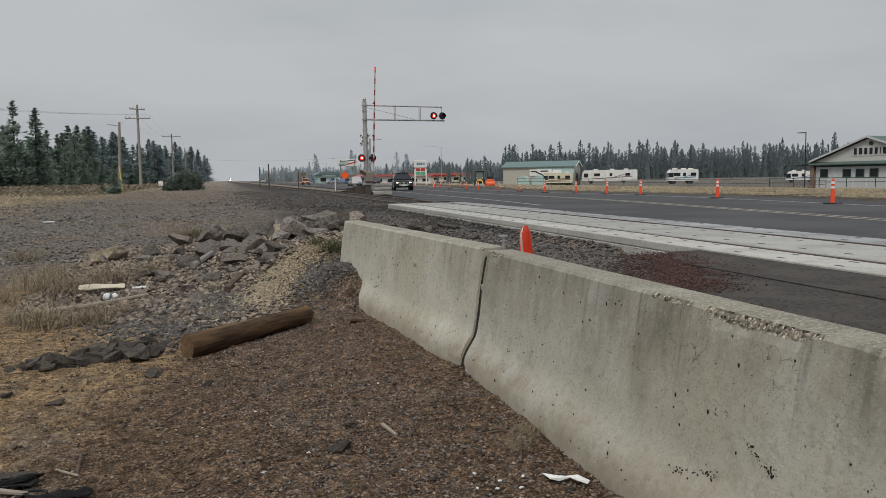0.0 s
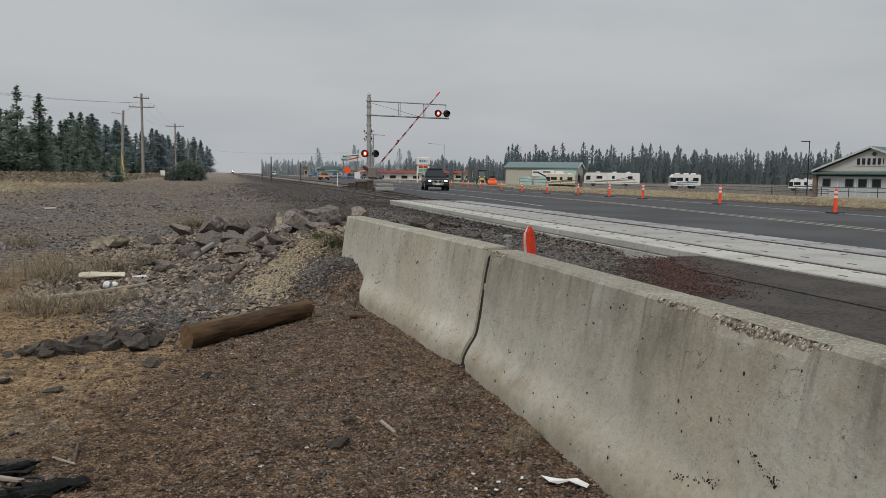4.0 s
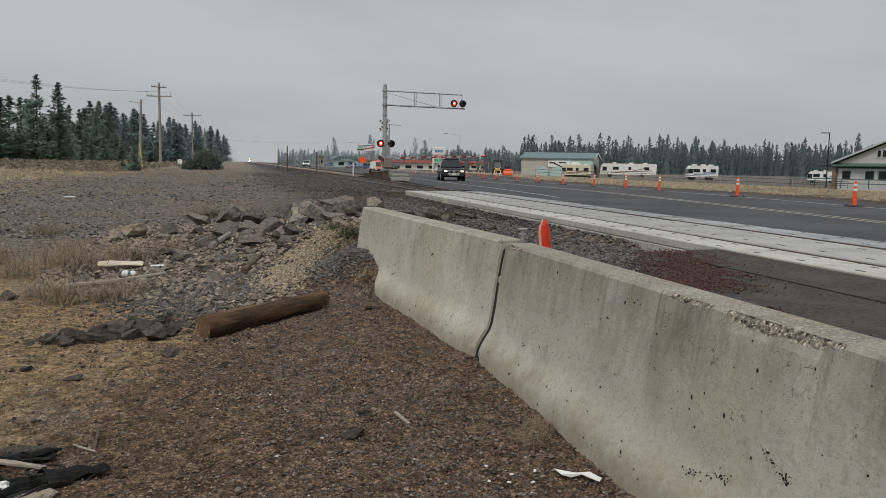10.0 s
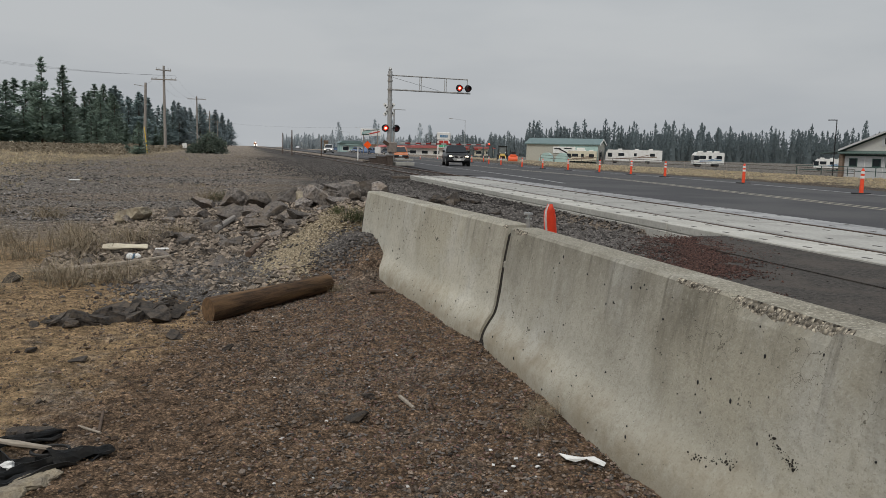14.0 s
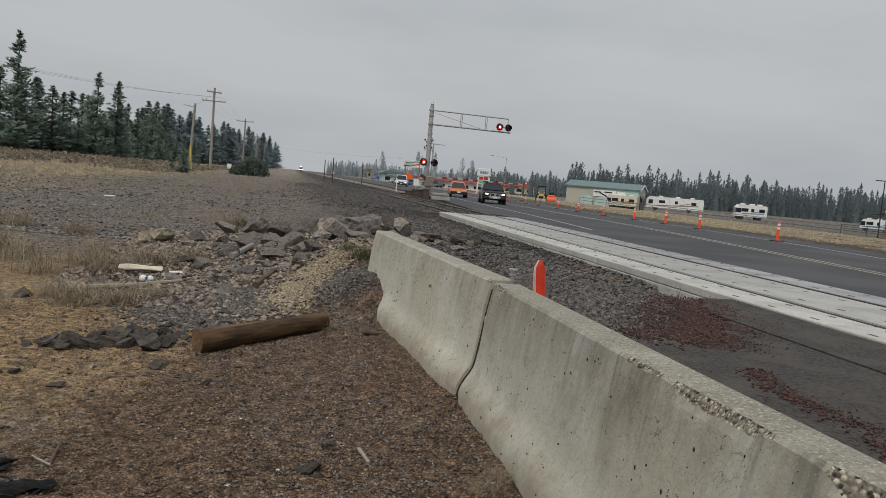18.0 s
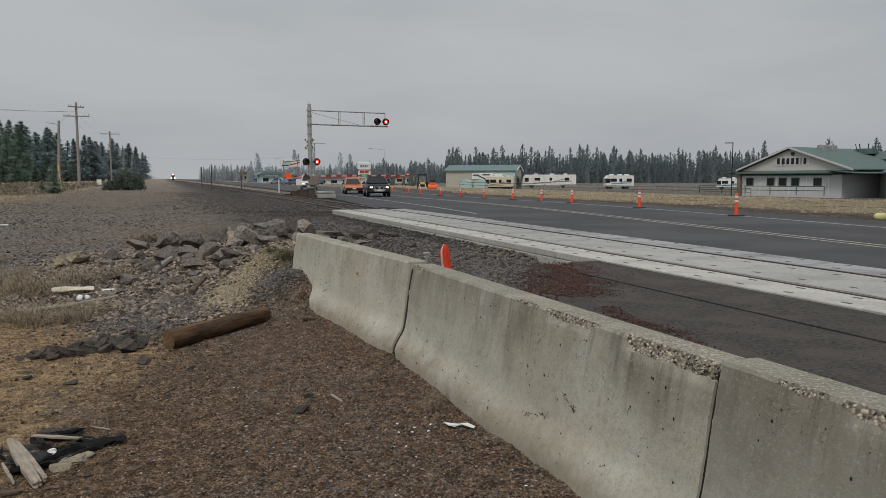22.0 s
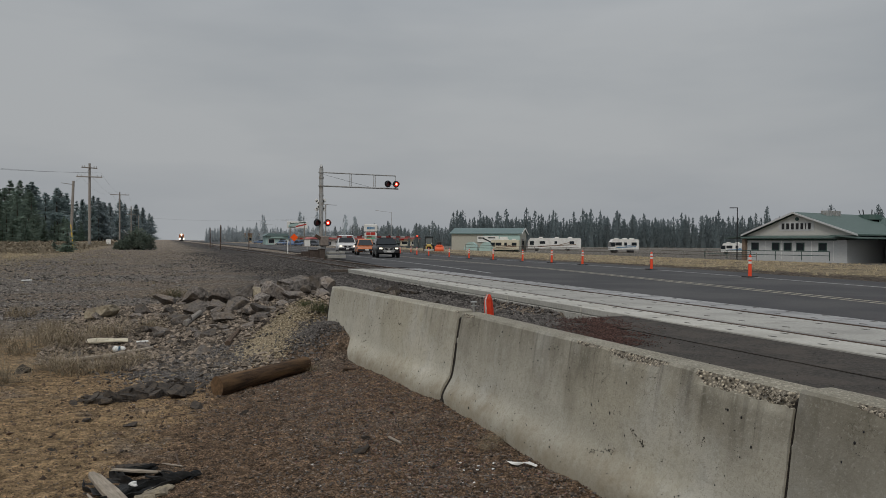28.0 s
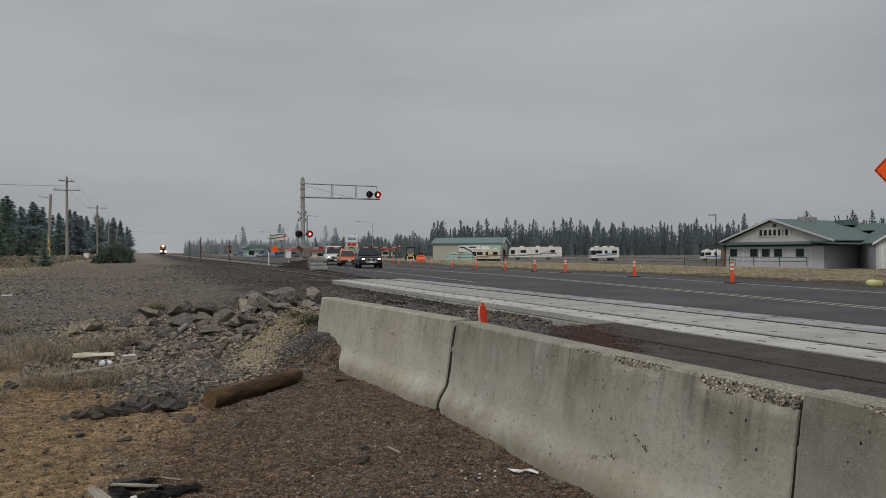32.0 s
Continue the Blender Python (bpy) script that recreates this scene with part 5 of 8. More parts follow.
    def fold(name, a, b, wide, high, label=""):
        """A sheet bent over into a crumpled arch, open at both ends."""
        bm = bmesh.new()
        a, b = Vector((a[0] - gx, a[1] - gy, 0.0)), Vector((b[0] - gx, b[1] - gy, 0.0))
        side = Vector((a.y - b.y, b.x - a.x, 0)).normalized()
        rows = []
        for i in range(10):
            u = i / 9
            w_, h_ = wide[0] + (wide[1] - wide[0]) * u, high[0] + (high[1] - high[0]) * u
            q = []
            for j in range(9):
                t = math.pi * (0.02 + 0.80 * j / 8)
                v = a.lerp(b, u) + side * w_ * math.cos(t) + Vector((0, 0, 0.004 + h_ * math.sin(t)))
                v += 0.022 * Vector(noise.noise_vector(v * 13)) + 0.009 * Vector(noise.noise_vector(v * 40))
                q.append(bm.verts.new(v))
            rows.append(q)
        for p_, q in zip(rows, rows[1:]):
            for j in range(8):
                bm.faces.new((p_[j], q[j], q[j + 1], p_[j + 1]))
        bmesh.ops.solidify(bm, geom=bm.faces[:], thickness=0.004)
        part(name, bm, black, liner, label)
    fold("arch", (-0.92, 3.84), (-0.64, 3.98), (0.10, 0.035), (0.085, 0.045), "bent black plastic arch, open and dark inside")
    fold("fin", (-1.16, 4.10), (-0.93, 4.30), (0.05, 0.015), (0.075, 0.03))
    fold("strap", (-1.26, 3.52), (-0.90, 3.80), (0.022, 0.03), (0.05, 0.07))
    bm = bmesh.new()
    for k in range(14):
        t0, t1 = k / 14 * 5.6, (k + 1) / 14 * 5.6
        tube(bm, (0.06 + 0.085 * math.cos(t0), 0.06 + 0.065 * math.sin(t0), 0.06), (0.06 + 0.085 * math.cos(t1), 0.06 + 0.065 * math.sin(t1), 0.06), 0.008, n=6)
    part("hoop", bm, black, liner)

    def splint(a, b, w_, h_, z0, z1, material, label):
        """A split length of wood with ragged ends."""
        bm = bmesh.new()
        a, b = Vector((a[0], a[1] - 0.07, ground_z(*a) + z0 * 0.6)), Vector((b[0], b[1] - 0.07, ground_z(*b) + z1))
        d = b - a
        box(bm, (0, 0, 0), (w_, h_, d.length), bevel=min(w_, h_) * 0.2)
        bmesh.ops.subdivide_edges(bm, edges=bm.edges[:], cuts=3, use_grid_fill=True)
        for v in bm.verts:
            tp = 1 - 0.35 * abs(v.co.z / d.length * 2) ** 2
            v.co.x *= tp
            v.co.z += 0.03 * noise.noise((v.co.x * 60, v.co.y * 60, w_ * 90))
            v.co.y += 0.008 * noise.noise(v.co * 9)
        single("wood_splinter", bm, material, label, "wood", Matrix.Translation((a + b) / 2) @ d.to_track_quat('Z', 'Y').to_matrix().to_4x4(), "splintered wood by the debris")
    splint((-1.36, 4.12), (-1.09, 3.32), 0.075, 0.045, 0.09, 0.03, grey_wood, "split grey weathered plank lying on the dirt")
    splint((-1.31, 4.05), (-1.06, 3.40), 0.04, 0.04, 0.10, 0.03, grey_wood, "split grey weathered plank lying on the dirt")
    splint((-1.36, 3.84), (-1.23, 3.42), 0.022, 0.02, 0.02, 0.02, grey_wood, "thin grey stick lying on the dirt")
    splint((-1.23, 4.14), (-0.92, 3.96), 0.032, 0.018, 0.12, 0.085, grey_wood, "pale split strip of wood lying on black plastic")
    splint((-1.40, 3.30), (-1.17, 3.27), 0.05, 0.02, 0.015, 0.015, dark_wood, "short dark board lying on the dirt")
    bm = bmesh.new()
    g = bmesh.ops.create_icosphere(bm, subdivisions=2, radius=0.03)
    for v in g["verts"]:
        v.co *= 1 + 0.8 * noise.noise(v.co * 45)
        v.co.z *= 0.7
    single("white_litter", bm, M_WHITE, "crumpled bit of white litter in black plastic", "litter", pose(-1.08, 3.84, gz + 0.03))
    clod = rock_mesh("dirt_clod", 78, M_BROKEN_ASPHALT, 0.45)
    pale = rock_mesh("pale_stone", 77, M_ROCK_TAN, 0.35)
    for x, y, q, me, lab in ((-0.93, 3.63, 0.16, pale, "flat pale stone lying in the dirt"), (-1.02, 3.56, 0.14, pale, "flat pale stone lying in the dirt"), (-0.86, 3.69, 0.10, pale, "flat pale stone lying in the dirt"), (-1.13, 4.31, 0.13, clod, "dark clod of earth behind the debris"), (-1.04, 4.34, 0.12, clod, "dark clod of earth behind the debris"), (-1.20, 4.36, 0.10, clod, "dark clod of earth behind the debris")):
        ob = new("stone", me)
        ob.matrix_basis = pose(x, y, ground_z(x, y) + 0.012, 0, 0, x * 900) @ Matrix.Diagonal((q, q, q, 1))
        tagged(ob, lab, "stone", "stones by the debris")


def weed(rnd, r, h, n):
    verts, faces = [], []
    for _ in range(n):
        a, lean = rnd.uniform(0, 6.28), rnd.uniform(0.2, 1.45)
        x0, y0 = rnd.gauss(0, r * 0.25), rnd.gauss(0, r * 0.25)
        L = h * rnd.uniform(0.5, 1.2)
        p = [Vector((x0, y0, 0))]
        for s in (0.5, 1.0):
            p.append(Vector((x0 + math.cos(a) * math.sin(lean * s) * L * s, y0 + math.sin(a) * math.sin(lean * s) * L * s, math.cos(lean * s) * L * s)))
        side = Vector((-math.sin(a), math.cos(a), 0)) * 0.0026
        k = len(verts)
        verts += [p[0] - side, p[0] + side, p[1] - side, p[1] + side, p[2]]
        faces += [(k, k + 1, k + 3, k + 2), (k + 2, k + 3, k + 4)]
        for _ in range(3):
            u = rnd.uniform(0.4, 1)
            c = p[0].lerp(p[2], u)
            d = Vector((rnd.gauss(0, 1), rnd.gauss(0, 1), rnd.gauss(0.4, 0.6))).normalized() * L * 0.22
            k = len(verts)
            verts += [c - side * 0.7, c + side * 0.7, c + d]
            faces += [(k, k + 1, k + 2)]
    return verts, faces


def make_weeds():
    rnd = random.Random(12)
    kinds = []
    for i in range(5):
        v, f = weed(rnd, 0.6, 0.55, 210)
        kinds.append(soup("dry_weed", [tuple(q) for q in v], f, M_DRYWEED))
    spots = [(-2.5, 12.9, 1.2), (-2.9, 13.6, 1.0), (-1.9, 13.7, 1.1), (-3.2, 12.2, 0.9), (-2.1, 9.9, 0.9), (-1.6, 10.1, 0.9), (-2.4, 10.4, 0.8), (-3.4, 10.2, 1.0), (-2.9, 9.3, 0.8), (-3.6, 8.6, 1.1), (-3.3, 8.0, 0.8), (-1.3, 10.6, 0.6), (-3.8, 13.5, 1.2), (-4.3, 12.0, 1.0), (-1.2, 13.9, 0.8), (-4.6, 14.6, 1.1), (-3.0, 15.0, 0.8), (-3.9, 17.0, 0.9), (0.9, 8.30, 0.3), (1.62, 3.95, 0.25), (1.5, 3.8, 0.2), (-0.1, 8.0, 0.22), (-1.0, 19.5, 0.9), (-0.7, 19.8, 0.8), (-5.2, 17.5, 1.2), (-5.0, 11.0, 1.0)]
    for x, y, s in spots:
        ob = new("dry_weed", rnd.choice(kinds))
        ob.matrix_basis = pose(x, y, ground_z(x, y) - 0.01, 0, 0, rnd.uniform(0, 360)) @ Matrix.Diagonal((s * 1.2, s * 1.2, s * 0.74, 1))
        tagged(ob, "tangled clump of dry brown weeds", "weed", "dry weeds in the dirt")
    v, f = weed(rnd, 0.4, 0.3, 160)
    sage = soup("green_weed", [tuple(q) for q in v], f, M_SHRUB)
    for x, y, s in ((1.38, 10.25, 0.8), (1.2, 10.6, 0.5), (-0.75, 19.6, 1.0)):
        ob = new("green_weed", sage)
        ob.matrix_basis = pose(x, y, ground_z(x, y), 0, 0, x * 300) @ Matrix.Diagonal((s, s, s, 1))
        tagged(ob, "small grey-green weed on the slope", "weed", "green weeds on the slope")


def grass_stuff(name, n, place, h, seed, label, material):
    rnd = np.random.RandomState(seed)
    verts, faces = [], []
    for _ in range(n):
        x, y = place(rnd)
        z = ground_z(x, y)
        L = h * rnd.uniform(0.5, 1.3)
        a = rnd.uniform(0, 6.28)
        w = L * rnd.uniform(0.05, 0.16)
        ca, sa = math.cos(a), math.sin(a)
        k = len(verts)
        lx, ly = rnd.normal(0, 0.3 * L), rnd.normal(0, 0.3 * L)
        verts += [(x - ca * w * 0.3, y - sa * w * 0.3, z - 0.03), (x + ca * w * 0.3, y + sa * w * 0.3, z - 0.03), (x + lx + ca * w, y + ly + sa * w, z + L * 0.8), (x + lx, y + ly, z + L * 0.55), (x + lx - ca * w, y + ly - sa * w, z + L)]
        faces += [(k, k + 1, k + 2, k + 3), (k, k + 3, k + 4)]
    tagged(new(name, soup(name, verts, faces, material)), label, "grass", kind="stuff")


def brush_stuff(name, n, place, h, seed, label, material, leafy=False, blades=30):
    """Rounded clumps of many short blades that lean outwards, or of small leaves."""
    rnd = np.random.RandomState(seed)
    verts, faces = [], []
    for _ in range(n):
        x, y = place(rnd)
        z = ground_z(x, y)
        s = h * rnd.uniform(0.5, 1.35)
        wide = rnd.uniform(0.8, 1.7)
        for _ in range(blades):
            a, t = rnd.uniform(0, 6.28), rnd.rand() ** 0.6
            ca, sa = math.cos(a), math.sin(a)
            if leafy:
                r1, top = s * wide * t, s * math.sqrt(max(0.0, 1 - t * t)) * rnd.rand() ** 0.5
                c = np.array((x + ca * r1, y + sa * r1, z + top))
                k = len(verts)
                verts += (c + rnd.normal(0, 0.13 * s, (3, 3))).tolist()
                faces.append((k, k + 1, k + 2))
                continue
            r0, r1 = s * wide * t * 0.65, s * wide * t * rnd.uniform(0.8, 1.2)
            top = s * (1 - 0.6 * t * t) * rnd.uniform(0.7, 1.15)
            w = s * rnd.uniform(0.04, 0.09)
            k = len(verts)
            verts += [(x + ca * r0 - sa * w, y + sa * r0 + ca * w, z - 0.02), (x + ca * r0 + sa * w, y + sa * r0 - ca * w, z - 0.02), (x + ca * r1 + sa * w * rnd.normal(), y + sa * r1 - ca * w, z + top)]
            faces.append((k, k + 1, k + 2))
    tagged(new(name, soup(name, verts, faces, material)), label, "grass", kind="stuff")


def make_grass():
    grass_stuff("dry_grass", 11000, lambda r: ((lambda y: (-6.8 - 0.01 * y - 28 * r.rand() ** 1.3, y))(24 + 75 * r.rand())), 0.10, 1, "tall tan dry grass along the edge of the field", M_DRYGRASS)

    def verge(r):
        y = 2 + 75 * r.rand()
        while True:
            x = road_mid(y) + 8.8 + 27 * r.rand() ** 1.2
            if noise.noise((x * 0.23, y * 0.16, 9.0)) + 0.006 * (y - 22) > r.uniform(-0.22, 0.10):
                return x, y
    brush_stuff("dry_grass", 2600, verge, 0.11, 2, "tan dry grass on the verge beyond the road", M_STRAW)
    brush_stuff("sage_tufts", 900, lambda r: (-9 - 34 * r.rand() ** 1.2, 58 + 80 * r.rand()), 0.50, 3, "low brown sagebrush before the trees", M_BRUSH, True, 70)
    brush_stuff("bunch_grass", 1500, lambda r: ((lambda y: (-7.4 - 0.03 * y - 26 * r.rand() ** 1.2, y))(30 + 55 * r.rand())), 0.15, 5, "low tan bunch grass in the field", M_STRAW)
    brush_stuff("edge_tufts", 260, lambda r: ((lambda y: (-5.0 - 0.045 * y + 2.6 * r.normal(), y))(22 + 60 * r.rand() ** 1.3)), 0.10, 6, "thin tan grass tufts at the edge of the gravel", M_DRYGRASS)


def make_cone():
    """A folded orange channeliser stump leaning behind the barrier, and the joint pin."""
    c = thing("traffic_channeliser", "bent orange plastic road marker behind the barrier", "traffic cone", pose(2.50, 6.03, -0.265, 0, -3, 12))
    # a tapered, dented half-shell with a rounded head
    def shell(x0, x1, name, material, label, out):
        bm = bmesh.new()
        rows = []
        for i in range(15):
            u = i / 14
            half = (0.070 - 0.011 * u) * (1.0 if u < 0.86 else math.sqrt(max(0.02, 1 - ((u - 0.86) / 0.145) ** 2)))
            bend = 0.012 * math.sin(5.0 * u) - 0.02 * u
            row = []
            for j in range(9):
                v = x0 + (x1 - x0) * j / 8
                row.append(bm.verts.new((bend + half * v, -0.075 * (1 - v * v) * (1 - 0.35 * u) + 0.006 * math.sin(9 * u + 3 * v) - out, 0.80 * u)))
            rows.append(row)
        for p, q in zip(rows, rows[1:]):
            for j in range(8):
                bm.faces.new((p[j], p[j + 1], q[j + 1], q[j]))
        bmesh.ops.solidify(bm, geom=bm.faces[:], thickness=0.006)
        part(name, bm, material, c, label, smooth=True)
    shell(-1.0, 1.0, "body", M_ORANGE, "", 0.0)
    shell(-0.98, -0.80, "edge_strip", M_WHITE, "worn pale edge of the plastic", 0.007)
    bm = bmesh.new()
    box(bm, (0.0, 0.0, 0.03), (0.36, 0.36, 0.05), bevel=0.01)
    part("base", bm, M_RUBBER, c, "black rubber base")
    bm = bmesh.new()
    tube(bm, (0, 0, -0.15), (0, 0, 0.055), 0.014, n=8)
    tube(bm, (0, 0, 0.048), (0, 0, 0.060), 0.034, n=12)
    tube(bm, (0, 0, 0.012), (0, 0, 0.020), 0.028, n=12)
    single("joint_pin", bm, M_GALV, "grey steel connecting pin between barriers", "pin", pose(2.06, 5.50, 0.44))


make_rocks()
make_log()
make_litter()
make_weeds()
make_grass()
make_cone()


# ---- rail crossing signal ----
def letters(txt, size, material, parent, at, thick=0.006, wide=1.0):
    cu = bpy.data.curves.new("lettering", 'FONT')
    cu.offset = 0.004
    cu.body, cu.size, cu.extrude, cu.align_x, cu.align_y = txt, size, thick, 'CENTER', 'CENTER'
    tmp = bpy.data.objects.new("lettering", cu)
    scene.collection.objects.link(tmp)
    bpy.context.view_layer.update()
    me = bpy.data.meshes.new_from_object(tmp.evaluated_get(bpy.context.evaluated_depsgraph_get()))
    bpy.data.objects.remove(tmp)
    me.materials.clear()
    me.materials.append(material)
    ob = new("lettering", me)
    ob.parent = parent
    ob.matrix_basis = at @ Matrix.Diagonal((wide, 1, 1, 1))
    return tagged(ob, "black capital lettering")


def make_signal():
    yaw = 8.0
    s = thing("crossing_signal", "grey cantilever rail crossing signal with red flashing lamps and gate", "railway signal", pose(9.84, 55.47, -0.24, 0, 0, yaw))
    bm = bmesh.new()
    tube(bm, (0, 0, 0), (0, 0, 6.7), 0.165, 0.15, 16)
    part("mast", bm, M_GALV, s, "weathered grey steel mast", smooth=False)
    for z, r in ((0.05, 0.30), (5.4, 0.21), (6.4, 0.21), (6.0, 0.19), (4.7, 0.185), (2.6, 0.2)):
        bm = bmesh.new()
        tube(bm, (0, 0, z - 0.045), (0, 0, z + 0.045), r, n=16)
        part("collar", bm, M_GALV, s)
    bm = bmesh.new()
    tube(bm, (0, 0, 6.7), (0, 0, 6.82), 0.07, 0.13, 10)
    tube(bm, (0, 0, 6.82), (0, 0, 6.98), 0.13, 0.05, 10)
    part("bell", bm, M_GALV, s, "grey warning bell")
    for z, x1 in ((6.4, 6.02), (5.4, 6.25)):
        bm = bmesh.new()
        tube(bm, (0.1, 0, z), (x1, 0, z), 0.045 if z > 6 else 0.06, n=8)
        part("truss_chord", bm, M_GALV, s)
    for x in (2.25, 2.37, 4.2, 4.32, 6.0):
        bm = bmesh.new()
        tube(bm, (x, 0, 5.4 if x < 5 else 5.9), (x, 0, 6.4), 0.026, n=6)
        part("truss_post", bm, M_GALV, s)
    bm = bmesh.new()
    tube(bm, (0.2, 0.02, 6.25), (3.9, 0.02, 5.45), 0.010, n=5)
    part("cable", bm, M_BLACK, s)

    def lamp(x, z, n):
        lp = new("lamp")
        lp.parent = s
        lp.matrix_basis = pose(x, -0.16, z, 0, 0, -yaw + 10)
        bm = bmesh.new()
        tube(bm, (0, 0.0, 0), (0, 0.025, 0), 0.27, n=20)
        b0 = part("backplate", bm, M_BLACK, lp)
        b0.name = "backplate"
        bm = bmesh.new()
        tube(bm, (0, 0.02, 0), (0, 0.22, 0), 0.15, 0.10, 16)
        part("housing", bm, M_BLACK, lp)
        bm = bmesh.new()
        for i in range(14):
            t0, t1 = math.pi * (-0.12 + 1.24 * i / 14), math.pi * (-0.12 + 1.24 * (i + 1) / 14)
            d = 0.24
            q = [(0.185 * math.cos(t), y, 0.185 * math.sin(t)) for t, y in ((t0, -0.0), (t1, -0.0), (t1, -d), (t0, -d))]
            q2 = [(x_ * 1.05, y, z_ * 1.05) for x_, y, z_ in q]
            va, vb = [bm.verts.new(p) for p in q], [bm.verts.new(p) for p in q2]
            bm.faces.new(va)
            bm.faces.new(vb[::-1])
            for k in range(4):
                bm.faces.new((va[k], vb[k], vb[(k + 1) % 4], va[(k + 1) % 4]))
        part("hood", bm, M_BLACK, lp)
        bm = bmesh.new()
        tube(bm, (0, -0.012, 0), (0, -0.004, 0), 0.165, n=20)
        part("lens", bm, M_LAMP_OFF, lp, "dark red glass lens")
        return lp
    pairs = (((5.30, 5.74), (6.0, 5.74)), ((-0.36, 2.66), (0.46, 2.66)))
    lit = []
    for pr in pairs:
        for x, z in pr:
            lamp(x, z, 0)
        bm = bmesh.new()
        tube(bm, (pr[0][0], -0.02, pr[0][1]), (pr[1][0], -0.02, pr[1][1]), 0.035, n=8)
        part("lamp_bracket", bm, M_GALV, s)
        bm = bmesh.new()
        g = bmesh.ops.create_uvsphere(bm, u_segments=16, v_segments=8, radius=0.16)
        bmesh.ops.scale(bm, vec=(1, 0.22, 1), verts=g["verts"])
        ob = part("lit_lens", bm, M_LAMP_ON, s, "glowing red lamp")
        bm = bmesh.new()
        g = bmesh.ops.create_uvsphere(bm, u_segments=12, v_segments=8, radius=0.085)
        bmesh.ops.scale(bm, vec=(1, 0.5, 1), verts=g["verts"])
        part("bulb_glare", bm, M_LAMP_CORE, ob, "bright lamp core", at=pose(0, -0.012, 0))
        lit.append((ob, [pose(x, -0.185, z, 0, 0, -yaw + 10) for x, z in pr]))
    # crossbuck seen from behind its edge, and small bracket
    for a in (45, -45):
        bm = bmesh.new()
        box(bm, (0, 0, 0), (0.09, 1.15, 0.22), pose(0, 0, 0, a, 0, 0), bevel=0.005)
        ob = part("crossbuck_board", bm, M_WHITE, s, "white crossbuck board with black marks", at=pose(0.03, 0.24, 4.0, 0, 0, 42))
        for k in (-0.4, -0.2, 0.2, 0.4):
            bm = bmesh.new()
            box(bm, (-0.048, k, 0), (0.004, 0.09, 0.15))
            part("bar", bm, M_BLACK, ob, at=pose(0, 0, 0, a, 0, 0))
    bm = bmesh.new()
    tube(bm, (0.1, -0.05, 4.03), (1.2, -0.05, 4.0), 0.022, n=6)
    part("side_bracket", bm, M_GALV, s)
    bm = bmesh.new()
    tube(bm, (0.30, -0.12, 0.2), (0.30, -0.12, 4.0), 0.055, n=8)
    part("side_pole", bm, M_GALV, s)
    # gate mechanism
    bm = bmesh.new()
    box(bm, (0.12, -0.30, 1.30), (0.62, 0.42, 0.72), bevel=0.05)
    part("gate_machine", bm, mat("brown_grey_housing", (0.17, 0.14, 0.12), (0.28, 0.24, 0.21), 8, 0.7, 0.2), s, "weathered gate machine housing")
    bm = bmesh.new()
    box(bm, (-0.02, -0.1, 0.45), (0.5, 0.5, 0.9), bevel=0.04)
    part("base_housing", bm, M_GALV, s)
    bm = bmesh.new()
    box(bm, (-0.38, -0.45, 1.6), (0.5, 0.05, 0.24), pose(0, 0, 0, 0, 30, 0), bevel=0.02)
    part("counterweight", bm, M_STEEL_RUST, s, "rusty counterweight arm")
    arm = new("gate_arm")
    arm.parent = s
    tagged(arm, "red and white striped gate arm")
    n, ln = 18, 7.45
    arm_red, arm_white = plain("faded_red", (0.26, 0.035, 0.03), 0.6), plain("dull_white", (0.40, 0.40, 0.39), 0.6)
    for i in range(n):
        bm = bmesh.new()
        x0, x1 = 0.25 + (ln - 0.25) * i / n, 0.25 + (ln - 0.25) * (i + 1) / n
        hh = 0.125 - 0.045 * i / n
        box(bm, ((x0 + x1) / 2, 0, 0), (x1 - x0 - 0.002, 0.035, hh), bevel=0.006)
        part("stripe", bm, arm_red if i % 2 else arm_white, arm)
    for x in (2.6, 4.9, 7.3):
        bm = bmesh.new()
        tube(bm, (x, -0.05, 0.08), (x, 0.05, 0.08), 0.05, n=12)
        part("arm_lamp", bm, M_LAMP_OFF if x < 7 else glow("arm_tip_lamp", (1.0, 0.10, 0.04), 1.5), arm, "small red arm lamp")
    # plinths, timber and steel boxes round the foot
    conc = M_PANEL
    for nm, x, y, z, sx, sy, sz, lab in (("concrete_plinth", 0.9, 0.1, 0.12, 1.5, 1.0, 0.26, "low grey concrete plinth by the signal"), ("concrete_plinth", 0.95, -0.2, 0.42, 1.3, 0.5, 0.16, "low grey concrete plinth by the signal")):
        bm = bmesh.new()
        box(bm, (0, 0, 0), (sx, sy, sz), bevel=0.03)
        single(nm, bm, conc, lab, "plinth", pose(9.94 + x, 55.47 + y, -0.22 + z, 0, 0, 12))
    boxm = mat("brown_cabinet", (0.055, 0.042, 0.036), (0.11, 0.085, 0.07), 9, 0.8, 0.2)
    for x, y, sx, sz in ((-0.75, -0.5, 0.7, 0.62), (-1.35, -0.4, 0.5, 0.5), (-0.2, -0.8, 0.4, 0.7), (-1.8, -0.3, 0.35, 0.3)):
        b = thing("signal_cabinet", "small dark brown steel cabinet beside the track", "cabinet", pose(9.94 + x, 55.47 + y, -0.24, 0, 0, 6), "cabinets by the signal")
        bm = bmesh.new()
        box(bm, (0, 0, sz / 2), (sx, 0.5, sz), bevel=0.02)
        part("body", bm, boxm, b)
        bm = bmesh.new()
        box(bm, (0, 0, sz + 0.02), (sx + 0.06, 0.56, 0.04), bevel=0.01)
        part("lid", bm, boxm, b)
    return s, arm, lit


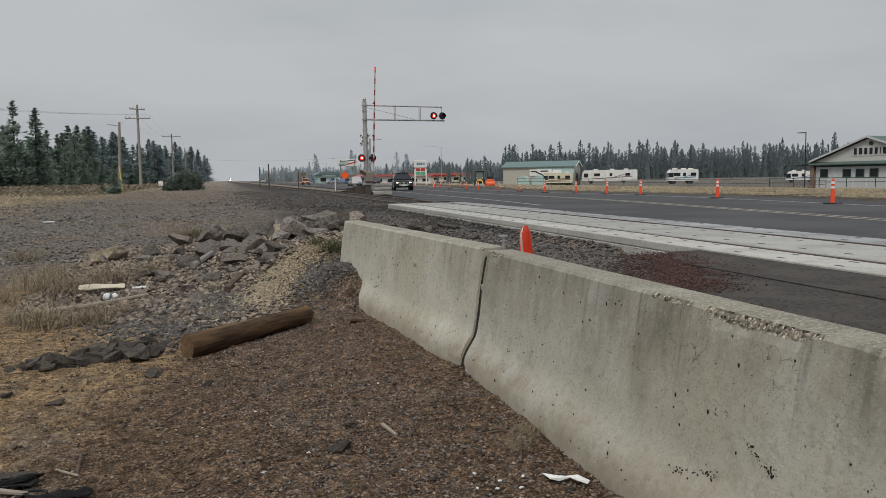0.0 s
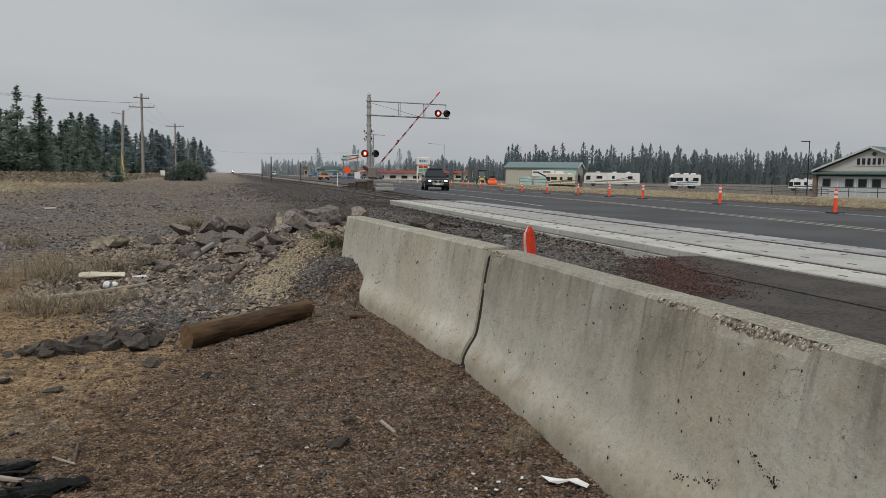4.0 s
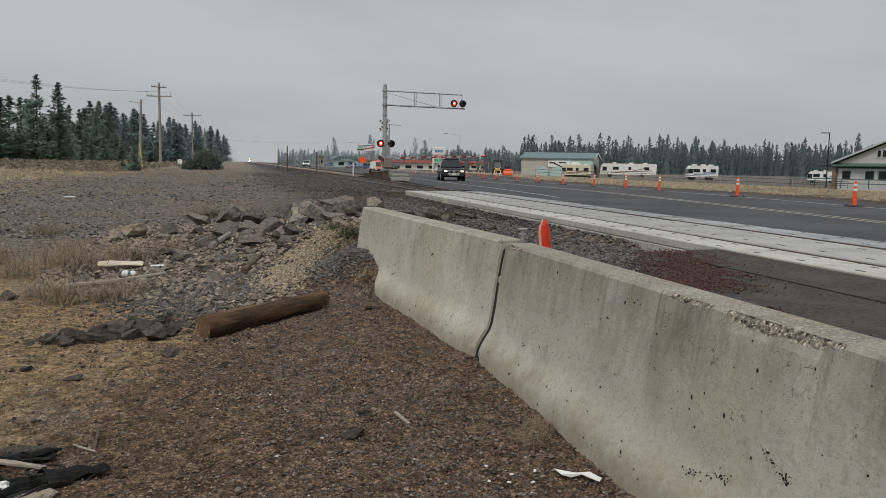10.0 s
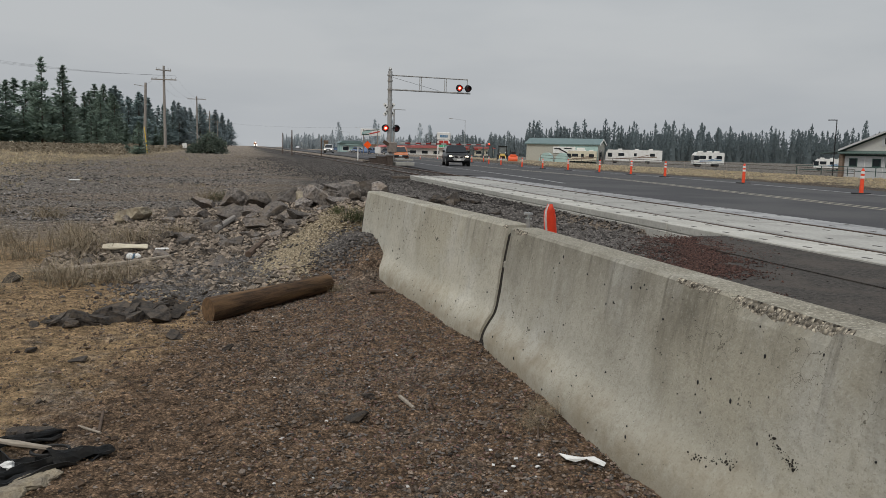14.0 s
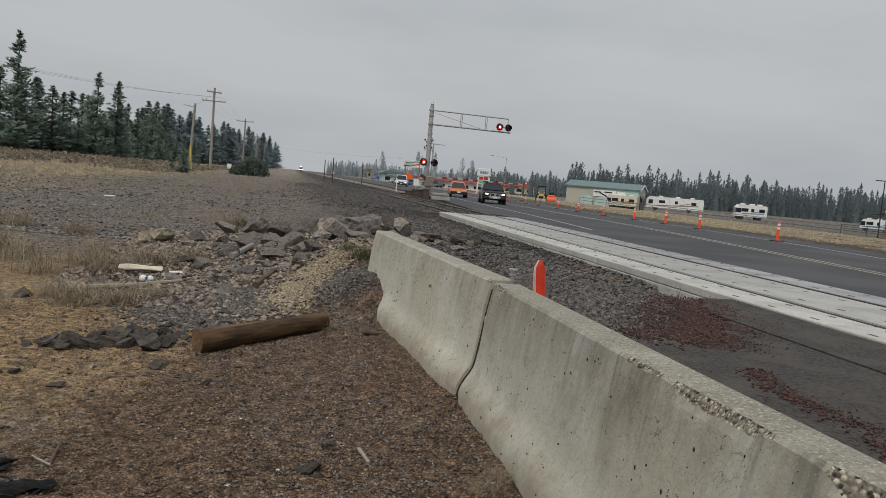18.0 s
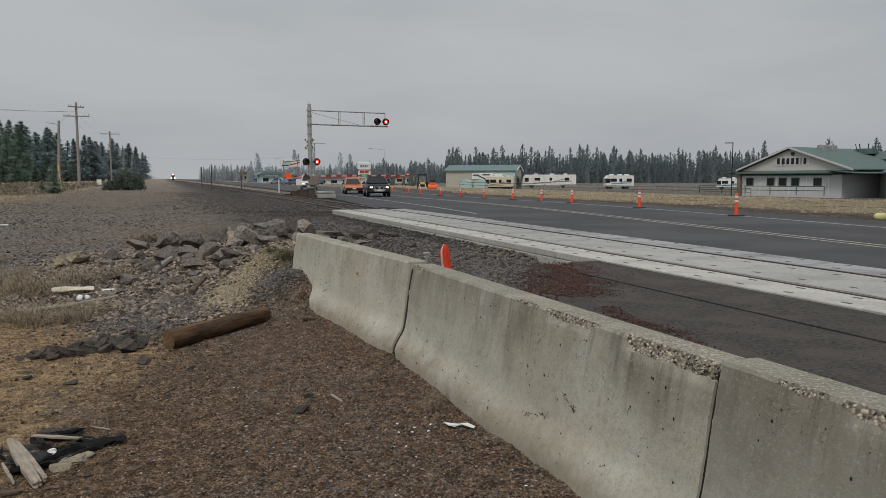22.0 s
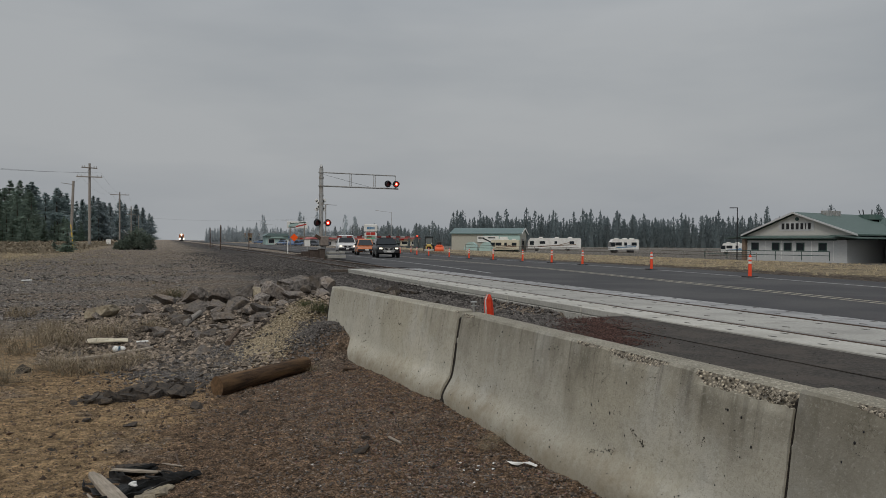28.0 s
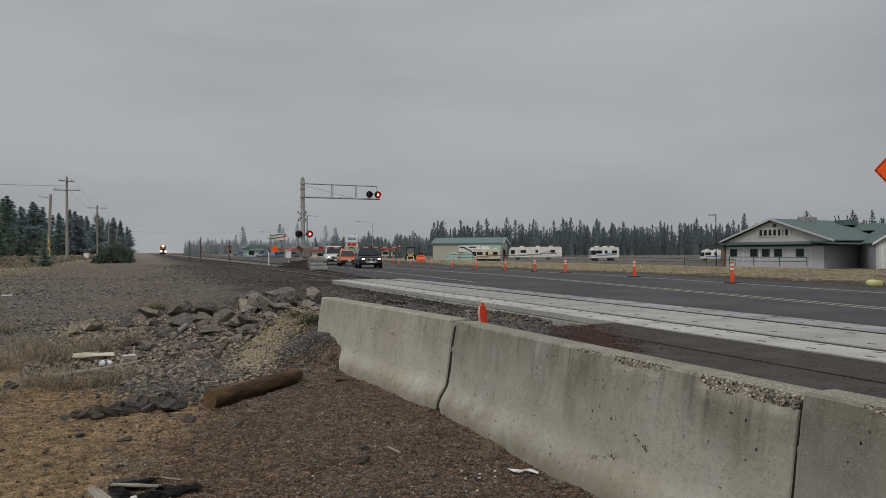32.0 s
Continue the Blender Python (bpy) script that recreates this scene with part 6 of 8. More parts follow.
# ---- poles and wires ----
def make_poles():
    def pole(x, y, h, arms, r=0.15, lean=(0, 0), label="weathered wooden utility pole with crossarms"):
        p = thing("utility_pole", label, "utility pole", pose(x, y, ground_z(x, y) - 0.2, lean[0], lean[1], 0), "poles along the railway")
        bm = bmesh.new()
        tube(bm, (0, 0, 0), (0, 0, h), r, r * 0.68, 10)
        part("shaft", bm, M_WOOD_POLE, p)
        for z, w, a in arms:
            bm = bmesh.new()
            box(bm, (0, -r, z), (w, 0.10, 0.13), pose(0, 0, 0, 0, 0, a), bevel=0.01)
            part("crossarm", bm, M_WOOD_POLE, p)
            for k in (-0.46, -0.3, 0.3, 0.46):
                bm = bmesh.new()
                tube(bm, (k * w * math.cos(radians(a)), -r + k * w * math.sin(radians(a)), z + 0.06), (k * w * math.cos(radians(a)), -r + k * w * math.sin(radians(a)), z + 0.26), 0.045, 0.03, 6)
                part("insulator", bm, M_GALV, p)
        return p
    pole(-9.9, 101.5, 10.4, ((9.85, 2.0, 35), (8.75, 2.9, 0)), 0.19)
    pole(-10.2, 169, 10.6, ((10.0, 3.6, 0),), 0.19)
    pole(-11.1, 242, 10.6, ((9.8, 3.4, 0), (8.2, 2.4, 0)), 0.2)
    pole(-12.0, 330, 10.6, ((9.8, 3.0, 0),), 0.2)
    p = pole(-9.5, 78.2, 6.7, (), 0.16, (0, 2.2), "leaning wooden pole with a yellow guy guard")
    bm = bmesh.new()
    tube(bm, (0.25, -0.1, 0.2), (-0.05, -0.1, 2.6), 0.06, 0.05, 8)
    part("guy_guard", bm, M_YELLOW, p, "yellow plastic guy guard")
    bm = bmesh.new()
    tube(bm, (0, 0, 6.35), (-1.0, -0.2, 6.45), 0.03, n=6)
    part("lamp_arm", bm, M_GALV, p)

    def wire(a, b, sag, r=0.007):
        bm = bmesh.new()
        a, b = Vector(a), Vector(b)
        prev = a
        for i in range(1, 13):
            t = i / 12
            q = a.lerp(b, t)
            q.z -= sag * 4 * t * (1 - t)
            tube(bm, prev, q, r, n=4, caps=False)
            prev = q
        single("overhead_wire", bm, M_BLACK, "thin dark overhead wire between poles", "wire", group="overhead wires")
    for k in (-1.3, 0.0, 1.3):
        wire((-9.9 + k, 101.4, 9.2), (-10.2 + k * 1.2, 168.9, 10.6), 1.2)
        wire((-10.2 + k * 1.2, 168.9, 10.6), (-11.1 + k * 1.1, 241.9, 10.9), 1.2)
        wire((-9.9 + k, 101.4, 9.2), (-34 + k, 78, 9.5), 0.7)
    wire((-9.7, 101.4, 9.9), (-9.25, 78.2, 6.4), 0.15)
    wire((-12, 329.9, 10.0), (60, 330, 11.0), 1.5, 0.015)
    wire((62, 152, 5.2), (150, 148, 5.0), 1.2, 0.01)
    # two pale leaning pipes in the shrub
    for x, y, a in ((-4.6, 86.5, -38), (-3.2, 87.5, -35)):
        bm = bmesh.new()
        tube(bm, (0, 0, -0.1), (0, 0, 2.6), 0.04, n=8)
        single("leaning_pipe", bm, M_GALV, "pale steel pipe leaning in a shrub", "pipe", pose(x + 0.9, y, ground_z(x, y), 0, a, 0), "leaning pipes")
    # dark posts beside the line
    for x, y in ((4.9, 92), (4.7, 112), (10.6, 118)):
        bm = bmesh.new()
        tube(bm, (0, 0, -0.1), (0, 0, 2.9), 0.07, 0.07, 6)
        single("line_post", bm, M_STEEL_RUST, "thin dark post beside the railway", "post", pose(x, y, ground_z(x, y)), "posts beside the railway")
    bm = bmesh.new()
    tube(bm, (0, 0, -0.1), (0, 0, 1.3), 0.06, n=8)
    single("marker_post", bm, M_WHITE, "short white marker post by the road", "post", pose(11.2, 82, road_z(82)))
    # small white notice by the trees
    sg = thing("notice_board", "small white notice board before the trees", "sign", pose(-8.9, 118, ground_z(-8.9, 118)) @ Matrix.Diagonal((0.7, 0.7, 0.6, 1)))
    bm = bmesh.new()
    box(bm, (0, 0, 1.0), (0.9, 0.05, 1.2), bevel=0.01)
    part("board", bm, M_WHITE, sg)
    bm = bmesh.new()
    box(bm, (0, 0.05, 0.4), (0.08, 0.05, 0.9))
    part("post", bm, M_WOOD_POLE, sg)


# ---- trees ----
def pine_parts(seed, h, spread_, levels, per, material, low=0.12, tips=5):
    """Trunk and crown of a conifer: whorls of drooping boughs, each a fan of ragged sprays."""
    rnd = random.Random(seed)
    verts, faces = [], []

    def tuft(c, along, size):
        """A small ragged spray of needles, roughly level, with its tips lifted."""
        e1 = along * size * rnd.uniform(0.7, 1.3)
        e2 = Vector((-along.y, along.x, rnd.uniform(-0.45, 0.45))) * size * rnd.uniform(0.35, 0.7)
        k = len(verts)
        lift = Vector((0, 0, size * rnd.uniform(0.0, 0.55)))
        verts.extend([c - e1 * 0.6, c + e2 - lift * 0.4, c + e1 + lift, c - e2 - lift * 0.4])
        faces.extend([(k, k + 1, k + 2), (k, k + 2, k + 3)])
    gaps = [(rnd.uniform(0, math.tau), rnd.uniform(0.1, 0.8)) for _ in range(6)]
    for i in range(levels):
        u = (i + rnd.uniform(-0.3, 0.3)) / (levels - 1)
        u = min(1.0, max(0.0, u))
        z = h * (low + (0.975 - low) * u)
        rad = spread_ * ((1 - u) ** 0.80) * min(1.0, 0.72 + 1.2 * u) * rnd.uniform(0.72, 1.15) + 0.012 * h
        for j in range(max(4, int(per * (1 - 0.55 * u)))):
            a = rnd.uniform(0, math.tau)
            if any(abs(u - gu) < 0.06 and math.cos(a - ga) > 0.5 for ga, gu in gaps):
                continue
            r = rad * rnd.uniform(0.55, 1.12)
            out = Vector((math.cos(a), math.sin(a), 0))
            for q in range(tips):
                f = (q + rnd.random()) / tips
                c = out * (r * (0.10 + 0.90 * f)) + Vector((0, 0, z - 0.16 * r * f + 0.16 * r * f * f * f + rnd.gauss(0, 0.045 * h * (1 - 0.7 * u) / 3)))
                turn = a + rnd.gauss(0, 0.7)
                tuft(c + Vector((rnd.gauss(0, 0.09), rnd.gauss(0, 0.09), 0)) * r, Vector((math.cos(turn), math.sin(turn), rnd.uniform(-0.25, 0.35))), h * (0.023 + 0.016 * (1 - u)) * rnd.uniform(0.7, 1.3))
    for q in range(10):
        tuft(Vector((rnd.gauss(0, 0.004) * h, rnd.gauss(0, 0.004) * h, h * (0.94 + 0.006 * q))), Vector((rnd.uniform(-0.5, 0.5), rnd.uniform(-0.5, 0.5), 1)), h * 0.014)
    crown = soup("crown", [tuple(v) for v in verts], faces, material)
    bm = bmesh.new()
    tube(bm, (0, 0, -0.3), (0, 0, h * 0.55), h * 0.016, h * 0.009, 8)
    tube(bm, (0, 0, h * 0.55), (0, 0, h * 0.97), h * 0.009, h * 0.002, 6)
    for _ in range(7):
        a, z = rnd.uniform(0, math.tau), h * rnd.uniform(low * 0.6, 0.5)
        tube(bm, (0, 0, z), (math.cos(a) * spread_ * 0.5, math.sin(a) * spread_ * 0.5, z - 0.03 * h), h * 0.004, h * 0.001, 5)
    return mesh_of(bm, "trunk", M_BARK), crown


def make_woods():
    rnd = random.Random(21)

    def variants(material, n, seed):
        return [pine_parts(seed + i, 10.0, rnd.uniform(2.0, 2.9), 42, 12, material, rnd.uniform(0.03, 0.14), 6) for i in range(n)]
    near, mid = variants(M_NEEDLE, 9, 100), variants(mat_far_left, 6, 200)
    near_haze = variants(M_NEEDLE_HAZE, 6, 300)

    def plant(kinds, x, y, h, wide=1.0, label="tall dark green pine tree at the edge of the woods"):
        tk, cr = rnd.choice(kinds)
        t = thing("pine_tree", label, "tree", pose(x, y, ground_z(x, y) - 0.1, rnd.uniform(-1.5, 1.5), rnd.uniform(-1.5, 1.5), rnd.uniform(0, 360)) @ Matrix.Diagonal((wide * h / 10, wide * h / 10, h / 10, 1)), "pines of the left woods")
        part("trunk", tk, None, t)
        part("crown", cr, None, t)

    def edge(y):
        return -39 + (y - 140) * 0.085 if y > 140 else -39 - (140 - y) * 0.12
    for (x, y, h, w) in ((-35.5, 152, 15.6, 0.95), (-33.3, 158, 14.8, 1.05), (-45, 150, 13.5, 1.25), (-41.5, 148, 12.0, 1.4), (-50, 155, 15, 1.1), (-53, 150, 17.5, 1.0), (-56, 158, 16, 1.0), (-60, 150, 20.5, 1.0), (-44.9, 140, 20.0, 0.95), (-48.5, 143, 14.0, 1.2), (-48, 160, 14, 1.2)):
        plant(near, x, y, h, w)
    for i in range(58):
        y = 165 + i * 2.4 + rnd.uniform(-2, 2)
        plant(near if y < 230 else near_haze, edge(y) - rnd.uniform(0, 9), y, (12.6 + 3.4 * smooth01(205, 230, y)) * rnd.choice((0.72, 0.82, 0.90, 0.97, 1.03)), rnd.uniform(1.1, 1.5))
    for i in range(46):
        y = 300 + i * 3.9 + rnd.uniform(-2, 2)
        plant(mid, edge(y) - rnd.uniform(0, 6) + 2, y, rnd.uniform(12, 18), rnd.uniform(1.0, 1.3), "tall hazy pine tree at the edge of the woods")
    for i in range(26):
        y = 150 + i * 4.5
        plant(near, edge(y) + rnd.uniform(0, 4), y, rnd.uniform(3.5, 7.5), rnd.uniform(1.2, 1.7), "young bushy pine before the taller woods")
    plant(near, -8.45, 66.6, 2.8, 1.25, "small bushy pine beside a leaning pole")
    plant(near, -9.5, 67.6, 1.2, 1.7, "small bushy pine beside a leaning pole")

    # spreading shrubs: a few stems and a rounded crown of many leaves
    def shrub(x, y, r, h, seed):
        q = random.Random(seed)
        verts, faces = [], []
        for _ in range(1500):
            a, t = q.uniform(0, math.tau), q.random() ** 0.5
            lump = 0.72 + 0.28 * math.sin(3 * a + seed) * math.cos(2 * a)
            top = math.sqrt(max(0.0, 1 - t * t)) * h * lump
            c = Vector((math.cos(a) * r * t * lump, math.sin(a) * r * t * lump, top * (0.15 + 0.85 * q.random() ** 0.6)))
            k = len(verts)
            verts += [tuple(c + Vector((q.gauss(0, 0.13), q.gauss(0, 0.13), q.gauss(0, 0.10)))) for _ in range(3)]
            faces.append((k, k + 1, k + 2))
        s_ = thing("shrub", "low spreading dark green shrub by the gravel", "shrub", pose(x, y, ground_z(x, y)), "shrubs by the gravel")
        part("crown", soup("crown", verts, faces, M_BUSH), None, s_)
        bm = bmesh.new()
        for j in range(6):
            a = j * 1.05 + q.random()
            tube(bm, (0, 0, -0.05), (math.cos(a) * r * 0.5, math.sin(a) * r * 0.5, h * 0.6), 0.05, 0.02, 6)
        part("stem", bm, M_BARK, s_)
    shrub(-4.1, 83.0, 1.45, 2.7, 1)
    shrub(-3.2, 84.0, 1.1, 2.0, 2)
    shrub(-5.2, 82.5, 0.9, 1.1, 3)

    # far woods, one mesh of many ragged trees
    def belt(name, n, place, hh, material, seed, label, tufts=110):
        r = random.Random(seed)
        verts, faces = [], []
        for _ in range(n):
            x, y = place(r)
            z0 = -1.6
            h = hh(r)
            sp = h * r.uniform(0.13, 0.21)
            full = r.uniform(0.45, 0.8)
            for i in range(tufts):
                u = ((i + r.random()) / tufts) ** 0.85
                rad = sp * (1 - u) ** full * r.uniform(0.35, 1.1) + 0.10
                a = r.uniform(0, math.tau)
                c = (x + math.cos(a) * rad, y + math.sin(a) * rad, z0 + h * (0.03 + 0.96 * u))
                e = (0.022 + 0.024 * (1 - u)) * h * r.uniform(0.6, 1.2)
                b_ = r.uniform(0, math.tau)
                k = len(verts)
                cb, sb = math.cos(b_) * e, math.sin(b_) * e
                verts += [(c[0] - cb, c[1] - sb, c[2] - e * r.uniform(0.3, 1.0)), (c[0] + cb, c[1] + sb, c[2] - e * r.uniform(0.3, 1.0)), (c[0] + r.uniform(-0.4, 0.4) * cb, c[1] + r.uniform(-0.4, 0.4) * sb, c[2] + e * r.uniform(0.5, 1.2))]
                faces.append((k, k + 1, k + 2))
            k = len(verts)
            for j in range(5):
                a = j / 5 * math.tau
                verts.append((x + math.cos(a) * sp * 0.62, y + math.sin(a) * sp * 0.62, z0))
            verts.append((x, y, z0 + h * 0.9))
            faces += [(k + j, k + (j + 1) % 5, k + 5) for j in range(5)]
            k = len(verts)
            t_ = h * 0.022
            verts += [(x - t_, y, z0 + h * 0.86), (x + t_, y, z0 + h * 0.86), (x, y + t_, z0 + h * 0.86), (x, y, z0 + h * 1.03)]
            faces += [(k, k + 1, k + 3), (k + 1, k + 2, k + 3), (k + 2, k, k + 3)]
        tagged(new(name, soup(name, verts, faces, material)), label, "trees", kind="stuff")

    def ring(r0, r1, a0, a1):
        def f(r):
            a, q = radians(r.uniform(a0, a1)), r.uniform(r0, r1)
            return q * math.sin(a), q * math.cos(a)
        return f
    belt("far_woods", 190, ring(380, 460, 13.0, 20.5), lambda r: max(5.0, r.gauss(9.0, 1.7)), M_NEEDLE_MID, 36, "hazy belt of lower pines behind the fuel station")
    belt("far_woods", 1360, ring(350, 440, 20.0, 80), lambda r: max(8.0, r.gauss(12.6, 2.0)), M_NEEDLE_FAR, 31, "long belt of pines across the fields, tinted grey-green with haze")
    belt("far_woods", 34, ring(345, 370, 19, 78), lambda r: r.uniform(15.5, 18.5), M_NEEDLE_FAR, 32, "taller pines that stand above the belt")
    belt("distant_woods", 800, ring(520, 640, 2.4, 17), lambda r: max(4.5, r.gauss(8.2, 2.0)), M_NEEDLE_TOWN, 33, "distant pines behind the town, blue-grey haze in their colour")
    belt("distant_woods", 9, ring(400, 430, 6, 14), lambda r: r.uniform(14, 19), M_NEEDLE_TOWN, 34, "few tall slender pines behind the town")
    belt("town_trees", 40, ring(200, 290, 11.5, 19), lambda r: r.uniform(4, 8), M_NEEDLE_FAR, 35, "green trees among the roadside shops")


# haze put into the base colour of the far left pines
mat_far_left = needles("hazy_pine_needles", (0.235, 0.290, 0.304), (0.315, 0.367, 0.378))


# ---- road furniture ----
def make_drums():
    d = thing("tube_marker", "orange tubular road marker with white bands on a black base", "road marker", pose(16.8, 18.4, road_z(18)) @ Matrix.Diagonal((0.72, 0.72, 0.66, 1)), "markers along the far road edge")
    bm = bmesh.new()
    tube(bm, (0, 0, 0.03), (0, 0, 1.02), 0.085, 0.065, 12)
    part("post", bm, M_ORANGE, d)
    bm = bmesh.new()
    tube(bm, (0, 0, 1.02), (0, 0, 1.10), 0.06, 0.02, 12)
    part("handle", bm, M_ORANGE, d)
    for z in (0.66, 0.86):
        bm = bmesh.new()
        tube(bm, (0, 0, z), (0, 0, z + 0.11), 0.0775 - 0.02 * (z - 0.66), 0.0755 - 0.02 * (z - 0.66), 12)
        part("white_band", bm, M_WHITE, d)
    bm = bmesh.new()
    box(bm, (0, 0, 0.025), (0.62, 0.40, 0.05), bevel=0.015)
    part("base", bm, M_RUBBER, d, "black rubber base")
    for x, y in ((17.7, 25.1), (18.8, 32.6), (19.2, 36.7), (19.75, 41.6), (20.1, 47), (20.6, 52.8), (20.9, 58), (21.3, 64.5), (21.6, 69), (22.0, 76), (18.2, 13.0), (22.6, 84)):
        copy_thing(d, pose(x, y, (road_z(y) if x < road_mid(y) + 6 else ground_z(x, y)) + 0.0, 0, random.uniform(-2, 2), random.uniform(-15, 15)))
    for x, y in ((23.5, 88), (25.5, 92), (21.0, 96), (27.5, 90), (24.2, 100)):
        copy_thing(d, pose(x, y, ground_z(x, y), 0, 0, 20 * x))


def rounded_plate(bm, w, h, t, r):
    """A plate with rounded corners, in x and z."""
    pts = []
    for cx, cz, a0 in ((w / 2 - r, h / 2 - r, 0), (-w / 2 + r, h / 2 - r, 90), (-w / 2 + r, -h / 2 + r, 180), (w / 2 - r, -h / 2 + r, 270)):
        for k in range(5):
            a = radians(a0 + 22.5 * k)
            pts.append((cx + r * math.cos(a), cz + r * math.sin(a)))
    return prism(bm, pts, -t / 2, t / 2)


def make_sign():
    s = thing("road_work_sign", "orange diamond road work sign on two orange posts", "road sign", pose(20.26, 15.06, -0.1, 0, 0, -17))
    hx = 0.375
    for x in (-hx, hx):
        bm = bmesh.new()
        box(bm, (x, 0.05, 1.72), (0.10, 0.06, 2.65), bevel=0.006)
        part("post", bm, M_ORANGE_SIGN, s, "orange painted post")
        bm = bmesh.new()
        box(bm, (x, 0.05, 0.2), (0.11, 0.07, 0.46), bevel=0.006)
        part("post_foot", bm, M_GALV, s, "galvanised steel foot")
    bm = bmesh.new()
    vs = rounded_plate(bm, 1.22, 1.22, 0.02, 0.06)
    bmesh.ops.transform(bm, matrix=pose(0, 0, 0, 0, 45, 0), verts=vs)
    dia = part("diamond_plate", bm, M_ORANGE_SIGN, s, at=pose(0, 0, 3.56))
    for (w, r, y) in ((1.16, 0.05, -0.013),):
        pr = []
        bm = bmesh.new()
        for ww, t in ((1.17, 0), (1.125, 1)):
            pr.append(ww / 2)
        o, i_ = pr
        for k in range(4):
            a = k * math.pi / 2
            ca, sa = math.cos(a), math.sin(a)
            q = [(-o, o), (o, o), (i_, i_), (-i_, i_)]
            v = [bm.verts.new((x * ca - z * sa, y, x * sa + z * ca)) for x, z in q]
            bm.faces.new(v)
        r = bmesh.ops.extrude_face_region(bm, geom=bm.faces[:])
        bmesh.ops.translate(bm, vec=(0, -0.003, 0), verts=[v for v in r["geom"] if isinstance(v, bmesh.types.BMVert)])
        bmesh.ops.transform(bm, matrix=pose(0, 0, 0, 0, 45, 0), verts=bm.verts[:])
        part("border", bm, M_BLACK, dia, "thin black border")
    letters("ABRUPT", 0.27, M_BLACK, dia, pose(0, -0.016, 0.13, 90, 0, 0), wide=0.88)
    letters("EDGE", 0.27, M_BLACK, dia, pose(0, -0.016, -0.16, 90, 0, 0), wide=0.88)
    bm = bmesh.new()
    rounded_plate(bm, 0.93, 0.46, 0.02, 0.04)
    pl = part("rider_plate", bm, M_ORANGE_SIGN, s, at=pose(0.02, 0, 2.42))
    letters("RIGHT", 0.27, M_BLACK, pl, pose(0, -0.016, 0.0, 90, 0, 0), wide=0.86)
    for z in (0.21, -0.21):
        bm = bmesh.new()
        box(bm, (0, -0.012, z), (0.885, 0.004, 0.016))
        part("border", bm, M_BLACK, pl)
    for x in (-0.44, 0.44):
        bm = bmesh.new()
        box(bm, (x, -0.0125, 0), (0.016, 0.004, 0.42))
        part("border", bm, M_BLACK, pl)
    # sandbags
    sand = mat("pale_yellow_sack", (0.50, 0.52, 0.20), (0.70, 0.70, 0.34), 14, 0.8, 0.4, c3=(0.40, 0.38, 0.22), scale3=4)
    rnd = random.Random(4)
    for i, (px, py, turn) in enumerate(((20.42, 16.15, -30), (21.02, 15.72, -42), (20.45, 15.05, -25), (21.28, 14.85, -48), (20.62, 11.62, -35), (21.25, 11.3, -40))):
        bm = bmesh.new()
        g = bmesh.ops.create_uvsphere(bm, u_segments=16, v_segments=10, radius=1)
        for v in g["verts"]:
            v.co.x = math.copysign(abs(v.co.x) ** 0.7, v.co.x) * 0.245
            v.co.y = math.copysign(abs(v.co.y) ** 0.7, v.co.y) * 0.17
            v.co.z = math.copysign(abs(v.co.z) ** 0.8, v.co.z) * 0.125 * (1 + 0.5 * noise.noise(v.co * 7 + Vector((i, 0, 0))))
        single("sandbag", bm, sand, "pale yellow filled sandbag weighing down the sign", "sandbag", pose(px, py, max(ground_z(px, py), road_z(py) if px < road_mid(py) + 6.1 else -9) + 0.085, 0, 0, turn), "sandbags by the road", smooth=True)
    # striped barricade
    b = thing("barricade", "orange and white striped road barricade on a white frame", "barricade", pose(21.38, 11.0, -0.12, 0, 0, -38))
    for z in (1.40, 0.88, 0.36):
        rail = new("rail_board")
        rail.parent = b
        n = 16
        for i in range(n):
            bm = bmesh.new()
            x0 = -1.83 + 3.66 * i / n
            w, hh, sl = 3.66 / n, 0.105, 0.11
            lo = [(max(-1.83, min(1.83, x0 + a)), zz) for a, zz in ((-sl, -hh), (w - sl, -hh), (w + sl, hh), (sl, hh))]
            if len({(round(p, 3), q) for p, q in lo}) >= 3:
                prism(bm, lo, -0.015, 0.015)
                part("stripe", bm, M_ORANGE_SIGN if i % 2 else M_WHITE, rail, at=pose(0, 0, z))
            else:
                bm.free()
    for x in (-1.56, 1.5):
        bm = bmesh.new()
        box(bm, (x, 0.05, 0.80), (0.07, 0.05, 1.6), bevel=0.006)
        part("upright", bm, M_WHITE, b)
        bm = bmesh.new()
        box(bm, (x, 0.0, 0.03), (0.07, 1.5, 0.05), bevel=0.006)
        part("skid", bm, M_WHITE, b)


def make_fence():
    f = thing("fence", "low brown post and rail fence across the verge", "fence")
    post = bmesh.new()
    tube(post, (0, 0, -0.2), (0, 0, 1.0), 0.055, 0.05, 7)
    pm = mesh_of(post, "fence_post", M_WOOD_POLE)
    prev = None
    for i in range(17):
        x, y = 46.0 + 19.5 * i / 16, 119.0 - 46.0 * (i / 16) ** 1.05
        z = ground_z(x, y)
        part("fence_post", pm, None, f, at=pose(x, y, z))
        if prev:
            for h in (0.5, 0.95):
                bm = bmesh.new()
                tube(bm, (prev[0], prev[1], prev[2] + h), (x, y, z + h), 0.035, n=5)
                part("fence_rail", bm, M_TIE, f)
        prev = (x, y, z)


SIGNAL, GATE_ARM, LIT = make_signal()
make_poles()
make_woods()
make_drums()
make_sign()
make_fence()


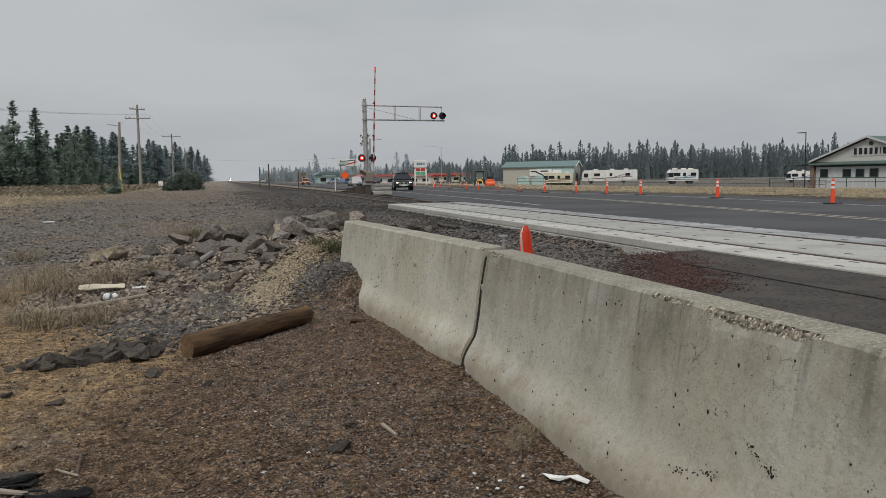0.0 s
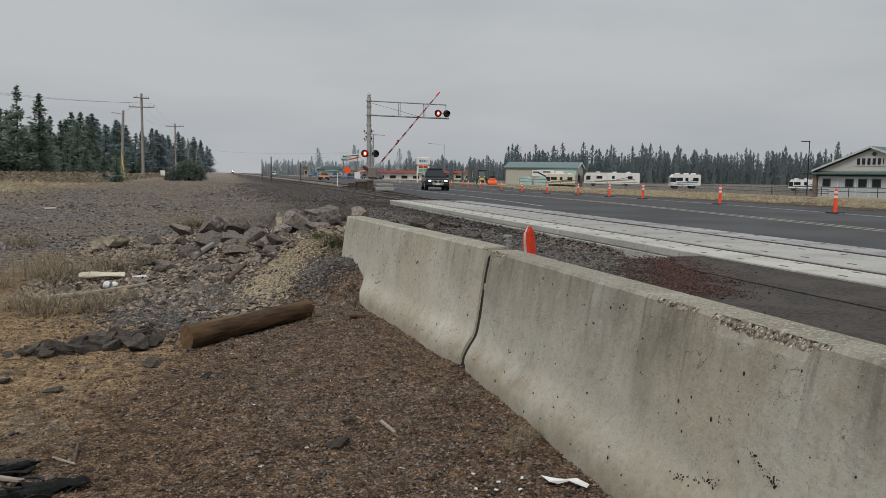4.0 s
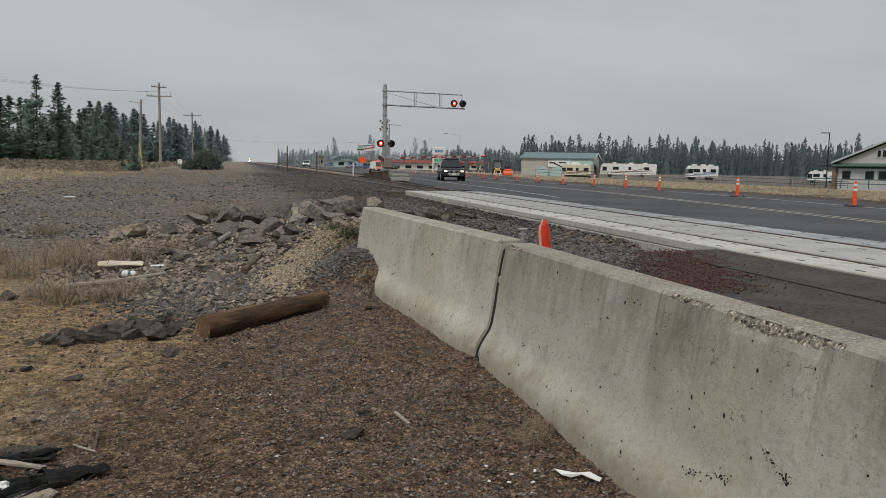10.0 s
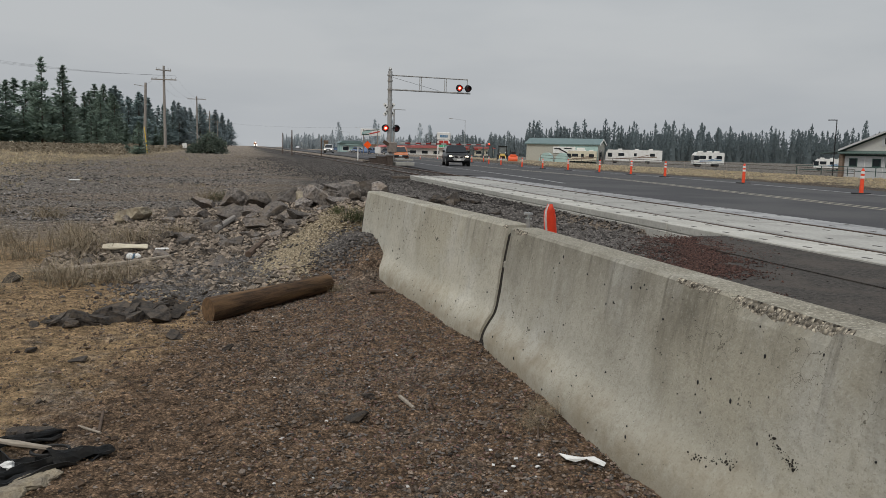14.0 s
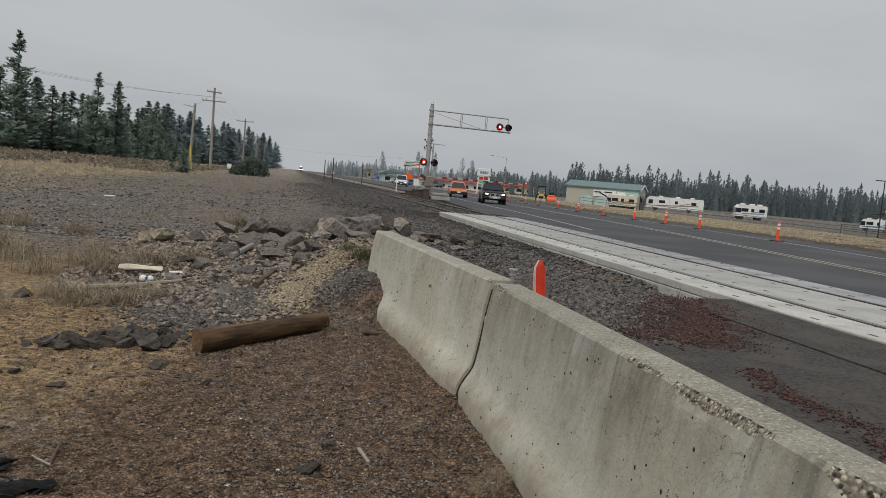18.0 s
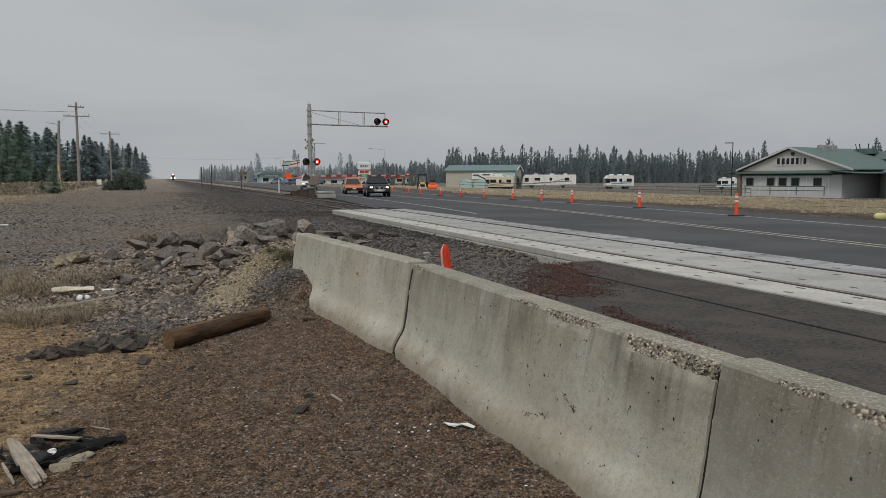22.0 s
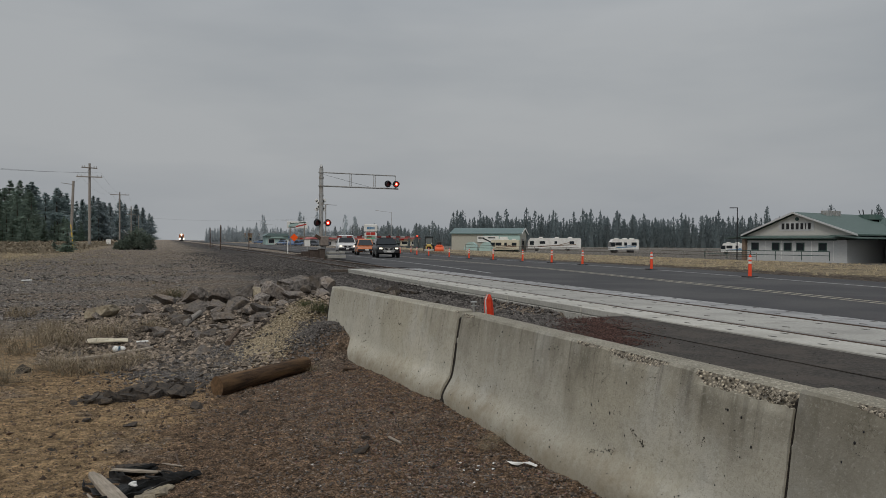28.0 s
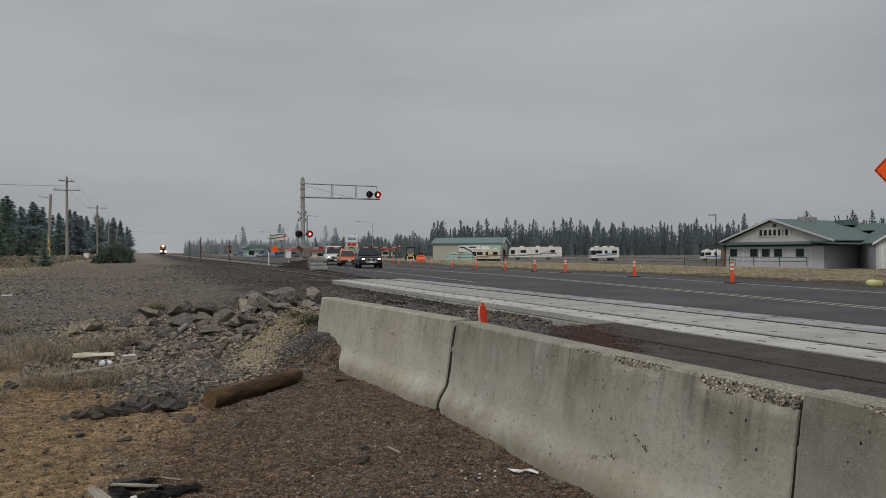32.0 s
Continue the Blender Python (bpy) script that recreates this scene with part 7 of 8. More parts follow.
# ---- buildings ----
M_WALL_GREY = mat("pale_grey_siding", (0.46, 0.47, 0.47), (0.57, 0.58, 0.58), 3, 0.8, 0.05, stretch=(1, 1, 6))
M_WALL_TAN = mat("tan_metal_siding", (0.36, 0.35, 0.30), (0.46, 0.45, 0.40), 3, 0.7, 0.05, stretch=(6, 6, 1))
M_WALL_TEAL = mat("pale_teal_siding", (0.30, 0.44, 0.43), (0.42, 0.55, 0.53), 3, 0.7, 0.05, stretch=(6, 6, 1))
M_ROOF_GREEN = mat("green_metal_roof", (0.070, 0.108, 0.098), (0.105, 0.150, 0.138), 4, 0.6, 0.1, rand=0.05)
M_ROOF_TEAL = mat("teal_metal_roof", (0.10, 0.155, 0.155), (0.145, 0.205, 0.205), 4, 0.5, 0.1)
M_ROOF_RED = mat("red_roof", (0.34, 0.10, 0.10), (0.44, 0.15, 0.14), 4, 0.7, 0.1)
M_TRIM_GREEN = plain("dark_green_trim", (0.035, 0.07, 0.06), 0.6)
M_CREAM = mat("cream_paint", (0.50, 0.46, 0.36), (0.64, 0.60, 0.48), 3, 0.6, 0.05)
M_BROWNWALL = mat("brown_wall", (0.16, 0.11, 0.08), (0.26, 0.19, 0.14), 4, 0.8, 0.1)
M_OCHRE = mat("ochre_wall", (0.36, 0.28, 0.18), (0.46, 0.37, 0.25), 4, 0.8, 0.1)
M_BLUE = plain("blue_paint", (0.10, 0.22, 0.36), 0.6)
M_MUDGREEN = plain("green_plastic", (0.10, 0.42, 0.24), 0.6)


def gable_house(name, label, m, w, l, eave, ridge, wall, roof, over=0.5, category="building"):
    """Gable end along x at y = 0, ridge along y, origin at the middle of the front foot."""
    h = thing(name, label, category, m)
    bm = bmesh.new()
    prism(bm, [(-w / 2, -0.5), (w / 2, -0.5), (w / 2, eave), (0, ridge), (-w / 2, eave)], 0, l)
    part("wall", bm, wall, h)
    sl = (ridge - eave) / (w / 2)
    for s in (-1, 1):
        bm = bmesh.new()
        e = w / 2 + over
        q = [(0, ridge + 0.02), (s * e, eave - over * sl + 0.02), (s * e, eave - over * sl + 0.20), (0, ridge + 0.20)]
        prism(bm, q, -over, l + over)
        part("roof", bm, roof, h, "metal roof slope")
        bm = bmesh.new()
        q = [(0, ridge - 0.05), (s * e, eave - over * sl - 0.05), (s * e, eave - over * sl + 0.21), (0, ridge + 0.21)]
        prism(bm, q, -over - 0.06, -over - 0.01)
        part("barge_board", bm, M_WHITE, h)
    return h


def window(h, x, y, z, w, t, turn=0, frame=None, pane=None):
    o = new("window")
    o.parent = h
    o.matrix_basis = pose(x, y, z, 0, 0, turn)
    bm = bmesh.new()
    for sx, sz, ww, tt in ((-w / 2, 0, 0.10, t + 0.1), (w / 2, 0, 0.10, t + 0.1), (0, -t / 2, w, 0.1), (0, t / 2, w, 0.1)):
        box(bm, (sx, -0.03, sz), (ww, 0.08, tt))
    part("frame", bm, frame or M_TRIM_GREEN, o)
    bm = bmesh.new()
    box(bm, (0, -0.01, 0), (w - 0.05, 0.03, t - 0.05))
    part("pane", bm, pane or M_GLASS_DARK, o)


def bars(parent, cx, y, cz, widths, h, material, gap=0.1, slope=0):
    """A row of plain bars where words cannot be set."""
    x = cx - (sum(widths) + gap * (len(widths) - 1)) / 2
    for w in widths:
        bm = bmesh.new()
        box(bm, (x + w / 2, y, cz), (w, 0.03, h))
        part("sign_bar", bm, material, parent)
        x += w + gap


def make_store():
    """A wide low-pitched store: gable to the road, porch round the near corner, a gabled wing behind."""
    h = thing("store_building", "pale grey store building with green metal roof", "building", pose(75.06, 70.23, -1.0, 0, 0, -75))
    xl, xr, xm, eave, top, ln = -12.74, 2.75, -5.4, 3.05, 5.85, 21.0
    bm = bmesh.new()
    prism(bm, [(-12.1, -0.5), (0, -0.5), (0, 2.75), (-12.1, 2.75)], 0.0, ln)
    part("wall", bm, M_WALL_GREY, h)
    bm = bmesh.new()
    prism(bm, [(xl + 0.5, eave), (xr - 0.5, eave), (xm, top - 0.12)], -0.02, 0.35)
    part("gable_wall", bm, mat("cream_grey_boards", (0.46, 0.46, 0.43), (0.56, 0.555, 0.52), 3, 0.8, 0.05, stretch=(1, 1, 9)), h, "pale boarded gable")
    for x1, z1 in ((xl, eave - 0.02), (xr, eave - 0.02)):
        bm = bmesh.new()
        prism(bm, [(xm, top), (x1, z1), (x1, z1 + 0.16), (xm, top + 0.16)], -0.5, ln)
        part("roof", bm, M_ROOF_GREEN, h, "green metal roof slope")
        bm = bmesh.new()
        prism(bm, [(xm, top - 0.06), (x1, z1 - 0.06), (x1, z1 + 0.17), (xm, top + 0.17)], -0.60, -0.51)
        part("barge_board", bm, M_WALL_GREY, h)
    # pent roof along the front and down the near side
    bm = bmesh.new()
    prism(bm, [(xl, 2.98), (xr, 2.98), (xr, 3.06), (xl, 3.06)], -0.45, 0.0)
    for v in bm.verts:
        if v.co.y < -0.3:
            v.co.y, v.co.z = -0.7, v.co.z - 0.30
    part("pent_roof", bm, M_ROOF_GREEN, h)
    bm = bmesh.new()
    prism(bm, [(0, 3.02), (xr + 0.9, 2.62), (xr + 0.9, 2.72), (0, 3.12)], -1.5, 19)
    part("porch_roof", bm, M_ROOF_GREEN, h)
    bm = bmesh.new()
    box(bm, (-6.05, -0.05, 2.52), (12.1, 0.12, 0.18))
    part("trim_band", bm, M_TRIM_GREEN, h)
    for x in (-10.97, -8.0, -6.35, -4.64, -1.76):
        window(h, x, 0, 1.64, 0.95, 0.9)
    for x in (-9.5, -7.2, -5.5, -3.2, -0.4):
        bm = bmesh.new()
        box(bm, (x, -0.015, 1.2), (0.05, 0.03, 2.4))
        part("wall_batten", bm, M_WHITE, h)
    bm = bmesh.new()
    box(bm, (-5.2, -0.05, 4.22), (4.7, 0.05, 1.15))
    sg = part("fascia_sign", bm, M_WALL_GREY, h, "pale sign board with bold dark bars")
    bars(sg, -5.2, -0.13, 4.22, [0.36, 0.38, 0.36, 0.36, 0.34, 0.10, 0.34], 0.74, M_BLACK, 0.27)
    bm = bmesh.new()
    tube(bm, (xm + 0.3, -0.12, 5.12), (xm + 0.3, 0.0, 5.12), 0.24, n=12)
    part("roundel", bm, M_TRIM_GREEN, h)
    # closed and open lengths of the porch
    bm = bmesh.new()
    box(bm, (1.2, 4.6, 1.05), (0.15, 9.4, 2.9))
    part("porch_wall", bm, M_WALL_GREY, h)
    bm = bmesh.new()
    box(bm, (0.6, -0.02, 1.05), (1.25, 0.12, 2.9))
    part("porch_end", bm, M_WALL_GREY, h)
    for y in (9.7, 11.0, 15.5, 18.6):
        bm = bmesh.new()
        box(bm, (xr + 0.5, y, 1.0), (0.16, 0.16, 3.2))
        part("porch_post", bm, M_TRIM_GREEN, h)
    for y in (10.2, 12.5, 15.0):
        window(h, 0.02, y, 1.4, 1.4, 1.5, 90)
    bm = bmesh.new()
    box(bm, (0.03, 17.2, 1.05), (0.08, 1.2, 2.2))
    part("door", bm, M_GLASS_DARK, h)
    # brown brick pier and overhang at the far corner
    bm = bmesh.new()
    box(bm, (-12.45, -0.1, 1.1), (0.5, 0.5, 3.0), bevel=0.03)
    part("corner_pier", bm, M_BROWNWALL, h)
    bm = bmesh.new()
    prism(bm, [(xl - 2.6, 2.65), (xl, 2.9), (xl, 3.0), (xl - 2.6, 2.75)], -0.4, 6)
    part("side_canopy", bm, M_ROOF_GREEN, h)
    # roof plant
    for y in (6.2, 8.4):
        bm = bmesh.new()
        box(bm, (xm + 0.6, y, 5.95), (0.9, 1.2, 0.8), bevel=0.05)
        part("roof_vent", bm, M_GALV, h, "pale roof ventilation unit")
    bm = bmesh.new()
    tube(bm, (xm + 1.6, 15.2, 5.3), (xm + 1.6, 15.2, 6.0), 1.7, 1.3, 14)
    part("roof_vent", bm, M_TRIM_GREEN, h, "dark round roof vent")
    for i in range(7):
        a = i / 7 * math.tau
        bm = bmesh.new()
        tube(bm, (xm + 1.6 + 1.1 * math.cos(a), 15.2 + 1.1 * math.sin(a), 5.9), (xm + 1.6 + 1.3 * math.cos(a), 15.2 + 1.3 * math.sin(a), 6.65), 0.05, n=5)
        part("vent_rail", bm, M_BLACK, h)
    # low cross gable in the roof
    bm = bmesh.new()
    prism(bm, [(-2.0, 4.5), (2.0, 4.5), (0, 5.5)], -4.6, 2.5, pose(0.2, 15.6, 0, 0, 0, 90))
    part("roof_dormer", bm, M_ROOF_GREEN, h)
    # wing with wide ribbed doors
    wing = gable_house("store_wing", "pale grey gabled wing with green metal roof", pose(79.9, 61.2, -1.0, 0, 0, -40), 6.9, 12, 2.85, 5.1, M_WALL_GREY, M_ROOF_GREEN, 0.45)
    bm = bmesh.new()
    box(bm, (0.1, -0.06, 1.15), (6.5, 0.10, 2.7))
    part("roller_door", bm, M_WHITE, wing, "wide white ribbed doors")
    for i in range(16):
        bm = bmesh.new()
        box(bm, (-3.0 + 0.41 * i, -0.125, 1.15), (0.07, 0.04, 2.7))
        part("door_rib", bm, M_WALL_GREY, wing)
    for x in (-0.35, 0.05):
        bm = bmesh.new()
        tube(bm, (x, -0.3, 4.05 + 0.2 * x), (x, -0.02, 4.15), 0.16, 0.1, n=10)
        part("wall_lamp", bm, M_TRIM_GREEN, wing)
    # ramp railing before the store
    r = thing("ramp_railing", "dark steel railing before the store", "railing")
    for i in range(6):
        px, py = 67.9 + 0.95 * i, 85.5 - 3.3 * i
        bm = bmesh.new()
        tube(bm, (px, py, -1.0), (px, py, 0.1), 0.05, n=6)
        part("post", bm, M_TRIM_GREEN, r)
        if i:
            for hh in (-0.4, 0.1):
                bm = bmesh.new()
                tube(bm, (px - 0.95, py + 3.3, hh), (px, py, hh), 0.045, n=5)
                part("rail", bm, M_TRIM_GREEN, r)
    for x, y, hh in ((65.2, 76.0, 6.4), (72.7, 49.0, 5.6)):
        lp = thing("parking_lamp", "dark parking lot lamp on a tall pole", "lamp post", pose(x, y, -1.0))
        bm = bmesh.new()
        tube(bm, (0, 0, 0), (0, 0, hh), 0.07, 0.05, 8)
        part("pole", bm, M_BLACK, lp)
        bm = bmesh.new()
        box(bm, (-0.35, 0.25, hh), (0.95, 0.4, 0.09), pose(0, 0, 0, 0, 0, -35))
        part("lamp_head", bm, M_BLACK, lp)


def make_shed():
    ang = math.degrees(math.atan2(133.0 - 140.4, 62.2 - 51.4))
    u = Vector((math.cos(radians(ang)), math.sin(radians(ang)), 0))
    p = Vector((62.9, 132.7, 0))
    # gable end at the right end: ridge along the wall line
    h = gable_house("metal_shed", "long tan metal shed with a teal roof", pose(p.x + 2.0, p.y + 3.6, -0.80, 0, 0, ang + 90), 7.6, 13.6, 3.35, 4.35, M_WALL_TAN, M_ROOF_TEAL, 0.35)
    # the opening is a dark slab on the wall, its shade put into the colour
    bm = bmesh.new()
    box(bm, (-1.0, -0.06, 1.1), (2.2, 0.1, 2.6))
    part("doorway", bm, M_GLASS_DARK, h, "dark slab that stands for the shade of an open doorway")
    bm = bmesh.new()
    box(bm, (-3.84, 3.6, 1.6), (0.06, 7.2, 3.2))
    part("teal_panel", bm, M_WALL_TEAL, h, "pale teal wall panel")
    bm = bmesh.new()
    box(bm, (-3.9, 6.3, 2.35), (0.08, 4.2, 1.2))
    bn = part("banner", bm, M_WHITE, h, "white banner with dark bars")
    for y, z, w in ((7.6, 2.55, 1.2), (5.6, 2.6, 1.4), (6.4, 2.1, 1.8), (5.0, 2.0, 0.8)):
        bm = bmesh.new()
        box(bm, (-3.96, y, z), (0.03, w, 0.22), pose(0, 0, 0, 25 if z < 2.2 else 0, 0, 0))
        part("sign_bar", bm, M_BLACK, bn)
    bm = bmesh.new()
    box(bm, (-3.9, 3.2, 2.3), (0.08, 1.5, 1.0))
    part("banner", bm, M_WHITE, h, "white banner")
    # two pale plastic arched huts before it
    for k in (7.2, 10.2):
        q = Vector((p.x, p.y, 0)) - u * (k - 0.5) + Vector((-1.0, -2.0, 0))
        bm = bmesh.new()
        pts = [(1.35 * math.cos(radians(a)), 1.7 * math.sin(radians(a))) for a in range(0, 181, 15)]
        prism(bm, pts, -0.9, 0.9)
        single("arched_hut", bm, M_WALL_TEAL, "pale teal arched shelter beside the shed", "shelter", pose(q.x, q.y, -0.75, 0, 0, ang), "shelters by the shed")


def make_rv(name, label, m, ln, hgt, body, stripe, cab=False):
    v = thing(name, label, "motorhome", m)
    bm = bmesh.new()
    pts = [(-ln / 2, 0.55), (ln / 2, 0.55), (ln / 2, hgt - 0.1), (ln / 2 - 0.2, hgt), (-ln / 2 + 0.5, hgt), (-ln / 2 + 0.08, hgt - 0.5), (-ln / 2, 1.5)]
    if cab:
        pts = [(-ln / 2, 0.5), (ln / 2, 0.5), (ln / 2, hgt), (-ln / 2 + 0.2, hgt), (-ln / 2 - 0.1, hgt - 0.9), (-ln / 2 + 0.9, hgt - 1.0), (-ln / 2 + 0.5, 1.35), (-ln / 2 - 0.4, 1.2)]
    prism(bm, pts, -1.2, 1.2)
    part("body", bm, body, v)
    for s in (-1.22, 1.22):
        for x, w in ((-ln * 0.22, 1.1), (ln * 0.03, 0.5), (ln * 0.33, 0.9)):
            bm = bmesh.new()
            box(bm, (x, s, hgt * 0.66), (w, 0.03, 0.55), bevel=0.01)
            part("side_window", bm, M_GLASS_DARK, v)
        bm = bmesh.new()
        box(bm, (ln * 0.05, s, hgt * 0.44), (ln * 0.72, 0.02, 0.14), pose(0, 0, 0, 0, -3, 0))
        part("stripe", bm, stripe, v)
        bm = bmesh.new()
        box(bm, (ln * 0.18, s, hgt * 0.57), (ln * 0.3, 0.02, 0.10), pose(0, 0, 0, 0, -14, 0))
        part("stripe", bm, stripe, v)
        bm = bmesh.new()
        box(bm, (-ln * 0.42, s, hgt * 0.62), (0.8, 0.03, 0.75), bevel=0.01)
        part("cab_window", bm, M_GLASS_DARK, v)
    bm = bmesh.new()
    box(bm, (-ln / 2 + (0.42 if cab else -0.01), 0, hgt * 0.62), (0.06, 2.1, 0.8), bevel=0.01)
    part("windscreen", bm, M_GLASS_DARK, v)
    for x in (-ln * 0.33, ln * 0.25):
        for s in (-1.05, 1.05):
            bm = bmesh.new()
            tube(bm, (x, s - 0.14, 0.42), (x, s + 0.14, 0.42), 0.42, n=14)
            part("wheel", bm, M_RUBBER, v)
    for x in (-ln * 0.25, ln * 0.05, ln * 0.3):
        bm = bmesh.new()
        box(bm, (x, 0.1, hgt + 0.10), (0.75, 0.75, 0.22), bevel=0.06)
        part("roof_unit", bm, M_WHITE, v)
    return v


def make_vehicle(name, label, m, paint, ln=4.5, w=1.85, h=1.8, pickup=False, low=False, lights=True, cat="car"):
    """A car that faces -y: body, cabin, glass, four wheels, lamps, bumpers."""
    c = thing(name, label, cat, m)
    tall = not low and not pickup
    belt = h * (0.63 if tall else 0.56)

    def loft(rings):
        bm = bmesh.new()
        rows = [[bm.verts.new(p) for p in r] for r in rings]
        k = len(rows[0])
        for p, q in zip(rows, rows[1:]):
            for i in range(k):
                bm.faces.new((p[i], q[i], q[(i + 1) % k], p[(i + 1) % k]))
        bm.faces.new(rows[0])
        bm.faces.new(rows[-1][::-1])
        return bm

    def hull(y, f, zt, zb):
        q = w / 2 * f
        half = [(q * 0.95, zb), (q, zb + 0.10), (q, zb + (zt - zb) * 0.62), (q * 0.94, zt - 0.04), (q * 0.80, zt)]
        return [(x, y, z) for x, z in half] + [(-x, y, z) for x, z in half[::-1]]
    nose = 0.80 if low else 0.90
    rings = [hull(-ln / 2, 0.84, belt * nose * 0.86, 0.40), hull(-ln / 2 + 0.10, 0.94, belt * nose, 0.32), hull(-ln * 0.40, 1.0, belt * (nose + 0.05), 0.28), hull(-ln * 0.18, 1.0, belt, 0.27), hull(ln * 0.30, 1.0, belt * 1.02, 0.27), hull(ln / 2 - 0.10, 0.96, belt, 0.32), hull(ln / 2, 0.88, belt * 0.94, 0.42)]
    part("body", loft(rings), paint, c, smooth=True)
    y0, y1 = -ln * 0.17, ln * (0.47 if not pickup else 0.16)
    t0, t1 = (y0 + 0.62, y1 - 0.22) if not low else (y0 + 0.85, y1 - 0.6)
    a, b = w / 2 - 0.07, w / 2 - 0.24

    def house(y, zt):
        u = max(0.0, (zt - belt) / (h - belt))
        bb = a + (b - a) * u
        half = [(a, belt - 0.05), ((a + bb) / 2, belt + (zt - belt) * 0.5), (bb, zt - 0.05 * u), (bb * 0.82, zt)]
        return [(x, y, z) for x, z in half] + [(-x, y, z) for x, z in half[::-1]]
    rings = [house(y0, belt + 0.01), house(y0 + (t0 - y0) * 0.55, belt + (h - belt) * 0.58), house(t0 - 0.04, h - 0.05), house(t0 + 0.25, h), house((t0 + t1) / 2, h + 0.02), house(t1 - 0.15, h), house(t1, h - 0.05), house(y1, belt + 0.01)]
    part("cabin", loft(rings), paint, c)

    def pane(nm, q):
        bm = bmesh.new()
        bm.faces.new([bm.verts.new(p) for p in q])
        r = bmesh.ops.extrude_face_region(bm, geom=bm.faces[:])
        n_ = (Vector(q[1]) - Vector(q[0])).cross(Vector(q[2]) - Vector(q[0])).normalized() * 0.012
        bmesh.ops.translate(bm, vec=n_, verts=[v for v in r["geom"] if isinstance(v, bmesh.types.BMVert)])
        part(nm, bm, M_GLASS_DARK, c)
    d = 0.09
    pane("windscreen", [(-a + d, y0 + 0.02, belt + 0.06), (a - d, y0 + 0.02, belt + 0.06), (b - d, t0 - 0.11, h - 0.09), (-b + d, t0 - 0.11, h - 0.09)])
    for s in (-1, 1):
        q = [(s * (a + 0.004), y0 + 0.28, belt + 0.06), (s * (a + 0.004), y1 - 0.2, belt + 0.06), (s * (b + 0.02), t1 - 0.12, h - 0.09), (s * (b + 0.02), t0 + 0.12, h - 0.09)]
        pane("side_window", q if s > 0 else q[::-1])
        for y in (-ln * 0.32, ln * 0.29):
            wh = new("wheel")
            wh.parent = c
            wh.matrix_basis = pose(s * (w / 2 - 0.11), y, 0.36)
            bm = bmesh.new()
            tube(bm, (-0.12, 0, 0), (0.12, 0, 0), 0.36, n=18)
            part("tyre", bm, M_RUBBER, wh)
            bm = bmesh.new()
            tube(bm, (s * 0.10, 0, 0), (s * 0.13, 0, 0), 0.21, n=12)
            part("rim", bm, M_GALV, wh)
        bm = bmesh.new()
        box(bm, (s * (w / 2 - 0.30), -ln / 2 - 0.005, belt * nose - (0.15 if tall else 0.20)), (0.23, 0.07, 0.11), bevel=0.02)
        part("headlamp", bm, M_HEAD if lights else M_WHITE, c, "lit headlamp" if lights else "")
        bm = bmesh.new()
        box(bm, (s * (w / 2 + 0.07), y0 + 0.35, belt + 0.12), (0.17, 0.09, 0.15), bevel=0.03)
        part("mirror", bm, M_BLACK, c)
    gz = belt * nose - (0.19 if tall else 0.22)
    bm = bmesh.new()
    prism(bm, [(-w * 0.17, gz - 0.13), (w * 0.17, gz - 0.13), (w * 0.245, gz + 0.10), (-w * 0.245, gz + 0.10)], -ln / 2 - 0.05, -ln / 2 + 0.02)
    gr = part("grille", bm, M_GALV, c, "bright metal grille surround")
    bm = bmesh.new()
    for s in (-1, 1):
        prism(bm, [(s * 0.03, gz - 0.10), (s * w * 0.14, gz - 0.10), (s * w * 0.20, gz + 0.06), (s * 0.12, gz + 0.06)][::s], -ln / 2 - 0.065, -ln / 2 - 0.04)
    part("mesh", bm, M_BLACK, gr, "black grille mesh")
    if tall:
        bm = bmesh.new()
        prism(bm, [(-w * 0.20, 0.42), (w * 0.20, 0.42), (w * 0.27, 0.60), (-w * 0.27, 0.60)], -ln / 2 - 0.11, -ln / 2 - 0.06)
        part("bumper_guard", bm, M_GALV, c, "silver bumper guard")
    bm = bmesh.new()
    box(bm, (0, -ln / 2 + 0.02, 0.46), (w * 0.93, 0.22, 0.22), bevel=0.05)
    part("bumper", bm, M_BLACK, c)
    bm = bmesh.new()
    box(bm, (0, -ln / 2 - 0.125, 0.50), (0.32, 0.02, 0.13))
    part("number_plate", bm, M_WHITE, c)
    if not low and not pickup:
        for s in (-1, 1):
            bm = bmesh.new()
            tube(bm, (s * 0.55, t0 + 0.1, h + 0.07), (s * 0.55, t1 - 0.1, h + 0.07), 0.022, n=6)
            part("roof_rail", bm, M_BLACK, c)
        bm = bmesh.new()
        box(bm, (0, t0 + 0.15, h + 0.06), (1.2, 0.1, 0.12), bevel=0.02)
        part("roof_bar", bm, M_BLACK, c)
    if pickup:
        for s in (-1, 1):
            bm = bmesh.new()
            box(bm, (s * (w / 2 - 0.06), ln * 0.33, belt + 0.06), (0.10, ln * 0.32, 0.16), bevel=0.02)
            part("bed_side", bm, paint, c)
    return c


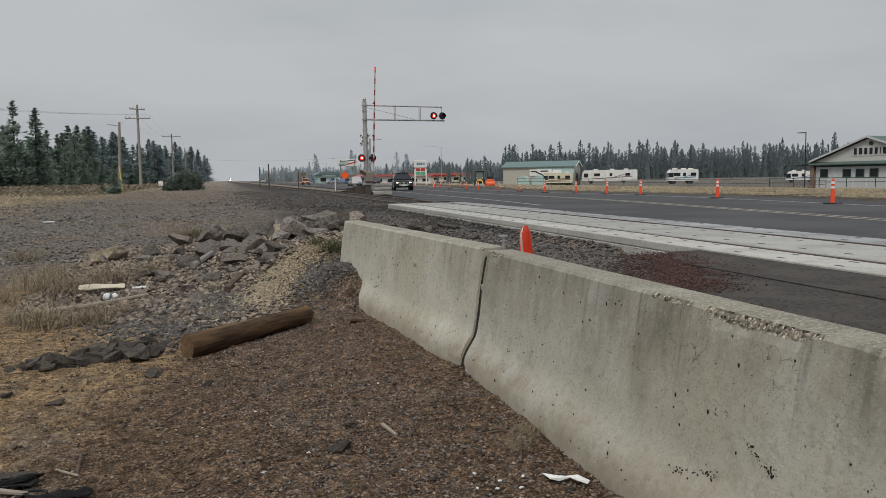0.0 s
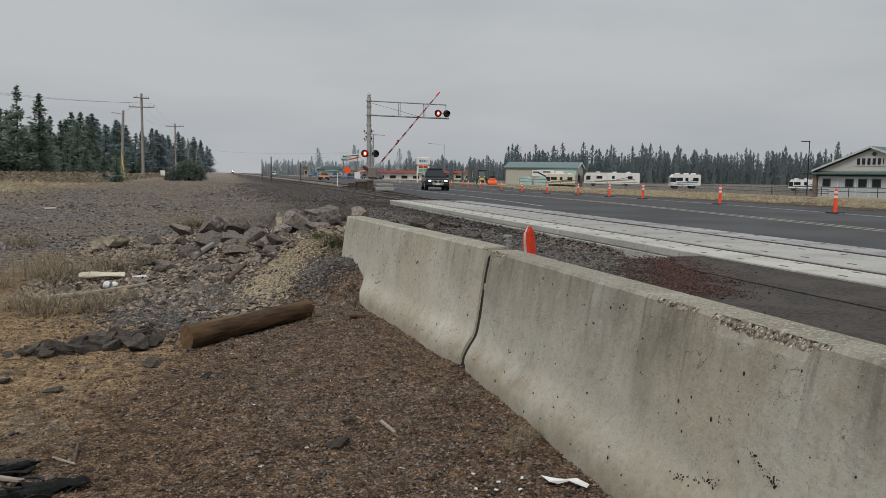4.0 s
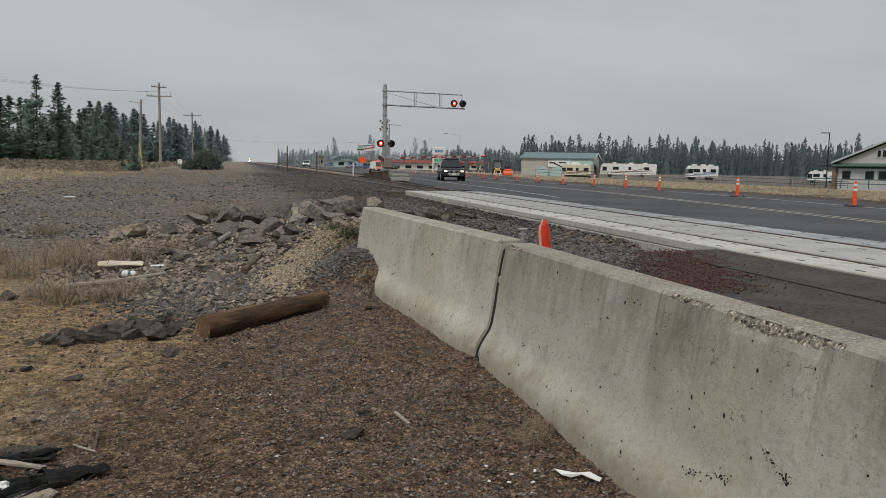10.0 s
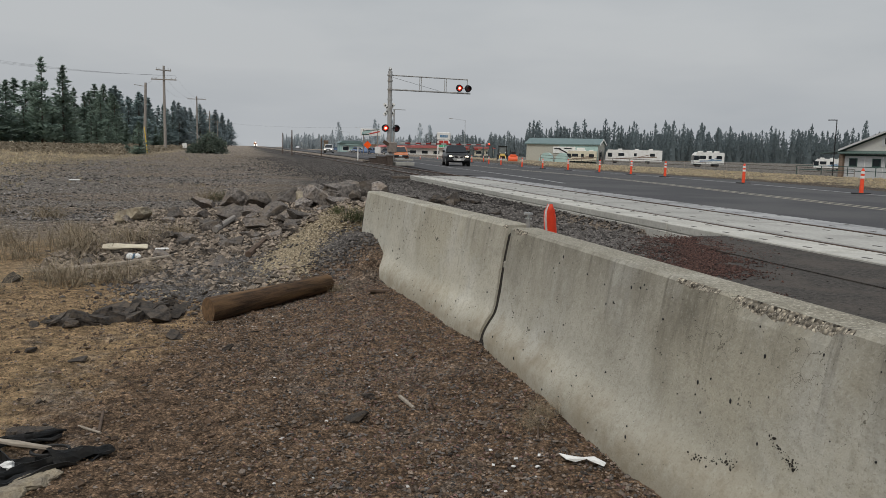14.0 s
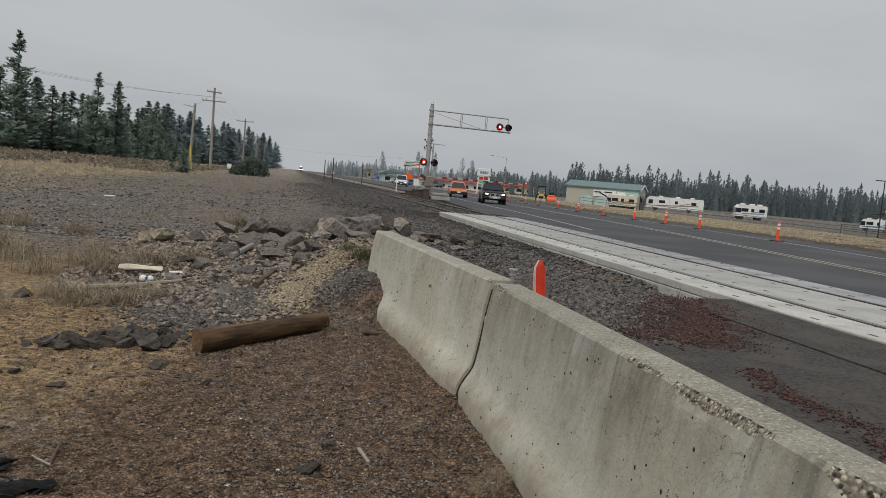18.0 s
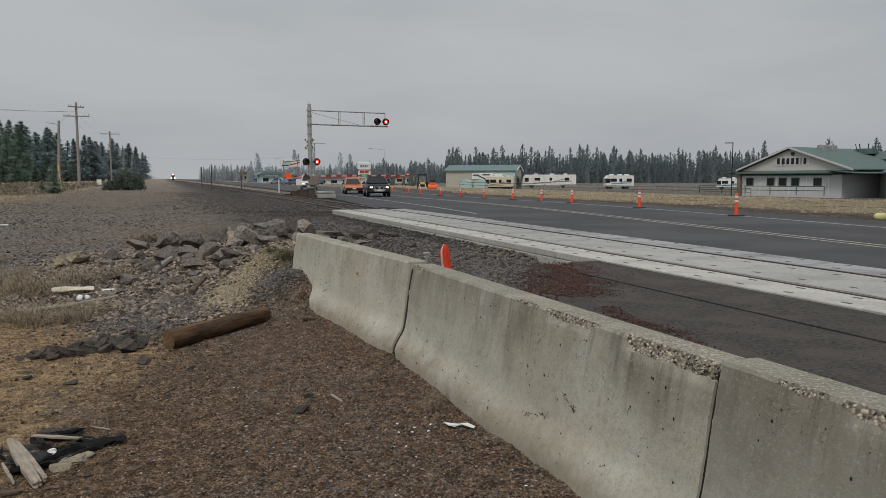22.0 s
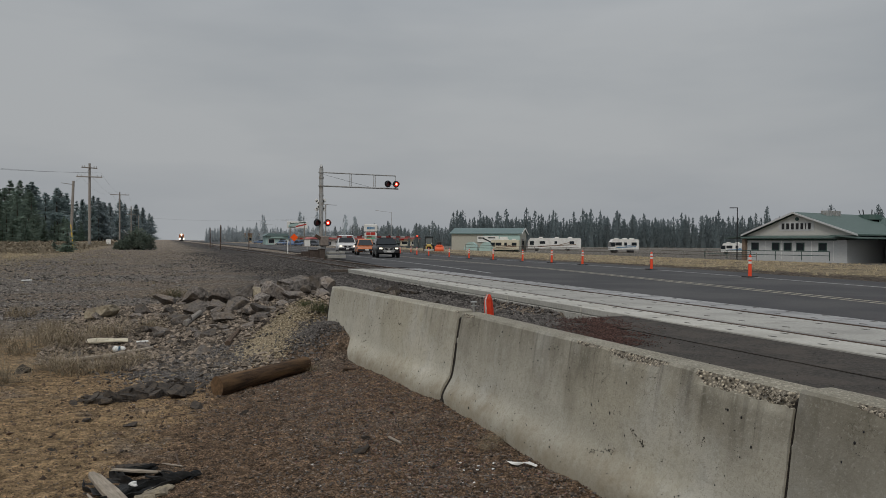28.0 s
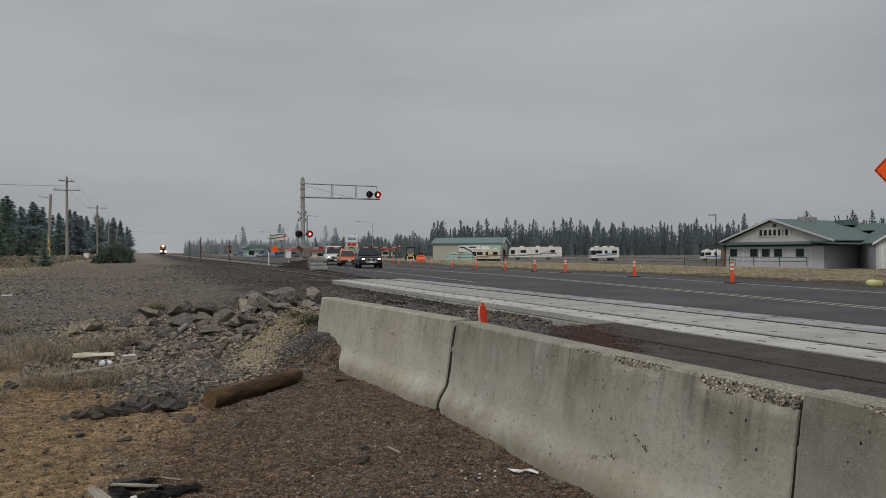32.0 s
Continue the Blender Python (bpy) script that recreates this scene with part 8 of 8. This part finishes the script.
def make_yard():
    make_rv("motorhome", "cream motorhome with a brown stripe parked by the shed", pose(59.8, 133.6, -0.95, 0, 0, -29), 5.4, 2.35, M_CREAM, M_BROWNWALL, True)
    make_rv("motorhome", "long white motorhome with grey swooshes parked on the grass", pose(71.2, 135.4, -0.78, 0, 0, -28), 10.4, 2.6, M_WHITE, M_BROWNWALL)
    make_rv("motorhome", "white motorhome with a blue stripe parked on the grass", pose(74.8, 116.3, -0.85, 0, 0, -20), 4.9, 2.45, M_WHITE, M_BLUE)
    v = make_rv("travel_trailer", "white travel trailer parked near the store", pose(104, 122, -1.2, 0, 0, -40), 5.5, 2.2, M_WHITE, M_BLUE)
    dark = plain("dark_car_paint", (0.05, 0.055, 0.06), 0.3)
    white = plain("white_car_paint", (0.62, 0.62, 0.61), 0.3)
    make_vehicle("parked_pickup", "white pickup truck parked beyond the store", pose(84.5, 57.4, -0.95, 0, 0, 35), white, 5.4, 1.95, 1.85, pickup=True, lights=False)
    make_vehicle("parked_car", "dark car parked behind the store wing", pose(80, 52.5, -1.0, 0, 0, 60), dark, 4.6, 1.85, 1.7, lights=False)
    # box trailer on the right
    t = thing("box_trailer", "long white box trailer standing beside the road", "trailer", pose(43.25, 28.5, -0.55, 0, 0, -80))
    skin = mat("trailer_paint", (0.74, 0.75, 0.75), (0.82, 0.83, 0.83), 2, 0.4, 0.02)
    bm = bmesh.new()
    box(bm, (6.0, 0, 1.86), (12.0, 2.4, 1.84), bevel=0.03)
    part("box", bm, skin, t)
    bm = bmesh.new()
    box(bm, (6.0, 0, 2.80), (12.1, 2.46, 0.08), bevel=0.01)
    part("top_rail", bm, M_GALV, t)
    for x in (0.9, 2.2):
        bm = bmesh.new()
        box(bm, (x, -1.22, 1.86), (0.05, 0.03, 1.8))
        part("door_bar", bm, M_GALV, t)
    for k, z in enumerate((1.35, 1.22, 1.09)):
        bm = bmesh.new()
        box(bm, (0.5, -1.215, z), (0.55, 0.02, 0.05))
        part("sign_bar", bm, M_BLACK, t)
    bm = bmesh.new()
    box(bm, (6.0, 0, 0.80), (11.6, 1.9, 0.26))
    part("chassis", bm, M_BLACK, t)
    for x in (3.4, 4.5, 0.6):
        for s in (-0.95, 0.95):
            bm = bmesh.new()
            tube(bm, (x, s - 0.16, 0.42), (x, s + 0.16, 0.42), 0.42, n=16)
            wh = part("wheel", bm, M_RUBBER, t)
            bm = bmesh.new()
            tube(bm, (x, s - 0.18, 0.42), (x, s + 0.18, 0.42), 0.2, n=12)
            part("rim", bm, M_WHITE, wh)
    # road roller and loader
    orange = plain("orange_machine_paint", (0.75, 0.13, 0.05), 0.45)
    yellow = plain("yellow_machine_paint", (0.62, 0.45, 0.14), 0.5)
    r = thing("road_roller", "orange road roller parked at the road edge", "road roller", pose(34.2, 98.5, -0.5, 0, 0, -20) @ Matrix.Diagonal((0.8, 0.8, 0.8, 1)))
    for y in (-1.1, 1.1):
        bm = bmesh.new()
        tube(bm, (-0.75, y, 0.55), (0.75, y, 0.55), 0.55, n=20)
        part("drum", bm, M_GALV if y > 0 else orange, r)
    bm = bmesh.new()
    box(bm, (0, 0.1, 0.95), (1.2, 2.0, 0.7), bevel=0.1)
    part("body", bm, orange, r)
    bm = bmesh.new()
    box(bm, (0, 0.5, 1.55), (0.7, 0.5, 0.55), bevel=0.08)
    part("seat", bm, M_BLACK, r)
    bm = bmesh.new()
    box(bm, (0, -0.9, 1.2), (1.1, 0.9, 0.35), bevel=0.08)
    part("hood", bm, orange, r)
    bm = bmesh.new()
    tube(bm, (-0.45, 0.9, 1.2), (-0.45, 0.9, 2.5), 0.04, n=6)
    part("beacon_pole", bm, M_BLACK, r)
    e = thing("backhoe_loader", "dark backhoe loader with yellow arms by the road", "loader", pose(34.7, 104.5, -0.5, 0, 0, -18) @ Matrix.Diagonal((0.75, 0.75, 0.78, 1)))
    bm = bmesh.new()
    box(bm, (0, 0.4, 0.95), (1.4, 3.2, 0.8), bevel=0.1)
    part("body", bm, M_BLACK, e)
    # pale grey paints in the light seen through the cab glass
    bm = bmesh.new()
    box(bm, (0, 0.5, 2.1), (1.38, 1.4, 1.3), bevel=0.06)
    part("cab_glass", bm, plain("see_through_grey_glass", (0.16, 0.18, 0.18), 0.2), e)
    for sx in (-0.74, 0.74):
        for yy in (-0.25, 1.25):
            bm = bmesh.new()
            box(bm, (sx, yy, 2.1), (0.12, 0.12, 1.4), bevel=0.02)
            part("cab_post", bm, M_BLACK, e)
    for sx in (-0.5, 0.5):
        bm = bmesh.new()
        box(bm, (sx, -1.25, 1.65), (0.16, 0.10, 0.14), bevel=0.02)
        part("work_lamp", bm, M_WHITE, e, "pale round work lamp")
    bm = bmesh.new()
    box(bm, (0, -1.15, 1.25), (0.9, 0.5, 0.45), bevel=0.06)
    part("hood", bm, yellow, e, "yellow engine hood")
    bm = bmesh.new()
    box(bm, (0, 0.5, 2.82), (1.75, 1.8, 0.14), bevel=0.04)
    part("cab_roof", bm, M_BLACK, e)
    for s in (-0.55, 0.55):
        bm = bmesh.new()
        tube(bm, (s, -1.0, 1.2), (s, -1.9, 0.6), 0.10, 0.08, 8)
        part("arm", bm, yellow, e)
        for y, rr in ((-1.0, 0.45), (1.4, 0.68)):
            bm = bmesh.new()
            tube(bm, (s * 1.6 - 0.2, y, rr), (s * 1.6 + 0.2, y, rr), rr, n=16)
            part("wheel", bm, M_RUBBER, e)
    bm = bmesh.new()
    box(bm, (0, -1.9, 0.35), (1.8, 0.6, 0.5), bevel=0.1)
    part("bucket", bm, M_GALV, e)


def make_town():
    def shop(name, x, y, w, d, h, wall, roof, label, fascia=None, z=-0.5, yaw=0):
        b = thing(name, label, "building", pose(x, y, z, 0, 0, yaw))
        bm = bmesh.new()
        box(bm, (0, 0, h / 2), (w, d, h))
        part("wall", bm, wall, b)
        bm = bmesh.new()
        prism(bm, [(-w / 2 - 0.6, h), (w / 2 + 0.6, h), (w / 2 - 0.8, h * 1.28), (-w / 2 + 0.8, h * 1.28)], -d / 2 - 0.8, d / 2 + 0.8)
        part("roof", bm, roof, b)
        n = max(2, int(w / 3))
        for i in range(n):
            window(b, -w / 2 + w * (i + 0.5) / n, -d / 2, h * 0.45, w / n * 0.55, h * 0.45, frame=M_WHITE)
        if fascia:
            bm = bmesh.new()
            box(bm, (0, -d / 2 - 0.5, h * 0.9), (w * 0.6, 0.15, h * 0.2))
            part("fascia", bm, fascia, b)
        return b
    shop("red_roofed_shop", 41.5, 196, 18, 9, 1.9, M_WHITE, M_ROOF_RED, "low shop with a long red roof")
    shop("teal_shop", 31.5, 250, 7, 8, 2.9, M_WALL_TEAL, M_ROOF_TEAL, "pale teal shop with a flat canopy", M_WALL_TEAL)
    shop("brown_shop", 55.0, 560, 12, 8, 5.0, M_OCHRE, M_BROWNWALL, "ochre two-storey shop front")
    shop("white_shop", 62.0, 560, 13, 8, 3.4, M_WHITE, M_ROOF_TEAL, "small white shop beside the highway", M_BLUE)
    shop("white_shop", 32.5, 560, 16, 8, 3.6, M_WHITE, M_WALL_GREY, "white shop in the hazy town")
    shop("grey_shop", 60.5, 430, 12, 8, 3.2, M_WALL_GREY, M_BLUE, "grey shop with a blue fascia", M_BLUE)
    shop("white_house", 46, 600, 18, 9, 3.0, M_WHITE, M_WALL_GREY, "distant white house in the haze")
    shop("tan_shop", 66, 400, 12, 8, 2.8, M_CREAM, M_BROWNWALL, "low tan shop beside the highway", M_RED)
    shop("long_store", 62, 240, 26, 10, 2.2, M_CREAM, M_ROOF_RED, "long low store with a red fascia", M_RED)
    # billboard
    b = thing("billboard", "roadside billboard with teal and red shapes", "billboard", pose(27.2, 178, 0.3, 0, 0, -6))
    for x in (-1.6, 1.6):
        bm = bmesh.new()
        tube(bm, (x, 0, -0.8), (x, 0, 5.0), 0.14, n=8)
        part("leg", bm, M_WOOD_POLE, b)
    bm = bmesh.new()
    box(bm, (0, 0, 4.35), (4.6, 0.2, 1.6), bevel=0.03)
    bd = part("board", bm, M_WHITE, b)
    for x, z, w, hh, a, mm in ((-0.9, 4.35, 2.2, 0.5, -12, M_WALL_TEAL), (0.9, 4.25, 2.4, 0.25, -14, M_RED), (0.2, 4.8, 3.6, 0.18, -6, M_TRIM_GREEN), (-1.2, 3.85, 1.6, 0.22, 0, M_TRIM_GREEN)):
        bm = bmesh.new()
        box(bm, (0, 0, 0), (w, 0.03, hh))
        part("shape", bm, mm, bd, at=pose(x, -0.13, z, 0, a, 0))
    # fuel sign: pylon with a white head and a price board
    s = thing("fuel_sign", "white fuel station pylon sign with price board", "sign", pose(31.7, 126.9, -0.4, 0, 0, -10))
    for x in (-0.95, 0.95):
        bm = bmesh.new()
        box(bm, (x, 0, 1.4), (0.22, 0.3, 2.8), bevel=0.02)
        part("leg", bm, M_WHITE, s)
    bm = bmesh.new()
    box(bm, (0, 0, 3.68), (2.25, 0.35, 1.25), bevel=0.06)
    hd = part("head", bm, M_WHITE, s, "white sign head with blue and red bars")
    bars(hd, 0, -0.19, 3.66, [0.34, 0.0 + 0.26, 0.24, 0.10, 0.10], 0.40, M_BLUE, 0.07)
    bm = bmesh.new()
    box(bm, (0, 0, 2.35), (1.75, 0.3, 1.3), bevel=0.03)
    pb = part("price_board", bm, M_WHITE, s)
    for x, z, mm in ((-0.4, 2.7, M_RED), (0.4, 2.7, M_RED), (-0.4, 2.1, M_MUDGREEN), (0.4, 2.1, M_MUDGREEN)):
        bm = bmesh.new()
        box(bm, (x, -0.16, z), (0.72, 0.03, 0.5))
        part("price_bar", bm, mm, pb)
    # orange diamond beside the road, street lamp, white notice
    d = thing("road_work_sign", "small orange diamond sign far down the road", "road sign", pose(26.2, 176, -0.25))
    bm = bmesh.new()
    vs = rounded_plate(bm, 1.3, 1.3, 0.02, 0.06)
    bmesh.ops.transform(bm, matrix=pose(0, 0, 2.0, 0, 45, 0), verts=vs)
    part("plate", bm, M_ORANGE_SIGN, d)
    bm = bmesh.new()
    tube(bm, (0, 0.06, 0), (0, 0.06, 2.6), 0.05, n=6)
    part("post", bm, M_GALV, d)
    w = thing("notice_board", "white notice board by the signal", "sign", pose(13.3, 82, -0.24))
    bm = bmesh.new()
    box(bm, (0, 0, 1.05), (0.6, 0.06, 0.7), bevel=0.01)
    part("board", bm, M_WHITE, w)
    bm = bmesh.new()
    tube(bm, (0, 0.06, 0), (0, 0.06, 1.2), 0.05, n=6)
    part("post", bm, M_GALV, w)
    for x, y in ((36.5, 131), (30, 205), (33, 262)):
        l = thing("street_lamp", "tall grey street lamp beside the highway", "street lamp", pose(x, y, -0.4))
        bm = bmesh.new()
        tube(bm, (0, 0, 0), (0, 0, 6.6), 0.055, 0.035, 8)
        part("pole", bm, M_GALV, l)
        bm = bmesh.new()
        tube(bm, (0, 0, 6.55), (-2.4, 0, 6.8), 0.02, n=6)
        part("arm", bm, M_GALV, l)
        bm = bmesh.new()
        box(bm, (-2.6, 0, 6.8), (0.6, 0.2, 0.09), bevel=0.03)
        part("lamp_head", bm, M_GALV, l)
    # parked cars in the town
    cols = [plain("town_paint", c, 0.35) for c in ((0.5, 0.5, 0.5), (0.10, 0.11, 0.13), (0.35, 0.06, 0.05), (0.12, 0.18, 0.30), (0.6, 0.6, 0.58))]
    rnd = random.Random(17)
    for i in range(12):
        y = rnd.uniform(165, 330)
        x = rnd.uniform(27, 38) + (y - 165) * 0.02
        make_vehicle("parked_car", "small car parked among the distant shops", pose(x, y, -0.4, 0, 0, rnd.uniform(0, 360)), rnd.choice(cols), 4.4, 1.8, 1.55, low=i % 2 == 0, lights=False)


make_store()
make_shed()
make_yard()
make_town()

# ---- traffic and train ----
SUV = make_vehicle("black_suv", "black four-wheel-drive car with lit headlamps waiting at the gate", pose(15.5, 57.6, -0.2), plain("black_car_paint", (0.007, 0.008, 0.010), 0.35), 4.5, 1.82, 1.56)
GOLD = make_vehicle("gold_car", "orange-gold car with lit headlamps behind the black car", pose(15.4, 64.5, -0.2), plain("gold_car_paint", (0.50, 0.165, 0.065), 0.3), 4.3, 1.70, 1.48, low=True)
PICKUP = make_vehicle("white_pickup", "white pickup truck waiting in the queue", pose(15.7, 74, -0.2), plain("pickup_paint", (0.60, 0.60, 0.60), 0.3), 5.6, 2.0, 1.9, pickup=True)
LEAVING = make_vehicle("silver_car", "silver car driving away towards the town", pose(20.5, 126, -0.22, 0, 0, 180), plain("silver_car_paint", (0.42, 0.43, 0.44), 0.3), 4.5, 1.8, 1.5, low=True, lights=False)


def make_train():
    t = thing("locomotive", "distant freight locomotive with three bright headlamps", "locomotive", pose(TRACK_X, 900, 0))
    paint = plain("loco_paint", (0.30, 0.10, 0.04), 0.5)
    bm = bmesh.new()
    box(bm, (0, 9.5, 2.6), (2.6, 17, 2.6), bevel=0.15)
    part("hood", bm, paint, t)
    bm = bmesh.new()
    box(bm, (0, 2.4, 3.1), (3.0, 2.6, 2.9), bevel=0.15)
    part("cab", bm, paint, t)
    bm = bmesh.new()
    box(bm, (0, 0.5, 2.2), (2.2, 1.8, 1.7), bevel=0.2)
    part("nose", bm, M_BLACK, t)
    bm = bmesh.new()
    box(bm, (0, 9.0, 1.0), (3.0, 20, 0.5), bevel=0.05)
    part("deck", bm, M_BLACK, t)
    bm = bmesh.new()
    prism(bm, [(-1.4, 0.15), (1.4, 0.15), (1.5, 0.9), (-1.5, 0.9)], -1.2, -0.8)
    part("pilot", bm, M_BLACK, t)
    bm = bmesh.new()
    box(bm, (0, 1.08, 3.7), (2.4, 0.06, 0.6))
    part("windscreen", bm, M_GLASS_DARK, t)
    for y in (3.2, 5.2, 7.2, 12.0, 14.0, 16.0):
        for s in (-1, 1):
            bm = bmesh.new()
            tube(bm, (s * 0.78 - 0.07, y, 0.5), (s * 0.78 + 0.07, y, 0.5), 0.5, n=14)
            part("wheel", bm, M_STEEL_RUST, t)
    for x, z, r in ((0, 4.35, 0.32), (-1.0, 1.75, 0.28), (1.0, 1.75, 0.28)):
        bm = bmesh.new()
        g = bmesh.ops.create_uvsphere(bm, u_segments=12, v_segments=8, radius=r)
        bmesh.ops.translate(bm, vec=(x, -0.9 if z < 3 else 1.0, z), verts=g["verts"])
        part("headlamp", bm, M_TRAIN_HEAD, t, "glowing headlamp")
    return t


TRAIN = make_train()


# ---- what moves ----
def motions():
    gate = ((0, 87.5), (0.5, 85), (1.0, 80), (1.5, 74.5), (2.0, 69.5), (2.5, 64.5), (4.5, 43.5), (5.0, 38.0), (5.5, 33.5), (6.0, 28.6), (6.5, 24), (7.0, 19.7), (7.5, 15.5), (8.0, 11.8), (8.5, 8.8), (9.0, 6), (10.0, 2.2), (11.0, 1.0), (12.0, 0.3), (32.0, 0.3))
    walk(GATE_ARM, [(t, pose(0.36, -0.55, 1.62, 0, -a, 0)) for t, a in gate])
    period, first = 0.509, 0.175
    for ob, (a, b) in LIT:
        rows, k, t = [(0.0, a)], 0, first
        while t < 32.0:
            rows += [(t - 0.017, a if k % 2 == 0 else b), (t + 0.017, b if k % 2 == 0 else a)]
            k += 1
            t += period
        rows.append((32.0, rows[-1][1]))
        walk(ob, rows)
    walk(SUV, [(t, pose(x, y, road_z(y), 0, 0, -9)) for t, x, y in ((0, 16.3, 72.5), (0.5, 16.05, 68.2), (1.0, 15.85, 64.4), (1.5, 15.7, 61.2), (2.0, 15.6, 59.4), (2.5, 15.58, 58.9), (4.5, 15.56, 58.4), (6, 15.55, 58.3), (32, 15.55, 58.2))])
    walk(GOLD, [(t, pose(x, y, road_z(y), 0, 0, -9)) for t, x, y in ((0, 17.6, 178), (5, 17.0, 134), (7, 16.8, 117), (9, 16.4, 103), (12, 15.9, 89), (14, 15.72, 82), (17, 15.96, 75), (19, 16.18, 72.3), (21, 16.29, 70.4), (24, 16.42, 69.1), (28, 16.47, 68.9), (32, 16.52, 68.9))])
    walk(PICKUP, [(t, pose(x, y, road_z(y), 0, 0, -9)) for t, x, y in ((0, 19.5, 420), (9, 18.3, 250), (14, 17.3, 174), (17, 18.06, 138), (19, 17.7, 118), (21, 17.1, 103), (24, 17.2, 90), (27, 16.95, 80.5), (28, 16.9, 79), (29, 17.0, 78), (31, 17.13, 77.5), (32, 17.2, 77.4))])
    walk(LEAVING, [(t, pose(x, y, road_z(y), 0, 0, 180)) for t, x, y in ((0, 20.4, 126), (2, 20.5, 146), (6, 20.8, 210), (12, 22, 330), (20, 24, 520), (32, 26, 800))])
    walk(TRAIN, [(t, pose(TRACK_X, 1240 - 25.5 * t, 0)) for t in (0, 8, 16, 24, 32)])


motions()
